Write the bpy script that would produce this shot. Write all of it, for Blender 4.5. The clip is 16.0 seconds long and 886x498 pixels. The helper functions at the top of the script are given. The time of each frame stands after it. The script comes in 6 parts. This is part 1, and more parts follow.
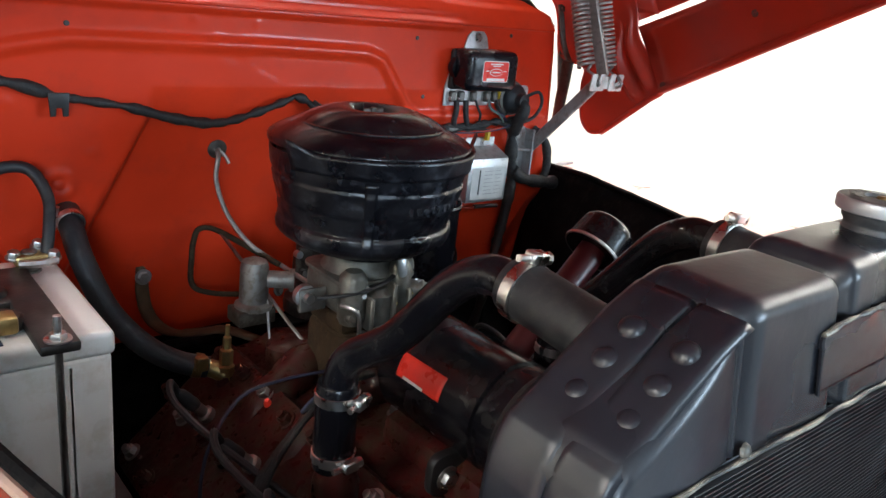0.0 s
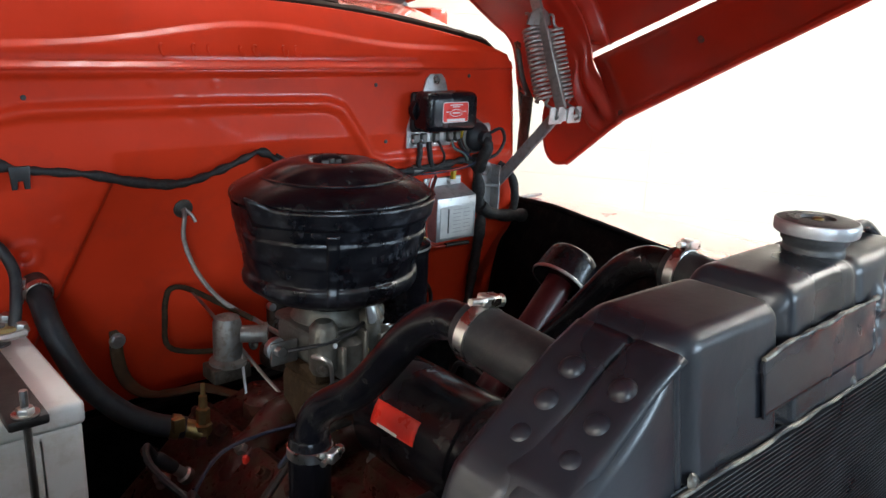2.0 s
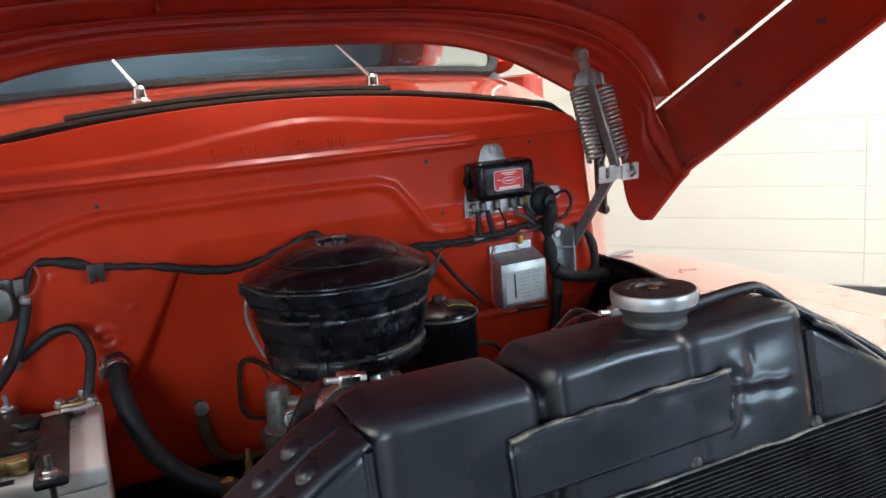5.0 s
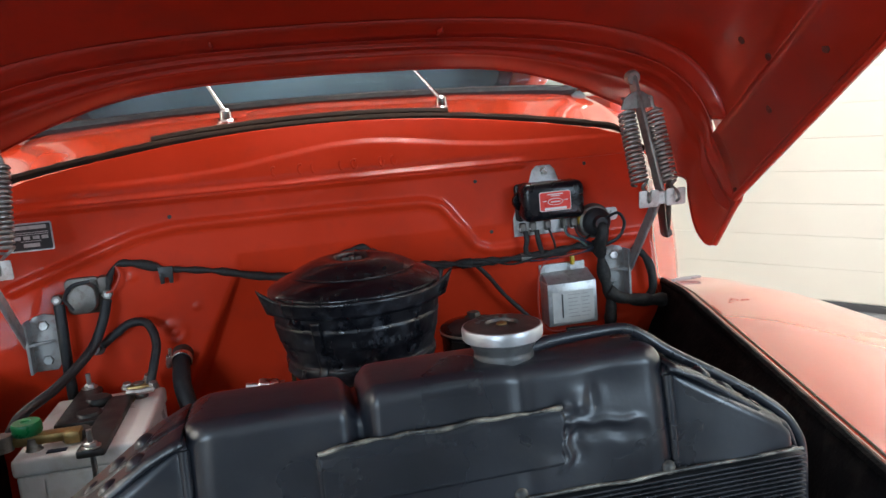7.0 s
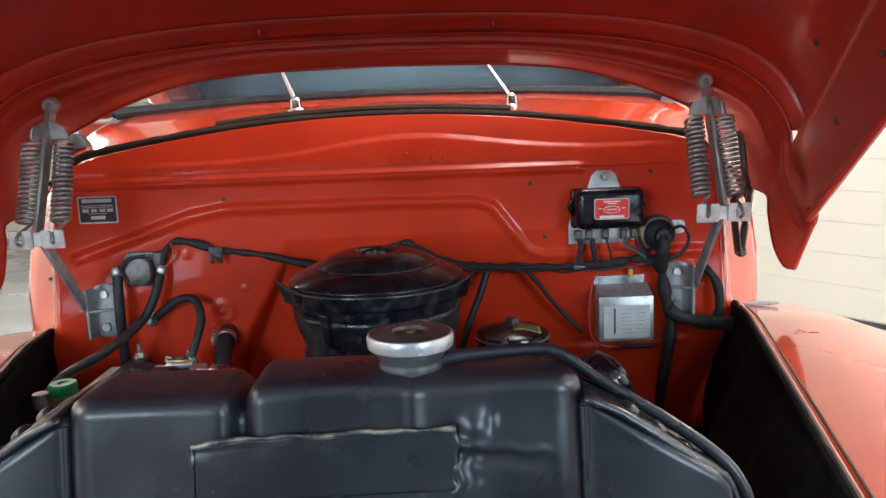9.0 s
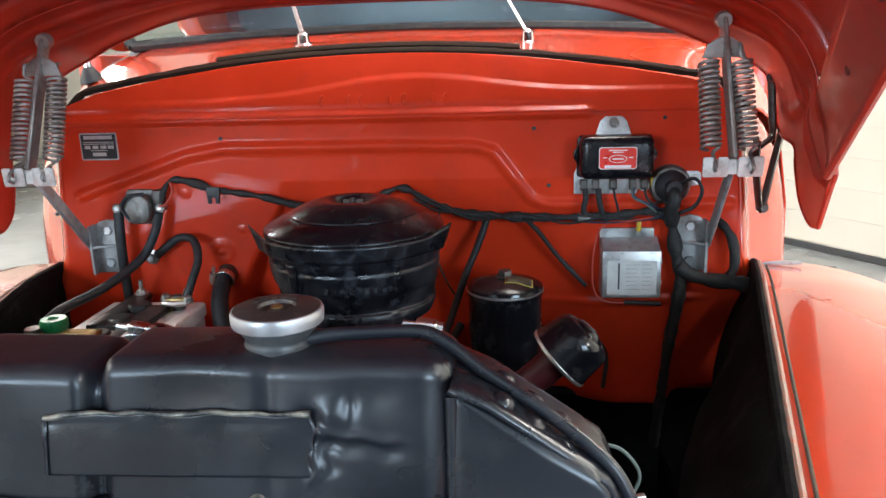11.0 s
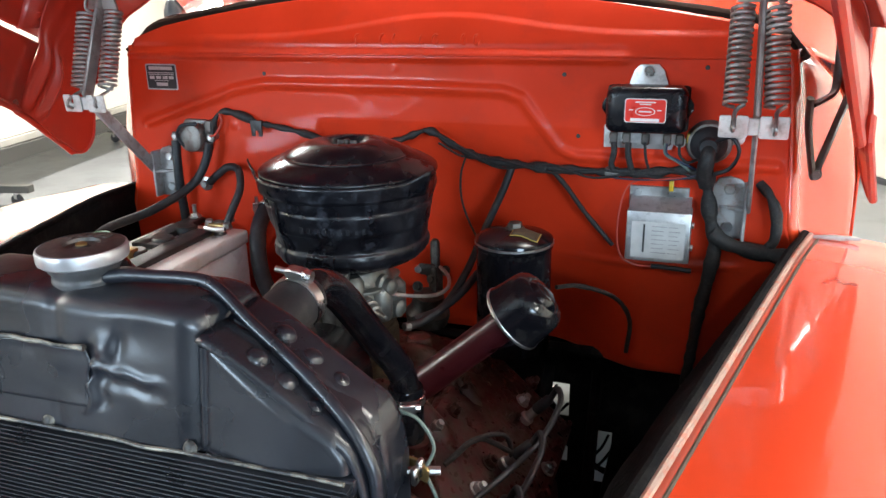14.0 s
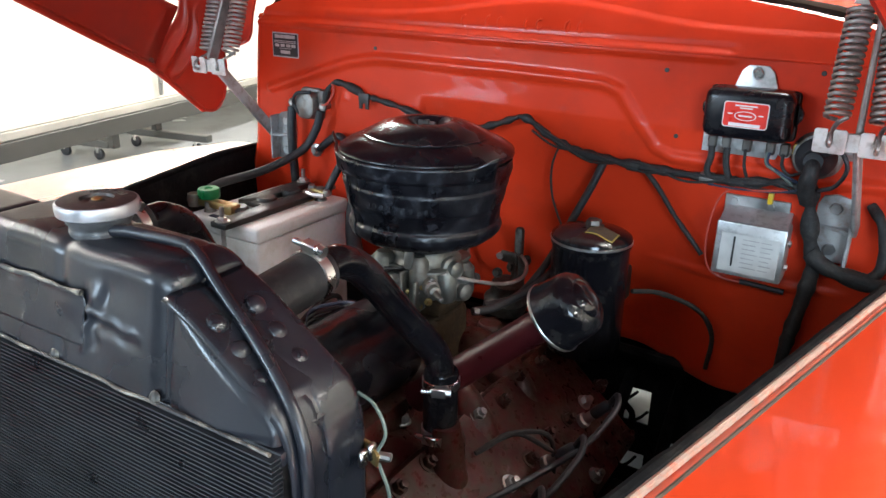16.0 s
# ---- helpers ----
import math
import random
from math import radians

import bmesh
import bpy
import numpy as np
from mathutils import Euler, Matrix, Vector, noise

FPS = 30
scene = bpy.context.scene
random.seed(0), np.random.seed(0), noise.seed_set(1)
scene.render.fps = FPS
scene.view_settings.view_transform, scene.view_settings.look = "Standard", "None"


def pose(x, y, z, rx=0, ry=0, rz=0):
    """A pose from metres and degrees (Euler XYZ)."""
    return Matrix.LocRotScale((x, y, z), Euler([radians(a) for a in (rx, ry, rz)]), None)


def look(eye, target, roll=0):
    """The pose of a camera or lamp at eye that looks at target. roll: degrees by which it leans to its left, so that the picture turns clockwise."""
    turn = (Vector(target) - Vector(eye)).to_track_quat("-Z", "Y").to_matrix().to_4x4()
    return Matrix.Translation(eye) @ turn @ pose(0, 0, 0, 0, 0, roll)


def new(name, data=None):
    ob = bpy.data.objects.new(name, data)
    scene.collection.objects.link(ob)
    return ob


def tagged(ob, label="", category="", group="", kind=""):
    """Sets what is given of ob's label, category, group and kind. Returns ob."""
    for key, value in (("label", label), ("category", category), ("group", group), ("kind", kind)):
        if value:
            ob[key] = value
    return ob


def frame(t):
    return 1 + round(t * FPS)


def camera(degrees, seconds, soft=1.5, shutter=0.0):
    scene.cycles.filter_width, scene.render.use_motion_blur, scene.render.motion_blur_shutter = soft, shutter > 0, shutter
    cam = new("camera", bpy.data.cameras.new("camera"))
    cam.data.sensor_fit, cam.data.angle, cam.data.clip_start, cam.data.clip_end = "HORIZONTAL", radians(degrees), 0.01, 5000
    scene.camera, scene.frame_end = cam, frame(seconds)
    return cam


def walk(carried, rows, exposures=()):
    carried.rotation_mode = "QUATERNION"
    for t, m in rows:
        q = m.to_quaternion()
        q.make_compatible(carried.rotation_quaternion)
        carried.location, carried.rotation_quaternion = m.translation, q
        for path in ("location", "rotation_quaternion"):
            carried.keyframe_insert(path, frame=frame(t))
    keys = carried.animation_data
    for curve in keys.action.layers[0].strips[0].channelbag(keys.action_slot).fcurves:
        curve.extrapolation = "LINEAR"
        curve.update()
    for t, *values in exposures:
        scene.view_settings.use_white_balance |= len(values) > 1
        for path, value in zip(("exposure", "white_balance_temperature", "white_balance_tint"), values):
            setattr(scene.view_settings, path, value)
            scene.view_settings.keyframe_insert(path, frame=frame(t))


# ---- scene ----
cam = camera(59.3, 16.0)
PATH = [
    (0, (-0.527, -1.012, 1.338), (0.725, 0.415, 0.71), 6.4),
    (0.5, (-0.531, -1.007, 1.339), (0.742, 0.408, 0.726), 5.9),
    (1, (-0.528, -1.009, 1.342), (0.758, 0.403, 0.749), 4.8),
    (1.5, (-0.519, -1.018, 1.348), (0.768, 0.401, 0.774), 3.6),
    (2, (-0.51, -1.035, 1.354), (0.775, 0.398, 0.809), 2.4),
    (2.5, (-0.492, -1.058, 1.36), (0.771, 0.405, 0.843), 1.2),
    (3, (-0.46, -1.089, 1.365), (0.752, 0.426, 0.879), -0.1),
    (3.5, (-0.421, -1.121, 1.369), (0.718, 0.457, 0.909), -1.2),
    (4, (-0.376, -1.152, 1.371), (0.661, 0.502, 0.938), -2.6),
    (4.5, (-0.328, -1.185, 1.373), (0.595, 0.541, 0.961), -3.9),
    (7, (-0.073, -1.338, 1.386), (0.304, 0.595, 1.042), -4.8),
    (7.5, (-0.037, -1.351, 1.39), (0.256, 0.598, 1.052), -4.1),
    (8, (-0.001, -1.342, 1.389), (0.207, 0.619, 1.06), -3.3),
    (8.5, (0.041, -1.335, 1.382), (0.158, 0.636, 1.059), -2.7),
    (9, (0.091, -1.321, 1.372), (0.11, 0.653, 1.047), -2.2),
    (11.5, (0.264, -1.255, 1.389), (0.026, 0.656, 0.851), -1.8),
    (12, (0.311, -1.243, 1.387), (0.006, 0.651, 0.82), -1.9),
    (12.5, (0.351, -1.226, 1.385), (-0.017, 0.649, 0.795), -1.8),
    (13, (0.391, -1.212, 1.386), (-0.048, 0.641, 0.775), -1.6),
    (13.5, (0.428, -1.206, 1.391), (-0.087, 0.62, 0.761), -1.4),
    (14, (0.469, -1.197, 1.392), (-0.151, 0.593, 0.752), -1.1),
    (14.5, (0.511, -1.187, 1.394), (-0.224, 0.557, 0.745), -0.8),
    (15, (0.548, -1.171, 1.396), (-0.301, 0.515, 0.736), -0.4),
    (15.5, (0.57, -1.155, 1.398), (-0.361, 0.482, 0.725), 0.2),
    (16, (0.582, -1.138, 1.401), (-0.4, 0.461, 0.708), 1.3),
]
walk(cam, [(t, look(eye, target, roll)) for t, eye, target, roll in PATH],
     exposures=[(0, 0.1), (2, -0.16), (4, -0.4), (7, -0.34), (9, -0.18), (11.5, 0.12), (16, 0.38)])

# ---------------------------------------------------------------- light
world = bpy.data.worlds.new("garage_world")
scene.world = world
world.use_nodes = True
wn, wl = world.node_tree.nodes, world.node_tree.links
sky = wn.new("ShaderNodeTexSky")
sky.sky_type, sky.sun_disc, sky.sun_elevation, sky.sun_rotation = "NISHITA", False, radians(35), radians(200)
wl.new(sky.outputs[0], wn["Background"].inputs[0])
wn["Background"].inputs[1].default_value = 0.1


def area(name, eye, target, sx, sy, watts, colour):
    la = bpy.data.lights.new(name, "AREA")
    la.shape, la.size, la.size_y, la.energy, la.color = "RECTANGLE", sx, sy, watts, colour
    ob = new(name, la)
    ob.matrix_world = look(eye, target)
    return ob


# assumed daylight from two unseen front openings, then the ceiling tubes
area("assumed_daylight_right", (3.6, -5.6, 2.2), (0.1, 0.0, 1.1), 2.2, 1.3, 230, (0.6, 0.8, 1.0))
area("assumed_daylight_left", (-2.9, -5.6, 2.2), (0.0, 0.0, 1.1), 1.8, 1.3, 180, (0.6, 0.8, 1.0))
# unseen tubes, placed and powered to brighten walls, cowl and fenders
TUBES = ((-3.5, 3.6), (0.5, 0.45), (2.9, 0.8), (4.6, -1.9), (-4.2, -1.2))
for (lx, ly), watts in zip(TUBES, (215, 40, 108, 140, 190)):
    area("added_tube_light", (lx, ly, 3.22), (lx, ly, 0), 0.5, 2.4, watts, (1.0, 0.97, 0.92))


# ---------------------------------------------------------------- mesh helpers
V = Vector
CX = 0.013  # the truck's middle line


def thing(name, base, label, category, group="", kind=""):
    ob = new(name)
    ob.location = base
    ob.empty_display_size = 0.03
    return tagged(ob, label, category, group, kind)


def shift(ob, dx=0.0, dy=0.0, dz=0.0):
    """Moves a finished thing."""
    ob.location += V((dx, dy, dz))
    return ob


def part(name, bm, material, parent=None, label="", smooth=40, solid=0.0, offset=-1.0):
    """One mesh object, under a thing or a part."""
    me = bpy.data.meshes.new(name)
    bm.to_mesh(me)
    bm.free()
    if smooth:
        me.polygons.foreach_set("use_smooth", [True] * len(me.polygons))
        me.set_sharp_from_angle(angle=radians(smooth))
    me.materials.append(material)
    ob = new(name, me)
    if solid:
        mod = ob.modifiers.new("thickness", "SOLIDIFY")
        mod.thickness, mod.offset = solid, offset
    if parent is not None:
        ob.parent = parent
        if parent.type == "EMPTY":
            ob.matrix_parent_inverse = Matrix.Translation(-parent.location)
    if label:
        ob["label"] = label
    return ob


def box(x0, x1, y0, y1, z0, z1, bevel=0.0, segs=2, bm=None, turn=None):
    bm = bm or bmesh.new()
    m = Matrix.Translation(((x0 + x1) / 2, (y0 + y1) / 2, (z0 + z1) / 2))
    if turn is not None:
        m = m @ turn
    got = bmesh.ops.create_cube(bm, size=1, matrix=m @ Matrix.Diagonal((x1 - x0, y1 - y0, z1 - z0, 1)))
    if bevel:
        edges = list({e for v in got["verts"] for e in v.link_edges})
        bmesh.ops.bevel(bm, geom=edges, offset=bevel, segments=segs, profile=0.5, affect="EDGES")
    return bm


def frame_of(d):
    d = V(d).normalized()
    a = V((0, 0, 1)) if abs(d.z) < 0.9 else V((1, 0, 0))
    u = d.cross(a).normalized()
    return u, d.cross(u).normalized(), d


def lathe(profile, at, axis=(0, 0, 1), seg=32, bm=None, wobble=0.0):
    """Turns (radius, height) pairs round an axis."""
    bm = bm or bmesh.new()
    at = V(at)
    u, w, d = frame_of(axis)
    rings = []
    for r, h in profile:
        if r < 1e-5:
            rings.append([bm.verts.new(at + d * h)])
            continue
        ring = []
        for i in range(seg):
            a = 2 * math.pi * i / seg
            q = r
            if wobble:
                q += wobble * noise.noise(V((math.cos(a) * 2, math.sin(a) * 2, h * 30)))
            ring.append(bm.verts.new(at + d * h + (u * math.cos(a) + w * math.sin(a)) * q))
        rings.append(ring)
    for a, b in zip(rings, rings[1:]):
        for i in range(seg):
            j = (i + 1) % seg
            if len(a) == 1 and len(b) == 1:
                continue
            if len(a) == 1:
                bm.faces.new((a[0], b[i], b[j]))
            elif len(b) == 1:
                bm.faces.new((a[i], b[0], a[j]))
            else:
                bm.faces.new((a[i], b[i], b[j], a[j]))
    bmesh.ops.recalc_face_normals(bm, faces=bm.faces)
    return bm


def curve_points(pts, n=6):
    """A smooth line through the points."""
    p = [V(q) for q in pts]
    p = [p[0] * 2 - p[1]] + p + [p[-1] * 2 - p[-2]]
    out = []
    for i in range(1, len(p) - 2):
        a, b, c, d = p[i - 1:i + 3]
        for k in range(n):
            t = k / n
            out.append(0.5 * (2 * b + (c - a) * t + (2 * a - 5 * b + 4 * c - d) * t * t + (3 * b - a - 3 * c + d) * t ** 3))
    return out + [p[-2]]


def tube(pts, r, seg=10, n=6, bm=None, squash=1.0, rough=0.0):
    """A round bar along a smooth line; r may be a pair, from start to end."""
    bm = bm or bmesh.new()
    line = curve_points(pts, n) if n > 1 else [V(q) for q in pts]
    r0, r1 = r if isinstance(r, tuple) else (r, r)
    d = (line[1] - line[0]).normalized()
    u, w, _ = frame_of(d)
    rings = []
    for i, c in enumerate(line):
        e = (line[min(i + 1, len(line) - 1)] - line[max(i - 1, 0)]).normalized()
        q = d.rotation_difference(e)
        u, w, d = q @ u, q @ w, e
        k = r0 + (r1 - r0) * i / (len(line) - 1)
        if rough:
            k *= 1 + rough * noise.noise(c * 60)
        rings.append([bm.verts.new(c + (u * math.cos(a) + w * math.sin(a) * squash) * k)
                      for a in (2 * math.pi * s / seg for s in range(seg))])
    for a, b in zip(rings, rings[1:]):
        for i in range(seg):
            j = (i + 1) % seg
            bm.faces.new((a[i], a[j], b[j], b[i]))
    for ring in (rings[0], rings[-1]):
        bm.faces.new(ring)
    bmesh.ops.recalc_face_normals(bm, faces=bm.faces)
    return bm


def sheet(fn, nu, nv, bm=None):
    """A surface fn(u, v) over the unit square."""
    bm = bm or bmesh.new()
    grid = [[bm.verts.new(fn(i / nu, j / nv)) for j in range(nv + 1)] for i in range(nu + 1)]
    for i in range(nu):
        for j in range(nv):
            bm.faces.new((grid[i][j], grid[i + 1][j], grid[i + 1][j + 1], grid[i][j + 1]))
    return bm


def slab(poly, depth, at=(0, 0, 0), ex=(1, 0, 0), ey=(0, 0, 1), bevel=0.0, bm=None):
    """A flat outline given in the axes ex, ey, made depth thick along ex x ey."""
    bm = bm or bmesh.new()
    at, ex, ey = V(at), V(ex).normalized(), V(ey).normalized()
    n = ex.cross(ey)
    lo = [bm.verts.new(at + ex * a + ey * b) for a, b in poly]
    hi = [bm.verts.new(at + ex * a + ey * b + n * depth) for a, b in poly]
    k = len(poly)
    faces = [bm.faces.new(lo), bm.faces.new(hi)] + [bm.faces.new((lo[i], lo[(i + 1) % k], hi[(i + 1) % k], hi[i])) for i in range(k)]
    bmesh.ops.recalc_face_normals(bm, faces=faces)
    if bevel:
        edges = list({e for f in faces[:2] for e in f.edges})
        bmesh.ops.bevel(bm, geom=edges, offset=bevel, segments=2, profile=0.5, affect="EDGES")
    return bm


def rounded(w, h, r, n=4):
    """A rounded rectangle outline round the middle."""
    out = []
    for cx, cy, a0 in ((w / 2 - r, h / 2 - r, 0), (-w / 2 + r, h / 2 - r, 90), (-w / 2 + r, -h / 2 + r, 180), (w / 2 - r, -h / 2 + r, 270)):
        for i in range(n + 1):
            a = radians(a0 + 90 * i / n)
            out.append((cx + r * math.cos(a), cy + r * math.sin(a)))
    return out


def bolt(at, axis=(0, -1, 0), r=0.008, h=0.006, washer=0.0, bm=None):
    """A hexagon head, with a washer if asked."""
    bm = bm or bmesh.new()
    if washer:
        lathe([(0, 0), (washer, 0), (washer, 0.0015), (0, 0.0015)], at, axis, 16, bm)
    lathe([(0, 0), (r, 0), (r, h * 0.8), (r * 0.85, h), (0, h)], at, axis, 6, bm)
    return bm


def smoothstep(a, b, x):
    t = min(1.0, max(0.0, (x - a) / (b - a)))
    return t * t * (3 - 2 * t)


def interp(x, xs, ys):
    return float(np.interp(x, xs, ys))


# ---------------------------------------------------------------- materials
def material(name, colour, rough=0.5, metal=0.0, vary=0.15, scale=8.0, bump=0.05, fine=120.0, second=None, amount=0.0,
             coat=0.0, spec=0.5, rough_vary=0.12, edge=(0.5, 0.62), random_tint=0.0, coat_rough=0.08):
    """A surface with broad stains, fine grain and, if given, worn or dirty patches of a second colour."""
    m = bpy.data.materials.new(name)
    m.use_nodes = True
    n, l = m.node_tree.nodes, m.node_tree.links
    b = n["Principled BSDF"]
    tc = n.new("ShaderNodeTexCoord")
    big, small = n.new("ShaderNodeTexNoise"), n.new("ShaderNodeTexNoise")
    big.inputs["Scale"].default_value, big.inputs["Detail"].default_value = scale, 5
    small.inputs["Scale"].default_value, small.inputs["Detail"].default_value = fine, 3
    for t in (big, small):
        l.new(tc.outputs["Object"], t.inputs["Vector"])
    ramp = n.new("ShaderNodeMapRange")
    ramp.inputs[1].default_value, ramp.inputs[2].default_value = 0.3, 0.7
    ramp.inputs[3].default_value, ramp.inputs[4].default_value = 1 - vary, 1 + vary
    l.new(big.outputs[0], ramp.inputs[0])
    mul = n.new("ShaderNodeMix")
    mul.data_type, mul.blend_type = "RGBA", "MULTIPLY"
    mul.inputs[0].default_value = 1
    mul.inputs[6].default_value = (*colour, 1)
    l.new(ramp.outputs[0], mul.inputs[7])
    out = mul.outputs[2]
    if second is not None:
        pat = n.new("ShaderNodeTexNoise")
        pat.inputs["Scale"].default_value, pat.inputs["Detail"].default_value, pat.inputs["Roughness"].default_value = scale * 2.7, 8, 0.65
        l.new(tc.outputs["Object"], pat.inputs["Vector"])
        cut = n.new("ShaderNodeMapRange")
        cut.inputs[1].default_value, cut.inputs[2].default_value = edge
        cut.inputs[4].default_value = amount
        l.new(pat.outputs[0], cut.inputs[0])
        mix = n.new("ShaderNodeMix")
        mix.data_type = "RGBA"
        l.new(cut.outputs[0], mix.inputs[0])
        l.new(out, mix.inputs[6])
        mix.inputs[7].default_value = (*second, 1)
        out = mix.outputs[2]
    if random_tint:
        info, rr = n.new("ShaderNodeObjectInfo"), n.new("ShaderNodeMapRange")
        rr.inputs[3].default_value, rr.inputs[4].default_value = 1 - random_tint, 1 + random_tint
        l.new(info.outputs["Random"], rr.inputs[0])
        mm = n.new("ShaderNodeMix")
        mm.data_type, mm.blend_type = "RGBA", "MULTIPLY"
        mm.inputs[0].default_value = 1
        l.new(out, mm.inputs[6])
        l.new(rr.outputs[0], mm.inputs[7])
        out = mm.outputs[2]
    l.new(out, b.inputs["Base Color"])
    rr = n.new("ShaderNodeMapRange")
    rr.inputs[1].default_value, rr.inputs[2].default_value = 0.3, 0.7
    rr.inputs[3].default_value, rr.inputs[4].default_value = max(0.02, rough - rough_vary), min(1, rough + rough_vary)
    l.new(small.outputs[0] if rough_vary > 0.2 else big.outputs[0], rr.inputs[0])
    l.new(rr.outputs[0], b.inputs["Roughness"])
    b.inputs["Metallic"].default_value = metal
    b.inputs["Specular IOR Level"].default_value = spec
    b.inputs["Coat Weight"].default_value = coat
    b.inputs["Coat Roughness"].default_value = coat_rough
    if bump:
        bp = n.new("ShaderNodeBump")
        bp.inputs["Strength"].default_value, bp.inputs["Distance"].default_value = bump, 0.002
        l.new(small.outputs[0], bp.inputs["Height"])
        l.new(bp.outputs[0], b.inputs["Normal"])
    return m


RED = material("red_body_paint", (0.58, 0.036, 0.01), 0.4, vary=0.14, scale=5, bump=0.03, fine=60, coat=0.22, spec=0.14, coat_rough=0.07,
               second=(0.4, 0.034, 0.016), amount=0.3)
# body red darkened for the shade under the hood; chips use it too
RED_DARK = material("red_hood_shade_and_chips", (0.36, 0.019, 0.0065), 0.4, vary=0.16, scale=4, bump=0.05, fine=80, coat=0.15,
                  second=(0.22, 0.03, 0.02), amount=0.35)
EDGE_PALE = material("pale_worn_edge", (0.36, 0.24, 0.19), 0.5, vary=0.2, scale=30, bump=0.1, fine=150, spec=0.3,
                    second=(0.5, 0.1, 0.05), amount=0.7, edge=(0.5, 0.64))
NECK = material("dull_grey_neck", (0.05, 0.052, 0.055), 0.4, 0.1, vary=0.3, scale=40, bump=0.15, fine=200, second=(0.02, 0.02, 0.021), amount=0.5)
FENDER = material("orange_red_fender_paint", (0.63, 0.052, 0.014), 0.24, vary=0.04, scale=3, bump=0.0, fine=30, coat=1.0, spec=0.75, rough_vary=0.05, coat_rough=0.03)
BLACK_SATIN = material("satin_black_paint", (0.014, 0.014, 0.015), 0.42, vary=0.3, scale=9, bump=0.06, fine=90,
                       second=(0.05, 0.045, 0.04), amount=0.35)
BLACK_GLOSS = material("gloss_black_enamel", (0.006, 0.0058, 0.008), 0.22, vary=0.35, scale=14, bump=0.1, fine=70, coat=0.0, spec=0.32,
                       second=(0.03, 0.028, 0.026), amount=0.4)
RAD_BLACK = material("radiator_black_paint", (0.0105, 0.0122, 0.017), 0.3, vary=0.3, scale=11, bump=0.08, fine=120,
                     second=(0.022, 0.022, 0.024), amount=0.4, spec=0.5, rough_vary=0.08)
OIL_BLACK = material("scuffed_black_enamel", (0.006, 0.006, 0.0085), 0.34, vary=0.4, scale=22, bump=0.5, fine=60, coat=0.08, spec=0.4,
                     second=(0.07, 0.075, 0.09), amount=0.6, edge=(0.52, 0.76), rough_vary=0.18)
CLAMP = material("bright_clamp_steel", (0.7, 0.7, 0.69), 0.3, 1.0, vary=0.1, scale=60, bump=0.06, fine=250)
CAP_RIM = material("satin_cap_rim", (0.44, 0.45, 0.47), 0.42, 0.75, vary=0.2, scale=40, bump=0.08, fine=200)
CAP_TOP = material("worn_cap_top", (0.07, 0.062, 0.06), 0.45, 0.7, vary=0.3, scale=50, bump=0.1, fine=200, second=(0.14, 0.125, 0.115), amount=0.5)
RUBBER = material("black_rubber", (0.013, 0.014, 0.0165), 0.55, vary=0.3, scale=25, bump=0.12, fine=300, second=(0.045, 0.042, 0.04), amount=0.4)
TAPE = material("cloth_harness_tape", (0.013, 0.0115, 0.011), 0.7, vary=0.4, scale=60, bump=0.4, fine=400, second=(0.07, 0.06, 0.05), amount=0.3)
# apron felt, also put on the black sheets added for shade
FELT = material("black_felt_and_shade_sheets", (0.006, 0.006, 0.0065), 0.85, vary=0.4, scale=12, bump=0.6, fine=200, second=(0.022, 0.02, 0.018), amount=0.5, spec=0.06)
CHROME = material("chrome", (0.75, 0.75, 0.76), 0.12, 1.0, vary=0.08, scale=30, bump=0.02, fine=200, rough_vary=0.06)
STEEL = material("zinc_plated_steel", (0.5, 0.5, 0.49), 0.38, 1.0, vary=0.2, scale=30, bump=0.08, fine=250, second=(0.3, 0.26, 0.2), amount=0.35)
GREY_STEEL = material("grey_cast_zinc", (0.21, 0.2, 0.185), 0.5, 0.75, vary=0.3, scale=40, bump=0.2, fine=250, second=(0.13, 0.1, 0.07), amount=0.6)
SPRING_STEEL = material("dull_spring_steel", (0.36, 0.335, 0.31), 0.52, 0.8, vary=0.2, scale=40, bump=0.1, fine=300, second=(0.2, 0.175, 0.16), amount=0.5)
HOOK_STEEL = material("pale_zinc_plate", (0.5, 0.48, 0.45), 0.5, 0.35, vary=0.2, scale=40, bump=0.1, fine=250, second=(0.3, 0.25, 0.2), amount=0.5)
BRACKET = material("painted_grey_bracket", (0.36, 0.35, 0.34), 0.5, 0.4, vary=0.2, scale=25, bump=0.12, fine=200, second=(0.2, 0.13, 0.1), amount=0.5)
DARK_STEEL = material("dark_bare_steel", (0.12, 0.11, 0.1), 0.45, 0.8, vary=0.3, scale=30, bump=0.1, fine=200, second=(0.07, 0.05, 0.04), amount=0.5)
BRASS = material("tarnished_brass", (0.38, 0.27, 0.11), 0.4, 0.9, vary=0.25, scale=60, bump=0.1, fine=300, second=(0.25, 0.16, 0.08), amount=0.5)
OILY_STEEL = material("oily_cast_steel", (0.07, 0.062, 0.052), 0.5, 0.5, vary=0.4, scale=40, bump=0.3, fine=200, second=(0.03, 0.02, 0.012), amount=0.8, edge=(0.4, 0.6))
ALLOY = material("aluminium_cover", (0.55, 0.55, 0.54), 0.42, 0.7, vary=0.15, scale=30, bump=0.08, fine=200, second=(0.3, 0.29, 0.27), amount=0.5)
ENGINE_RED = material("maroon_engine_enamel", (0.05, 0.0052, 0.0048), 0.42, vary=0.5, scale=18, bump=0.5, fine=90, second=(0.042, 0.026, 0.016), amount=0.9, edge=(0.42, 0.6), rough_vary=0.25, spec=0.3)
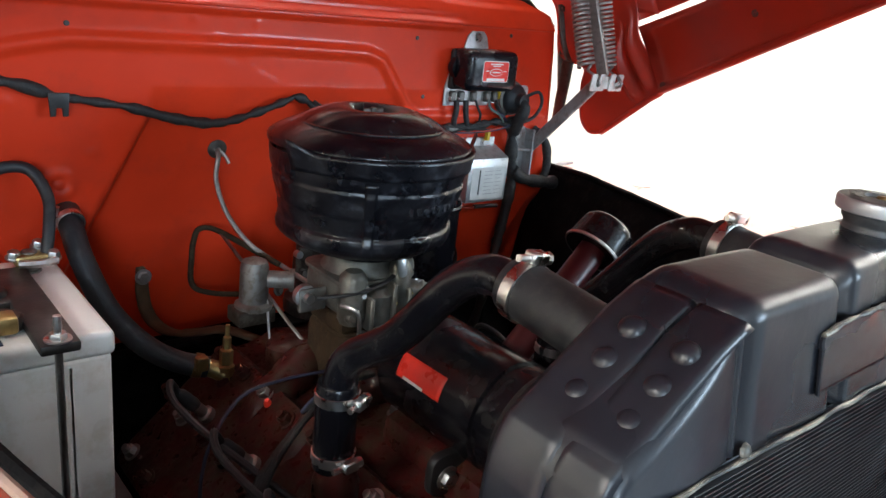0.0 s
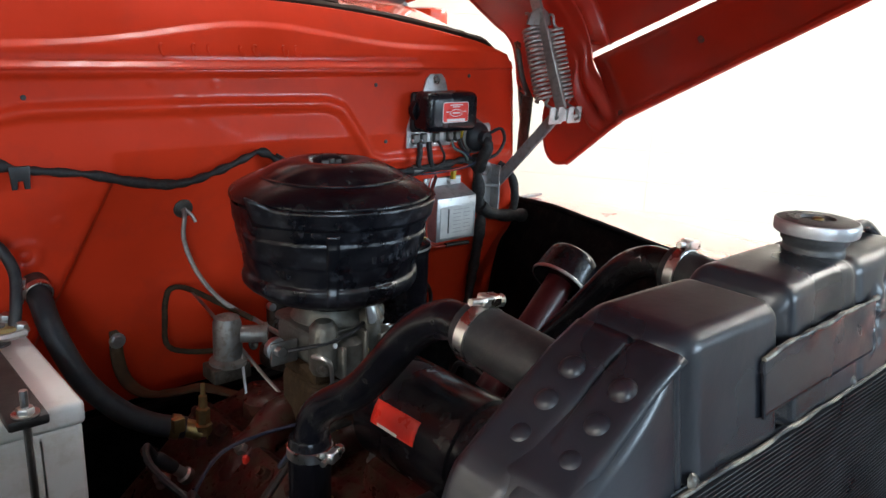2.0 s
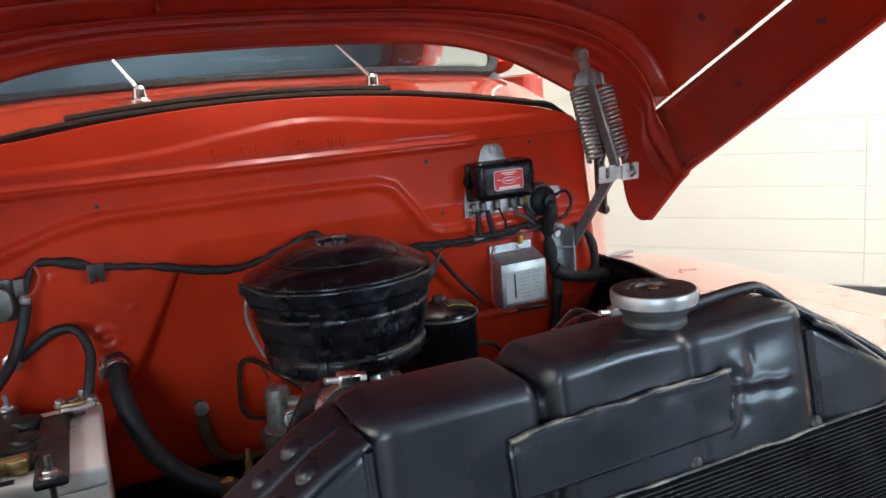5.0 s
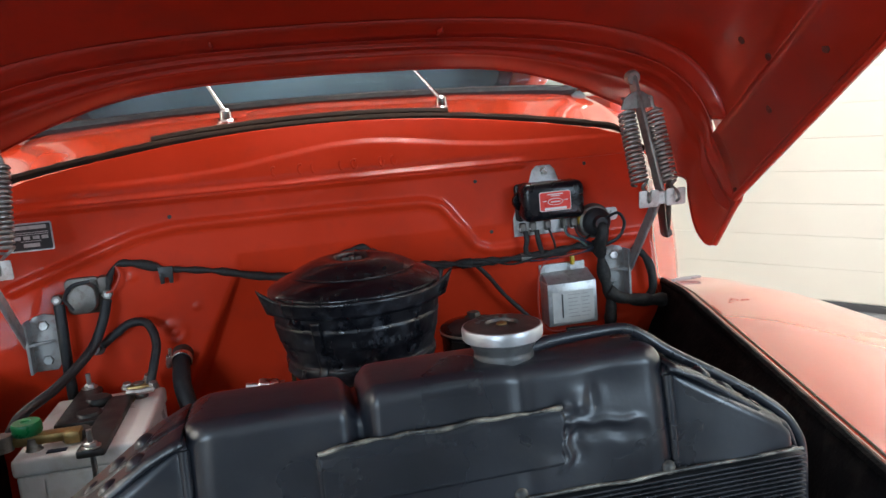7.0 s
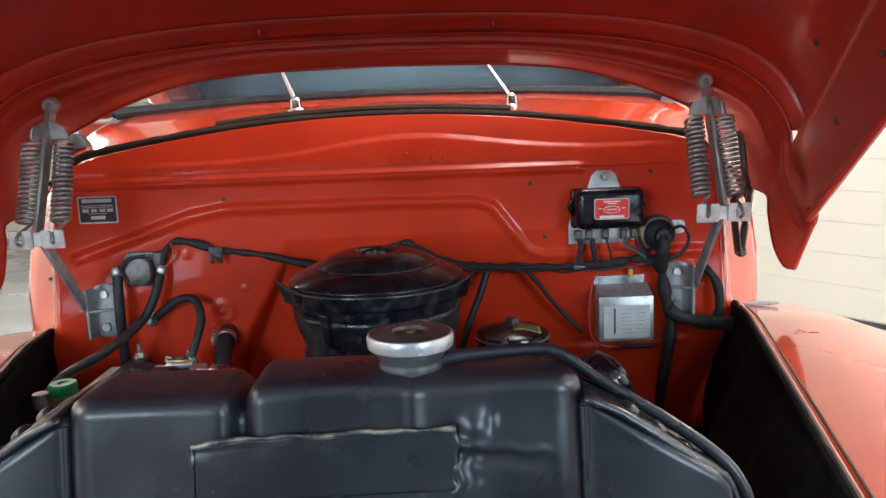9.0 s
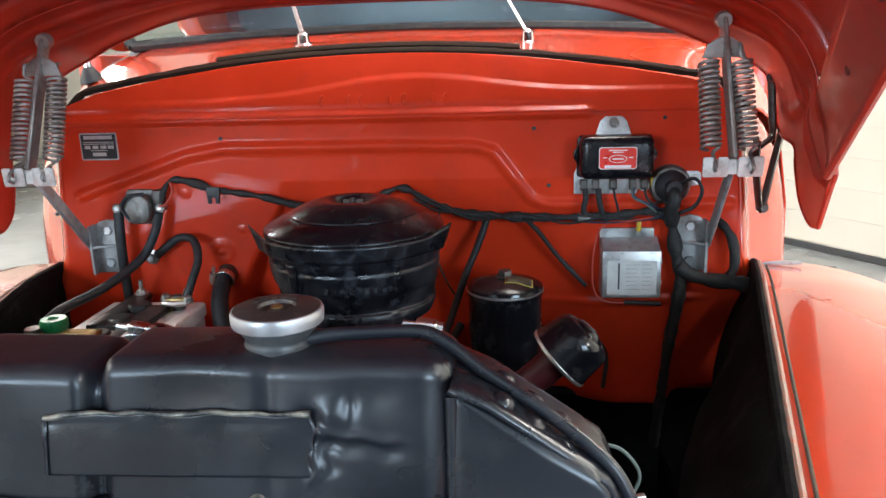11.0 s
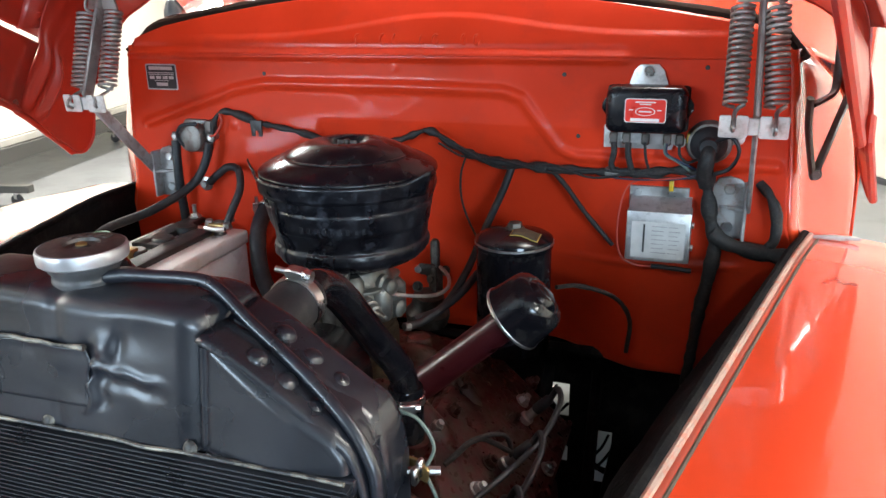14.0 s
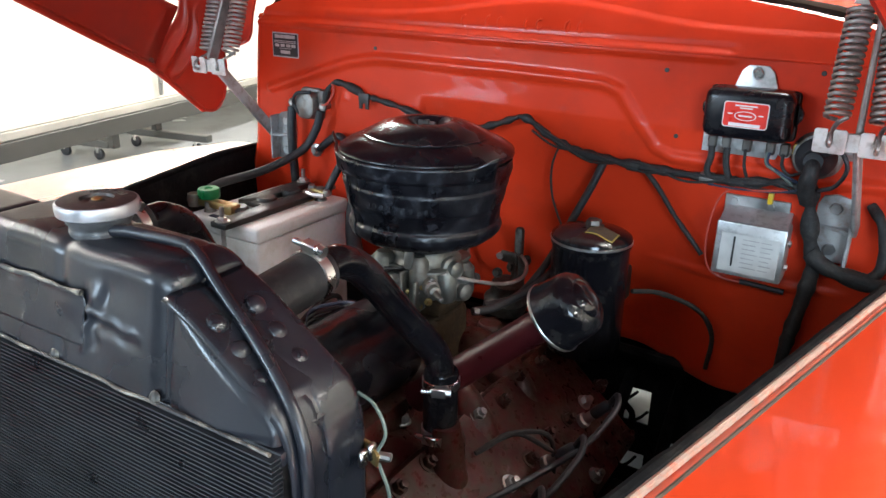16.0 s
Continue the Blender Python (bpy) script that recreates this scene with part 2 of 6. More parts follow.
GRIME = material("baked_brown_grime", (0.032, 0.02, 0.011), 0.8, vary=0.5, scale=40, bump=0.8, fine=140, second=(0.07, 0.046, 0.022), amount=0.6, spec=0.2)
DULL_BOLT = material("dirty_red_bolt", (0.15, 0.022, 0.014), 0.7, vary=0.5, scale=90, bump=0.4, fine=300, second=(0.03, 0.018, 0.012), amount=0.9, edge=(0.42, 0.58))
ZINC = material("pale_cast_zinc", (0.17, 0.17, 0.155), 0.46, 0.6, vary=0.35, scale=26, bump=0.3, fine=200, second=(0.1, 0.085, 0.06), amount=0.7, edge=(0.38, 0.68))
MAROON = material("glossy_maroon_tube", (0.045, 0.0055, 0.007), 0.36, vary=0.25, scale=20, bump=0.1, fine=80, coat=0.05, spec=0.3)
BATTERY_WHITE = material("milky_battery_plastic", (0.82, 0.82, 0.79), 0.38, vary=0.1, scale=10, bump=0.04, fine=90, second=(0.55, 0.5, 0.4), amount=0.35)
BATTERY_DARK = material("black_plastic", (0.012, 0.011, 0.011), 0.45, vary=0.3, scale=30, bump=0.1, fine=250, second=(0.04, 0.035, 0.03), amount=0.4)
GREEN = material("green_plastic_knob", (0.006, 0.16, 0.05), 0.35, vary=0.1, scale=40, bump=0.03)
RED_LABEL = material("red_printed_label", (0.75, 0.035, 0.02), 0.35, vary=0.08, scale=60, bump=0.02)
WHITE_PRINT = material("white_print", (0.75, 0.73, 0.7), 0.5, vary=0.05, bump=0.0)
DARK_PRINT = material("dark_print", (0.03, 0.03, 0.03), 0.5, vary=0.05, bump=0.0)
YELLOW = material("yellow_cap", (0.6, 0.38, 0.02), 0.4, vary=0.1, bump=0.0)
GOLD_PRINT = material("gold_print", (0.45, 0.32, 0.06), 0.4, vary=0.1, bump=0.0)
BROWN_PAPER = material("dirty_brown_label", (0.075, 0.055, 0.03), 0.6, vary=0.5, scale=90, bump=0.3, fine=250, second=(0.03, 0.026, 0.022), amount=0.7)
WIRE_RED = material("red_wire", (0.42, 0.05, 0.03), 0.5, vary=0.1, bump=0.0)
WIRE_BLUE = material("dull_blue_wire", (0.022, 0.028, 0.055), 0.5, vary=0.1, bump=0.0)
WIRE_GREEN = material("grey_green_wire", (0.1, 0.13, 0.11), 0.5, vary=0.1, bump=0.0)
RUST = material("rusty_strap", (0.1, 0.06, 0.03), 0.7, 0.3, vary=0.4, scale=40, bump=0.3, fine=150)
WALL = material("cream_wall_paint", (0.78, 0.735, 0.64), 0.6, vary=0.03, scale=1.5, bump=0.04, fine=60)
BEAM_GREY = material("dark_painted_beam", (0.075, 0.073, 0.066), 0.5, 0.2, vary=0.15, scale=3, bump=0.05, fine=60)
STRIP_GREY = material("pale_grey_strip", (0.42, 0.4, 0.35), 0.5, vary=0.15, scale=3, bump=0.05, fine=60)
PIER = material("grey_added_pier", (0.2, 0.2, 0.2), 0.6, vary=0.1, scale=2, bump=0.05, fine=60)
CEIL = material("white_ceiling_paint", (0.8, 0.8, 0.78), 0.7, vary=0.03, scale=1.5, bump=0.03, fine=40)
FLOOR = material("grey_sealed_concrete", (0.25, 0.262, 0.268), 0.2, vary=0.12, scale=1.2, bump=0.05, fine=40, second=(0.18, 0.188, 0.19), amount=0.4)
SKIRTING = material("dark_grey_skirting", (0.06, 0.06, 0.065), 0.6, vary=0.1)
SEAM_STRIP = material("olive_brown_seam_strip", (0.085, 0.065, 0.045), 0.7, vary=0.4, scale=25, bump=0.3, spec=0.25)
GASKET = material("brown_black_weatherstrip", (0.026, 0.015, 0.01), 0.8, vary=0.35, scale=30, bump=0.3, spec=0.15)
CABIN = material("dark_cabin_trim", (0.19, 0.21, 0.22), 0.6, vary=0.15)
FIN = material("radiator_fin_black", (0.028, 0.03, 0.035), 0.38, 0.3, vary=0.2, scale=30, bump=0.0)
SOLDER = material("scraped_solder_seam", (0.22, 0.2, 0.16), 0.45, 0.4, vary=0.4, scale=14, bump=0.3, second=(0.02, 0.021, 0.023), amount=0.95, edge=(0.4, 0.56))


def glass_material():
    m = bpy.data.materials.new("windscreen_glass")
    m.use_nodes = True
    b = m.node_tree.nodes["Principled BSDF"]
    b.inputs["Base Color"].default_value = (0.75, 0.85, 0.85, 1)
    b.inputs["Roughness"].default_value = 0.03
    b.inputs["Transmission Weight"].default_value = 1.0
    b.inputs["IOR"].default_value = 1.1
    return m


GLASS = glass_material()

# ---------------------------------------------------------------- the garage
def prism_wall(name, a, b, z0, z1, thick, mat, label):
    """A wall between two floor points, thickness to the right of a to b."""
    d = (V((*b, 0)) - V((*a, 0)))
    bm = box(0, d.length, -thick, 0, z0, z1)
    bm.transform(Matrix.Translation((*a, 0)) @ Matrix.Rotation(math.atan2(d.y, d.x), 4, "Z"))
    ob = part(name, bm, mat, None, "", 0)
    return tagged(ob, label, "wall", kind="structure")


tagged(part("floor", box(-14, 12, -12, 14, -0.2, 0), FLOOR, None, "", 0), "smooth grey sealed concrete garage floor", "floor", kind="structure")
tagged(part("ceiling", box(-14, 12, -12, 14, 3.4, 3.6), CEIL, None, "", 0), "plain white garage ceiling above the truck", "ceiling", kind="structure")
BACK_A, BACK_B = (0.3, 6.89), (8.0, -4.275)
wall_back = prism_wall("wall_back", BACK_B, BACK_A, 0, 3.4, 0.2, WALL, "cream garage wall of long horizontal panels")
prism_wall("wall_rear", BACK_A, (-7.35, 9.95), 0, 3.4, 0.2, WALL, "cream painted garage wall behind the truck")
wall_left = prism_wall("wall_left", (-7.35, 9.95), (-5.2, -6.5), 0, 3.4, 0.2, WALL, "cream painted garage wall beside the truck")
prism_wall("wall_right", (8.2, -6.5), BACK_B, 0, 3.4, 0.2, WALL, "cream painted garage wall")
# assumed front openings under a header; unseen grey pier added to dim the middle
prism_wall("wall_unseen_pier", (-1.9, -6.4), (2.3, -6.4), 0, 2.9, 0.2, PIER, "grey unseen pier, added to dim the middle of the garage front")
prism_wall("wall_front", (-5.2, -6.4), (8.2, -6.4), 2.9, 3.4, 0.2, WALL, "cream header over the open garage front")


def back_wall_panels():
    """The skirting; the painted boards are laid at the end of the file."""
    a, b = V((*BACK_B, 0)), V((*BACK_A, 0))
    d = b - a
    turn = Matrix.Translation(a) @ Matrix.Rotation(math.atan2(d.y, d.x), 4, "Z")
    bm = box(0.3, d.length - 0.3, 0.003, 0.02, 0, 0.045, 0.004, 1)
    bm.transform(turn)
    tagged(part("baseboard", bm, SKIRTING), "dark grey skirting along the garage wall", "skirting", kind="structure")
    return turn


WALL_TURN = back_wall_panels()


# added fittings for the unseen tubes
def ceiling_tubes():
    e = bpy.data.materials.new("tube_light_glow")
    e.use_nodes = True
    p = e.node_tree.nodes["Principled BSDF"]
    p.inputs["Emission Color"].default_value = (1, 0.97, 0.92, 1)
    p.inputs["Emission Strength"].default_value = 30
    for lx, ly in TUBES:
        t = thing("added_ceiling_light", (lx, ly, 3.4), "long white fluorescent ceiling light fitting, unseen and added", "ceiling light", "ceiling lights")
        part("housing", box(lx - 0.16, lx + 0.16, ly - 1.25, ly + 1.25, 3.3, 3.4, 0.01), CEIL, t)
        for k in (-0.07, 0.07):
            part("tube", tube([(lx + k, ly - 1.2, 3.28), (lx + k, ly, 3.28), (lx + k, ly + 1.2, 3.28)], 0.016, 10, 2), e, t)


ceiling_tubes()


def rolling_screen():
    """The white board on a steel beam with cross feet and castors."""
    a, b = V((-3.9, 0.5, 0)), V((-5.18, 6.9, 0))
    d = (b - a).normalized()
    s = V((d.y, -d.x, 0))
    t = thing("rolling_screen", a, "tall white board on a grey steel beam with castors", "screen")
    L = (b - a).length

    def bar(p, q, w, h):
        e = q - p
        bm = box(0, e.length, -w / 2, w / 2, -h / 2, h / 2, 0.006, 1)
        bm.transform(Matrix.Translation(p) @ e.to_track_quat("X", "Z").to_matrix().to_4x4())
        return bm

    up = V((0, 0, 0.27))
    part("beam", bar(a + up, b + up, 0.09, 0.12), BEAM_GREY, t)
    part("base_strip", bar(a + up + V((0, 0, 0.09)), b + up + V((0, 0, 0.09)), 0.05, 0.055), STRIP_GREY, t, "pale grey base strip")
    bm = box(0, L, -0.015, 0.015, 0.392, 2.7, 0.004, 1)
    bm.transform(Matrix.Translation(a) @ d.to_track_quat("X", "Z").to_matrix().to_4x4())
    part("board", bm, WALL, t, "plain white board")
    for k, lo, hi in ((0.278, -0.55, -0.06), (0.347, -0.3, 0.45), (0.7, -0.3, 0.45), (0.93, -0.3, 0.45)):
        c = a + d * L * k
        part("post", bar(c - s * 0.03 + V((0, 0, 0.1)), c - s * 0.03 + V((0, 0, 0.42)), 0.06, 0.06), BEAM_GREY, t)
        foot = part("foot", bar(c + s * lo + V((0, 0, 0.125)), c + s * hi + V((0, 0, 0.125)), 0.07, 0.055), BEAM_GREY, t)
        for e in (lo + 0.06, hi - 0.12):
            p = c + s * e
            part("castor", lathe([(0, -0.015), (0.035, -0.015), (0.042, -0.01), (0.042, 0.01), (0.035, 0.015), (0, 0.015)], p + V((0, 0, 0.042)), d, 16), RUBBER, foot)
            part("fork", box(p.x - 0.012, p.x + 0.012, p.y - 0.02, p.y + 0.02, 0.05, 0.1, 0.003, 1), STEEL, foot)
    c = a + d * L * 0.347 + s * 0.05
    part("mast", bar(c + V((0, 0, 0.42)), c + V((0, 0, 1.6)), 0.03, 0.03), STEEL, t)


rolling_screen()


# ---------------------------------------------------------------- cab: bulkhead, cowl, windscreen
def z_top(x):
    """The bulkhead's upper edge."""
    a = abs(x - CX)
    return 1.384 - 0.19 * a * a - 0.35 * max(0.0, a - 0.52) ** 1.3


BEAD = [(-0.52, 1.162), (-0.324, 1.227), (-0.262, 1.238), (0.0, 1.238), (0.16, 1.235), (0.19, 1.225), (0.25, 1.146), (0.275, 1.136), (0.565, 1.136)]


def line_distance(x, z, line):
    best = 9
    for (ax, az), (bx, bz) in zip(line, line[1:]):
        dx, dz = bx - ax, bz - az
        t = min(1, max(0, ((x - ax) * dx + (z - az) * dz) / (dx * dx + dz * dz)))
        best = min(best, math.hypot(x - ax - t * dx, z - az - t * dz))
    return best


def bulkhead_y(x, z):
    y = 0.0
    d = line_distance(x, z, BEAD)
    y -= 0.0065 * math.exp(-(d / 0.0075) ** 2)
    # rolled step under the sloping crown
    step = smoothstep(0.36, 0.33, x)
    y -= step * (0.0055 * math.exp(-((z - 1.285) / 0.0058) ** 2) - 0.003 * math.exp(-((z - 1.2975) / 0.0055) ** 2))
    if z > 1.288:
        y += (z - 1.288) * 0.5
        arch = 1.312 + 0.034 * math.exp(-((x - 0.06) / 0.19) ** 2) + 0.006 * smoothstep(0.1, 0.5, x)
        y -= 0.0045 * smoothstep(arch + 0.007, arch - 0.004, z) * smoothstep(-0.5, -0.3, x)
    # the middle is pressed back behind the engine, with a slanting edge on one side
    left = -0.166 - 0.52 * max(0.0, 1.15 - z)
    wide = 0.008 + 0.14 * max(0.0, 1.15 - z)
    dish = smoothstep(left - 0.4 * wide, left + 0.6 * wide, x) * smoothstep(0.40, 0.22, x)
    y += dish * (0.23 * max(0.0, 1.182 - z) - 0.04 * max(0.0, 0.86 - z))
    # fold towards the toe board
    y += 0.25 * max(0.0, 0.80 - z)
    y -= 0.004 * math.exp(-((z - 0.965 - 0.06 * (x - 0.3)) / 0.006) ** 2) * smoothstep(0.22, 0.3, x) * smoothstep(0.56, 0.5, x)
    # small pressings
    for px, pz, pr, ph in ((-0.281, 1.06, 0.019, 0.005), (-0.281, 1.06, 0.012, -0.006), (-0.281, 1.06, 0.005, 0.004), (-0.335, 1.163, 0.007, 0.0015), (-0.24, 1.1, 0.006, 0.0015),
                           (-0.109, 1.27, 0.005, 0.0007), (-0.021, 1.268, 0.006, 0.0009), (0.1, 1.185, 0.006, 0.0006)):
        y -= ph * math.exp(-(((x - px) ** 2 + (z - pz) ** 2) / (pr * pr)) ** 2)
    # corner pressed back towards the wheel housing
    y += 0.55 * max(0.0, (x - 0.48) * 0.8 - (z - 0.87) * 0.6) * smoothstep(0.46, 0.5, x) * smoothstep(1.0, 0.95, z)
    y += 0.0008 * noise.noise(V((x * 7, z * 7, 0))) + 0.0002 * noise.noise(V((x * 24, z * 24, 3)))
    # beaten-out patch between step and bead
    y += 0.0005 * noise.noise(V((x * 45, z * 45, 9))) * smoothstep(-0.22, -0.16, x) * smoothstep(0.02, -0.04, x) * smoothstep(1.2, 1.225, z) * smoothstep(1.285, 1.265, z)
    return y


cab = thing("truck_cab", (CX, 0.4, 0), "orange-red pickup cab with bulkhead, cowl and windscreen", "truck cab")


def bulkhead_half(z):
    return interp(z, [0.78, 1.0, 1.05, 1.13, 1.2, 1.28, 1.32, 1.36], [0.605, 0.59, 0.576, 0.57, 0.564, 0.556, 0.545, 0.535])


def bulkhead():
    def fn(u, v):
        x = CX + (u - 0.5) * 1.16
        zt = z_top(x)
        z = interp(v, [0, 0.62, 0.84, 1], [0.785, 1.27, 1.302, zt])
        x = CX + (u * 2 - 1) * bulkhead_half(z)
        return V((x, bulkhead_y(x, z), z))
    bm = sheet(fn, 280, 330)
    ob = part("bulkhead", bm, RED, cab, "glossy red steel bulkhead with pressed beads", 0, 0.003, 1.0)
    for p in ob.data.polygons:
        p.use_smooth = True
    # stamped marks along the crown, unreadable
    random.seed(3)
    for sx in (-0.102, -0.057, -0.036, 0.012, 0.034, 0.081, 0.102):
        z = 1.312
        y = bulkhead_y(CX + sx, z) - 0.0022
        k = random.uniform(0.6, 1.0)
        part("stamping", tube([(CX + sx + 0.0055 * math.cos(a) * k, y + 0.003 * math.sin(a), z + 0.0075 * math.sin(a)) for a in np.linspace(random.uniform(0, 2), random.uniform(4.6, 6.8), 8)], 0.0024, 8, 3, squash=0.8), RED, ob)
    for hx, hz in ((-0.264, 1.255), (0.279, 1.169), (0.255, 1.262), (-0.57, 1.13), (0.46, 1.275)):
        part("hole", lathe([(0, 0), (0.0028, 0), (0.0034, -0.0006), (0.0034, -0.003)], (hx, bulkhead_y(hx, hz) - 0.0046, hz), (0, -1, 0), 12), DARK_PRINT, ob)
    return ob


bulkhead_ob = bulkhead()


def cowl_profile(s):
    """Half outline of the cowl, from the middle out and down, as x and drop."""
    return interp(s, [0, 0.3, 0.52, 0.6, 0.66, 0.72, 0.8, 1], [0, 0.3, 0.52, 0.59, 0.635, 0.662, 0.678, 0.69]), \
        interp(s, [0, 0.3, 0.52, 0.6, 0.66, 0.72, 0.8, 1], [0, 0.017, 0.055, 0.09, 0.135, 0.19, 0.29, 0.75])


def cowl():
    def fn(u, v):
        s = abs(u * 2 - 1)
        x, drop = cowl_profile(s)
        y0 = 0.055 + 0.062 * smoothstep(0.565, 0.65, x)
        y = y0 + v * (0.355 - y0)
        k = smoothstep(0.05, 0.3, y)
        z = 1.379 + 0.19 * (y - 0.05) - drop * (1 - 0.5 * k * smoothstep(0.95, 0.62, s))
        x *= 1 + 0.09 * (y - 0.05)
        if y < 0.09:
            z -= 0.012 * (1 - (y - 0.055) / 0.035) ** 2
        return V((CX + math.copysign(x, u - 0.5), y, z))
    part("cowl", sheet(fn, 120, 20), FENDER, cab, "orange-red cowl panel under the windscreen", 60, 0.003, -1)

    for sg in (-1, 1):
        def pillar(u, v):
            z = 0.6 + 0.70 * v
            w = bulkhead_half(z)
            e = interp(1.379 - z, [0, 0.055, 0.09, 0.135, 0.19, 0.29, 0.75], [0.5, 0.53, 0.59, 0.635, 0.662, 0.678, 0.69])
            e = max(e, w + 0.03)
            x = interp(u, [0, 0.12, 0.25, 0.4, 0.85, 1], [w - 0.003, w + 0.004, w + 0.012, w + 0.018, e - 0.006, e + 0.001])
            back = 0.06 + 0.062 * smoothstep(0.565, 0.65, e)
            y = interp(u, [0, 0.12, 0.25, 0.4, 0.7, 0.85, 1], [0.002, 0.0, 0.008, 0.024, 0.55 * back, 0.75 * back, back])
            return V((CX + sg * x, y, z))
        part("side_pillar", sheet(pillar, 20, 14), FENDER, cab, "", 60, 0.003, 0)
    # weatherstrip along the crown
    pts = [(CX + x, 0.052, z_top(CX + x) + 0.004) for x in np.linspace(-0.535, 0.535, 25)]
    pts = [(CX - 0.575, 0.02, 1.288), (CX - 0.56, 0.04, 1.308)] + pts + [(CX + 0.56, 0.04, 1.308), (CX + 0.575, 0.02, 1.288)]
    part("weatherstrip", tube(pts, 0.008, 8, 3, squash=0.75, rough=0.3), GASKET, cab, "dark worn rubber strip along the cowl edge")
    pts = [(CX + x, 0.085, z_top(CX + x) + 0.013) for x in np.linspace(-0.3, 0.22, 15)]
    part("vent_gap", tube(pts, 0.014, 8, 3, squash=0.5), GASKET, cab)


cowl()


def windscreen():
    def screen(u, v):
        x = (u - 0.5) * 1.19 - 0.008
        z = 1.43 - 0.055 * x * x + 0.40 * v
        y = 0.315 + 0.2 * v + 0.1 * x * x
        return V((CX + x, y, z))
    glass = part("windscreen", sheet(screen, 24, 8), GLASS, cab, "slightly curved clear windscreen glass", 60, 0.005)
    glass.visible_shadow = False
    rim = [screen(u, 0) for u in np.linspace(0.02, 0.98, 20)] + [screen(1, v) for v in np.linspace(0.08, 0.95, 10)]
    rim += [screen(u, 1) for u in np.linspace(0.97, 0.03, 20)] + [screen(0, v) for v in np.linspace(0.95, 0.08, 10)]
    rim.append(rim[0])
    part("glass_seal", tube(rim, 0.012, 8, 2), RUBBER, cab, "black rubber windscreen seal")

    for sg in (-1, 1):
        pts = [screen(0.5 + sg * 0.5, v) + V((sg * 0.03, 0.03, 0)) for v in (0.02, 0.1, 0.3, 0.6, 1.0)]
        part("screen_pillar", tube(pts, 0.032, 12, 4), FENDER, cab)
    part("screen_header", tube([screen(u, 1.0) + V((0, 0.01, 0.03)) for u in np.linspace(0, 1, 9)], 0.035, 12, 3), FENDER, cab)
    # cabin behind the glass
    part("dashboard", box(-0.6, 0.63, 0.36, 0.55, 1.28, 1.415, 0.03, 3), CABIN, cab, "dark dashboard")
    part("roof", box(-0.68, 0.71, 0.5, 1.32, 1.86, 1.93, 0.05, 3), FENDER, cab)
    part("seat", box(-0.56, 0.58, 0.95, 1.2, 0.7, 1.4, 0.05, 3), CABIN, cab)
    part("cabin_floor", box(-0.64, 0.66, 0.42, 1.26, 0.6, 0.64), CABIN, cab)
    # doors and rear pillars reach low to block light under the cab
    for sg in (-1, 1):
        part("door", box(CX + sg * 0.69 - 0.03, CX + sg * 0.69 + 0.03, 0.36, 0.9, 0.2, 1.40, 0.015, 2), FENDER, cab)
        part("rear_pillar", box(CX + sg * 0.69 - 0.035, CX + sg * 0.69 + 0.035, 0.9, 1.24, 0.2, 1.9, 0.015, 2), FENDER, cab)
    # cab back, carried down to block bright reflections in the floor gaps
    part("back_panel", box(-0.68, 0.71, 1.24, 1.3, 0.08, 1.88, 0.02, 2), CABIN, cab)
    part("headlining", box(-0.6, 0.63, 0.55, 1.24, 1.84, 1.858), CABIN, cab)
    for wx, wy, wz in ((-0.167, 0.208, 1.412), (0.249, 0.206, 1.405)):
        arm = part("wiper_arm", lathe([(0, 0), (0.017, 0), (0.017, 0.004), (0.012, 0.007), (0.0105, 0.022), (0.006, 0.026), (0, 0.027)], (wx, wy, wz - 0.01), (0, -0.2, 1), 20), CHROME, cab, "chrome wiper spindle and arm")
        tip = V((wx - 0.085, wy + 0.17, wz + 0.16))
        part("blade_arm", tube([(wx, wy, wz + 0.008), V((wx, wy, wz + 0.008)).lerp(tip, 0.15), tip], (0.006, 0.0035), 8, 3, squash=0.6), CHROME, arm)
        part("wiper_blade", tube([tip + V((-0.15, 0.02, 0.05)), tip, tip + V((0.15, -0.005, -0.02))], 0.005, 6, 2), RUBBER, arm)


windscreen()


def side_mirror():
    t = thing("side_mirror", (-0.585, 0.2, 1.35), "small chrome mirror stalk on a black rubber foot", "mirror")
    part("foot", lathe([(0, 0), (0.022, 0), (0.02, 0.012), (0.01, 0.03), (0, 0.031)], (-0.585, 0.2, 1.345), (-0.2, 0, 1), 16), RUBBER, t)
    part("stalk", tube([(-0.589, 0.2, 1.37), (-0.596, 0.2, 1.4), (-0.61, 0.19, 1.47), (-0.67, 0.17, 1.58)], 0.008, 10, 4), CHROME, t)
    part("mirror_head", lathe([(0, -0.01), (0.05, -0.008), (0.055, 0), (0.05, 0.006), (0, 0.008)], (-0.68, 0.165, 1.62), (0.1, -1, 0), 24), CHROME, t)


side_mirror()


# ---------------------------------------------------------------- fenders, aprons
def edge_x(y):
    return 0.6074 + 0.2468 * y  # half distance of the fender's inner edge from the middle line


def fender_crown(x, y):
    """Height of the fender's top at half distance x from the middle line."""
    z = interp(x, [0.2, 0.4, 0.45, 0.5, 0.55, 0.6, 0.65, 0.7, 0.75, 0.8, 0.85, 0.9, 0.96, 1.02, 1.06],
               [1.027, 1.0315, 1.034, 1.0365, 1.0385, 1.04, 1.0398, 1.0355, 1.0255, 1.01, 0.99, 0.963, 0.89, 0.73, 0.5])
    return z - 0.012 * smoothstep(-0.14, 0.04, y)


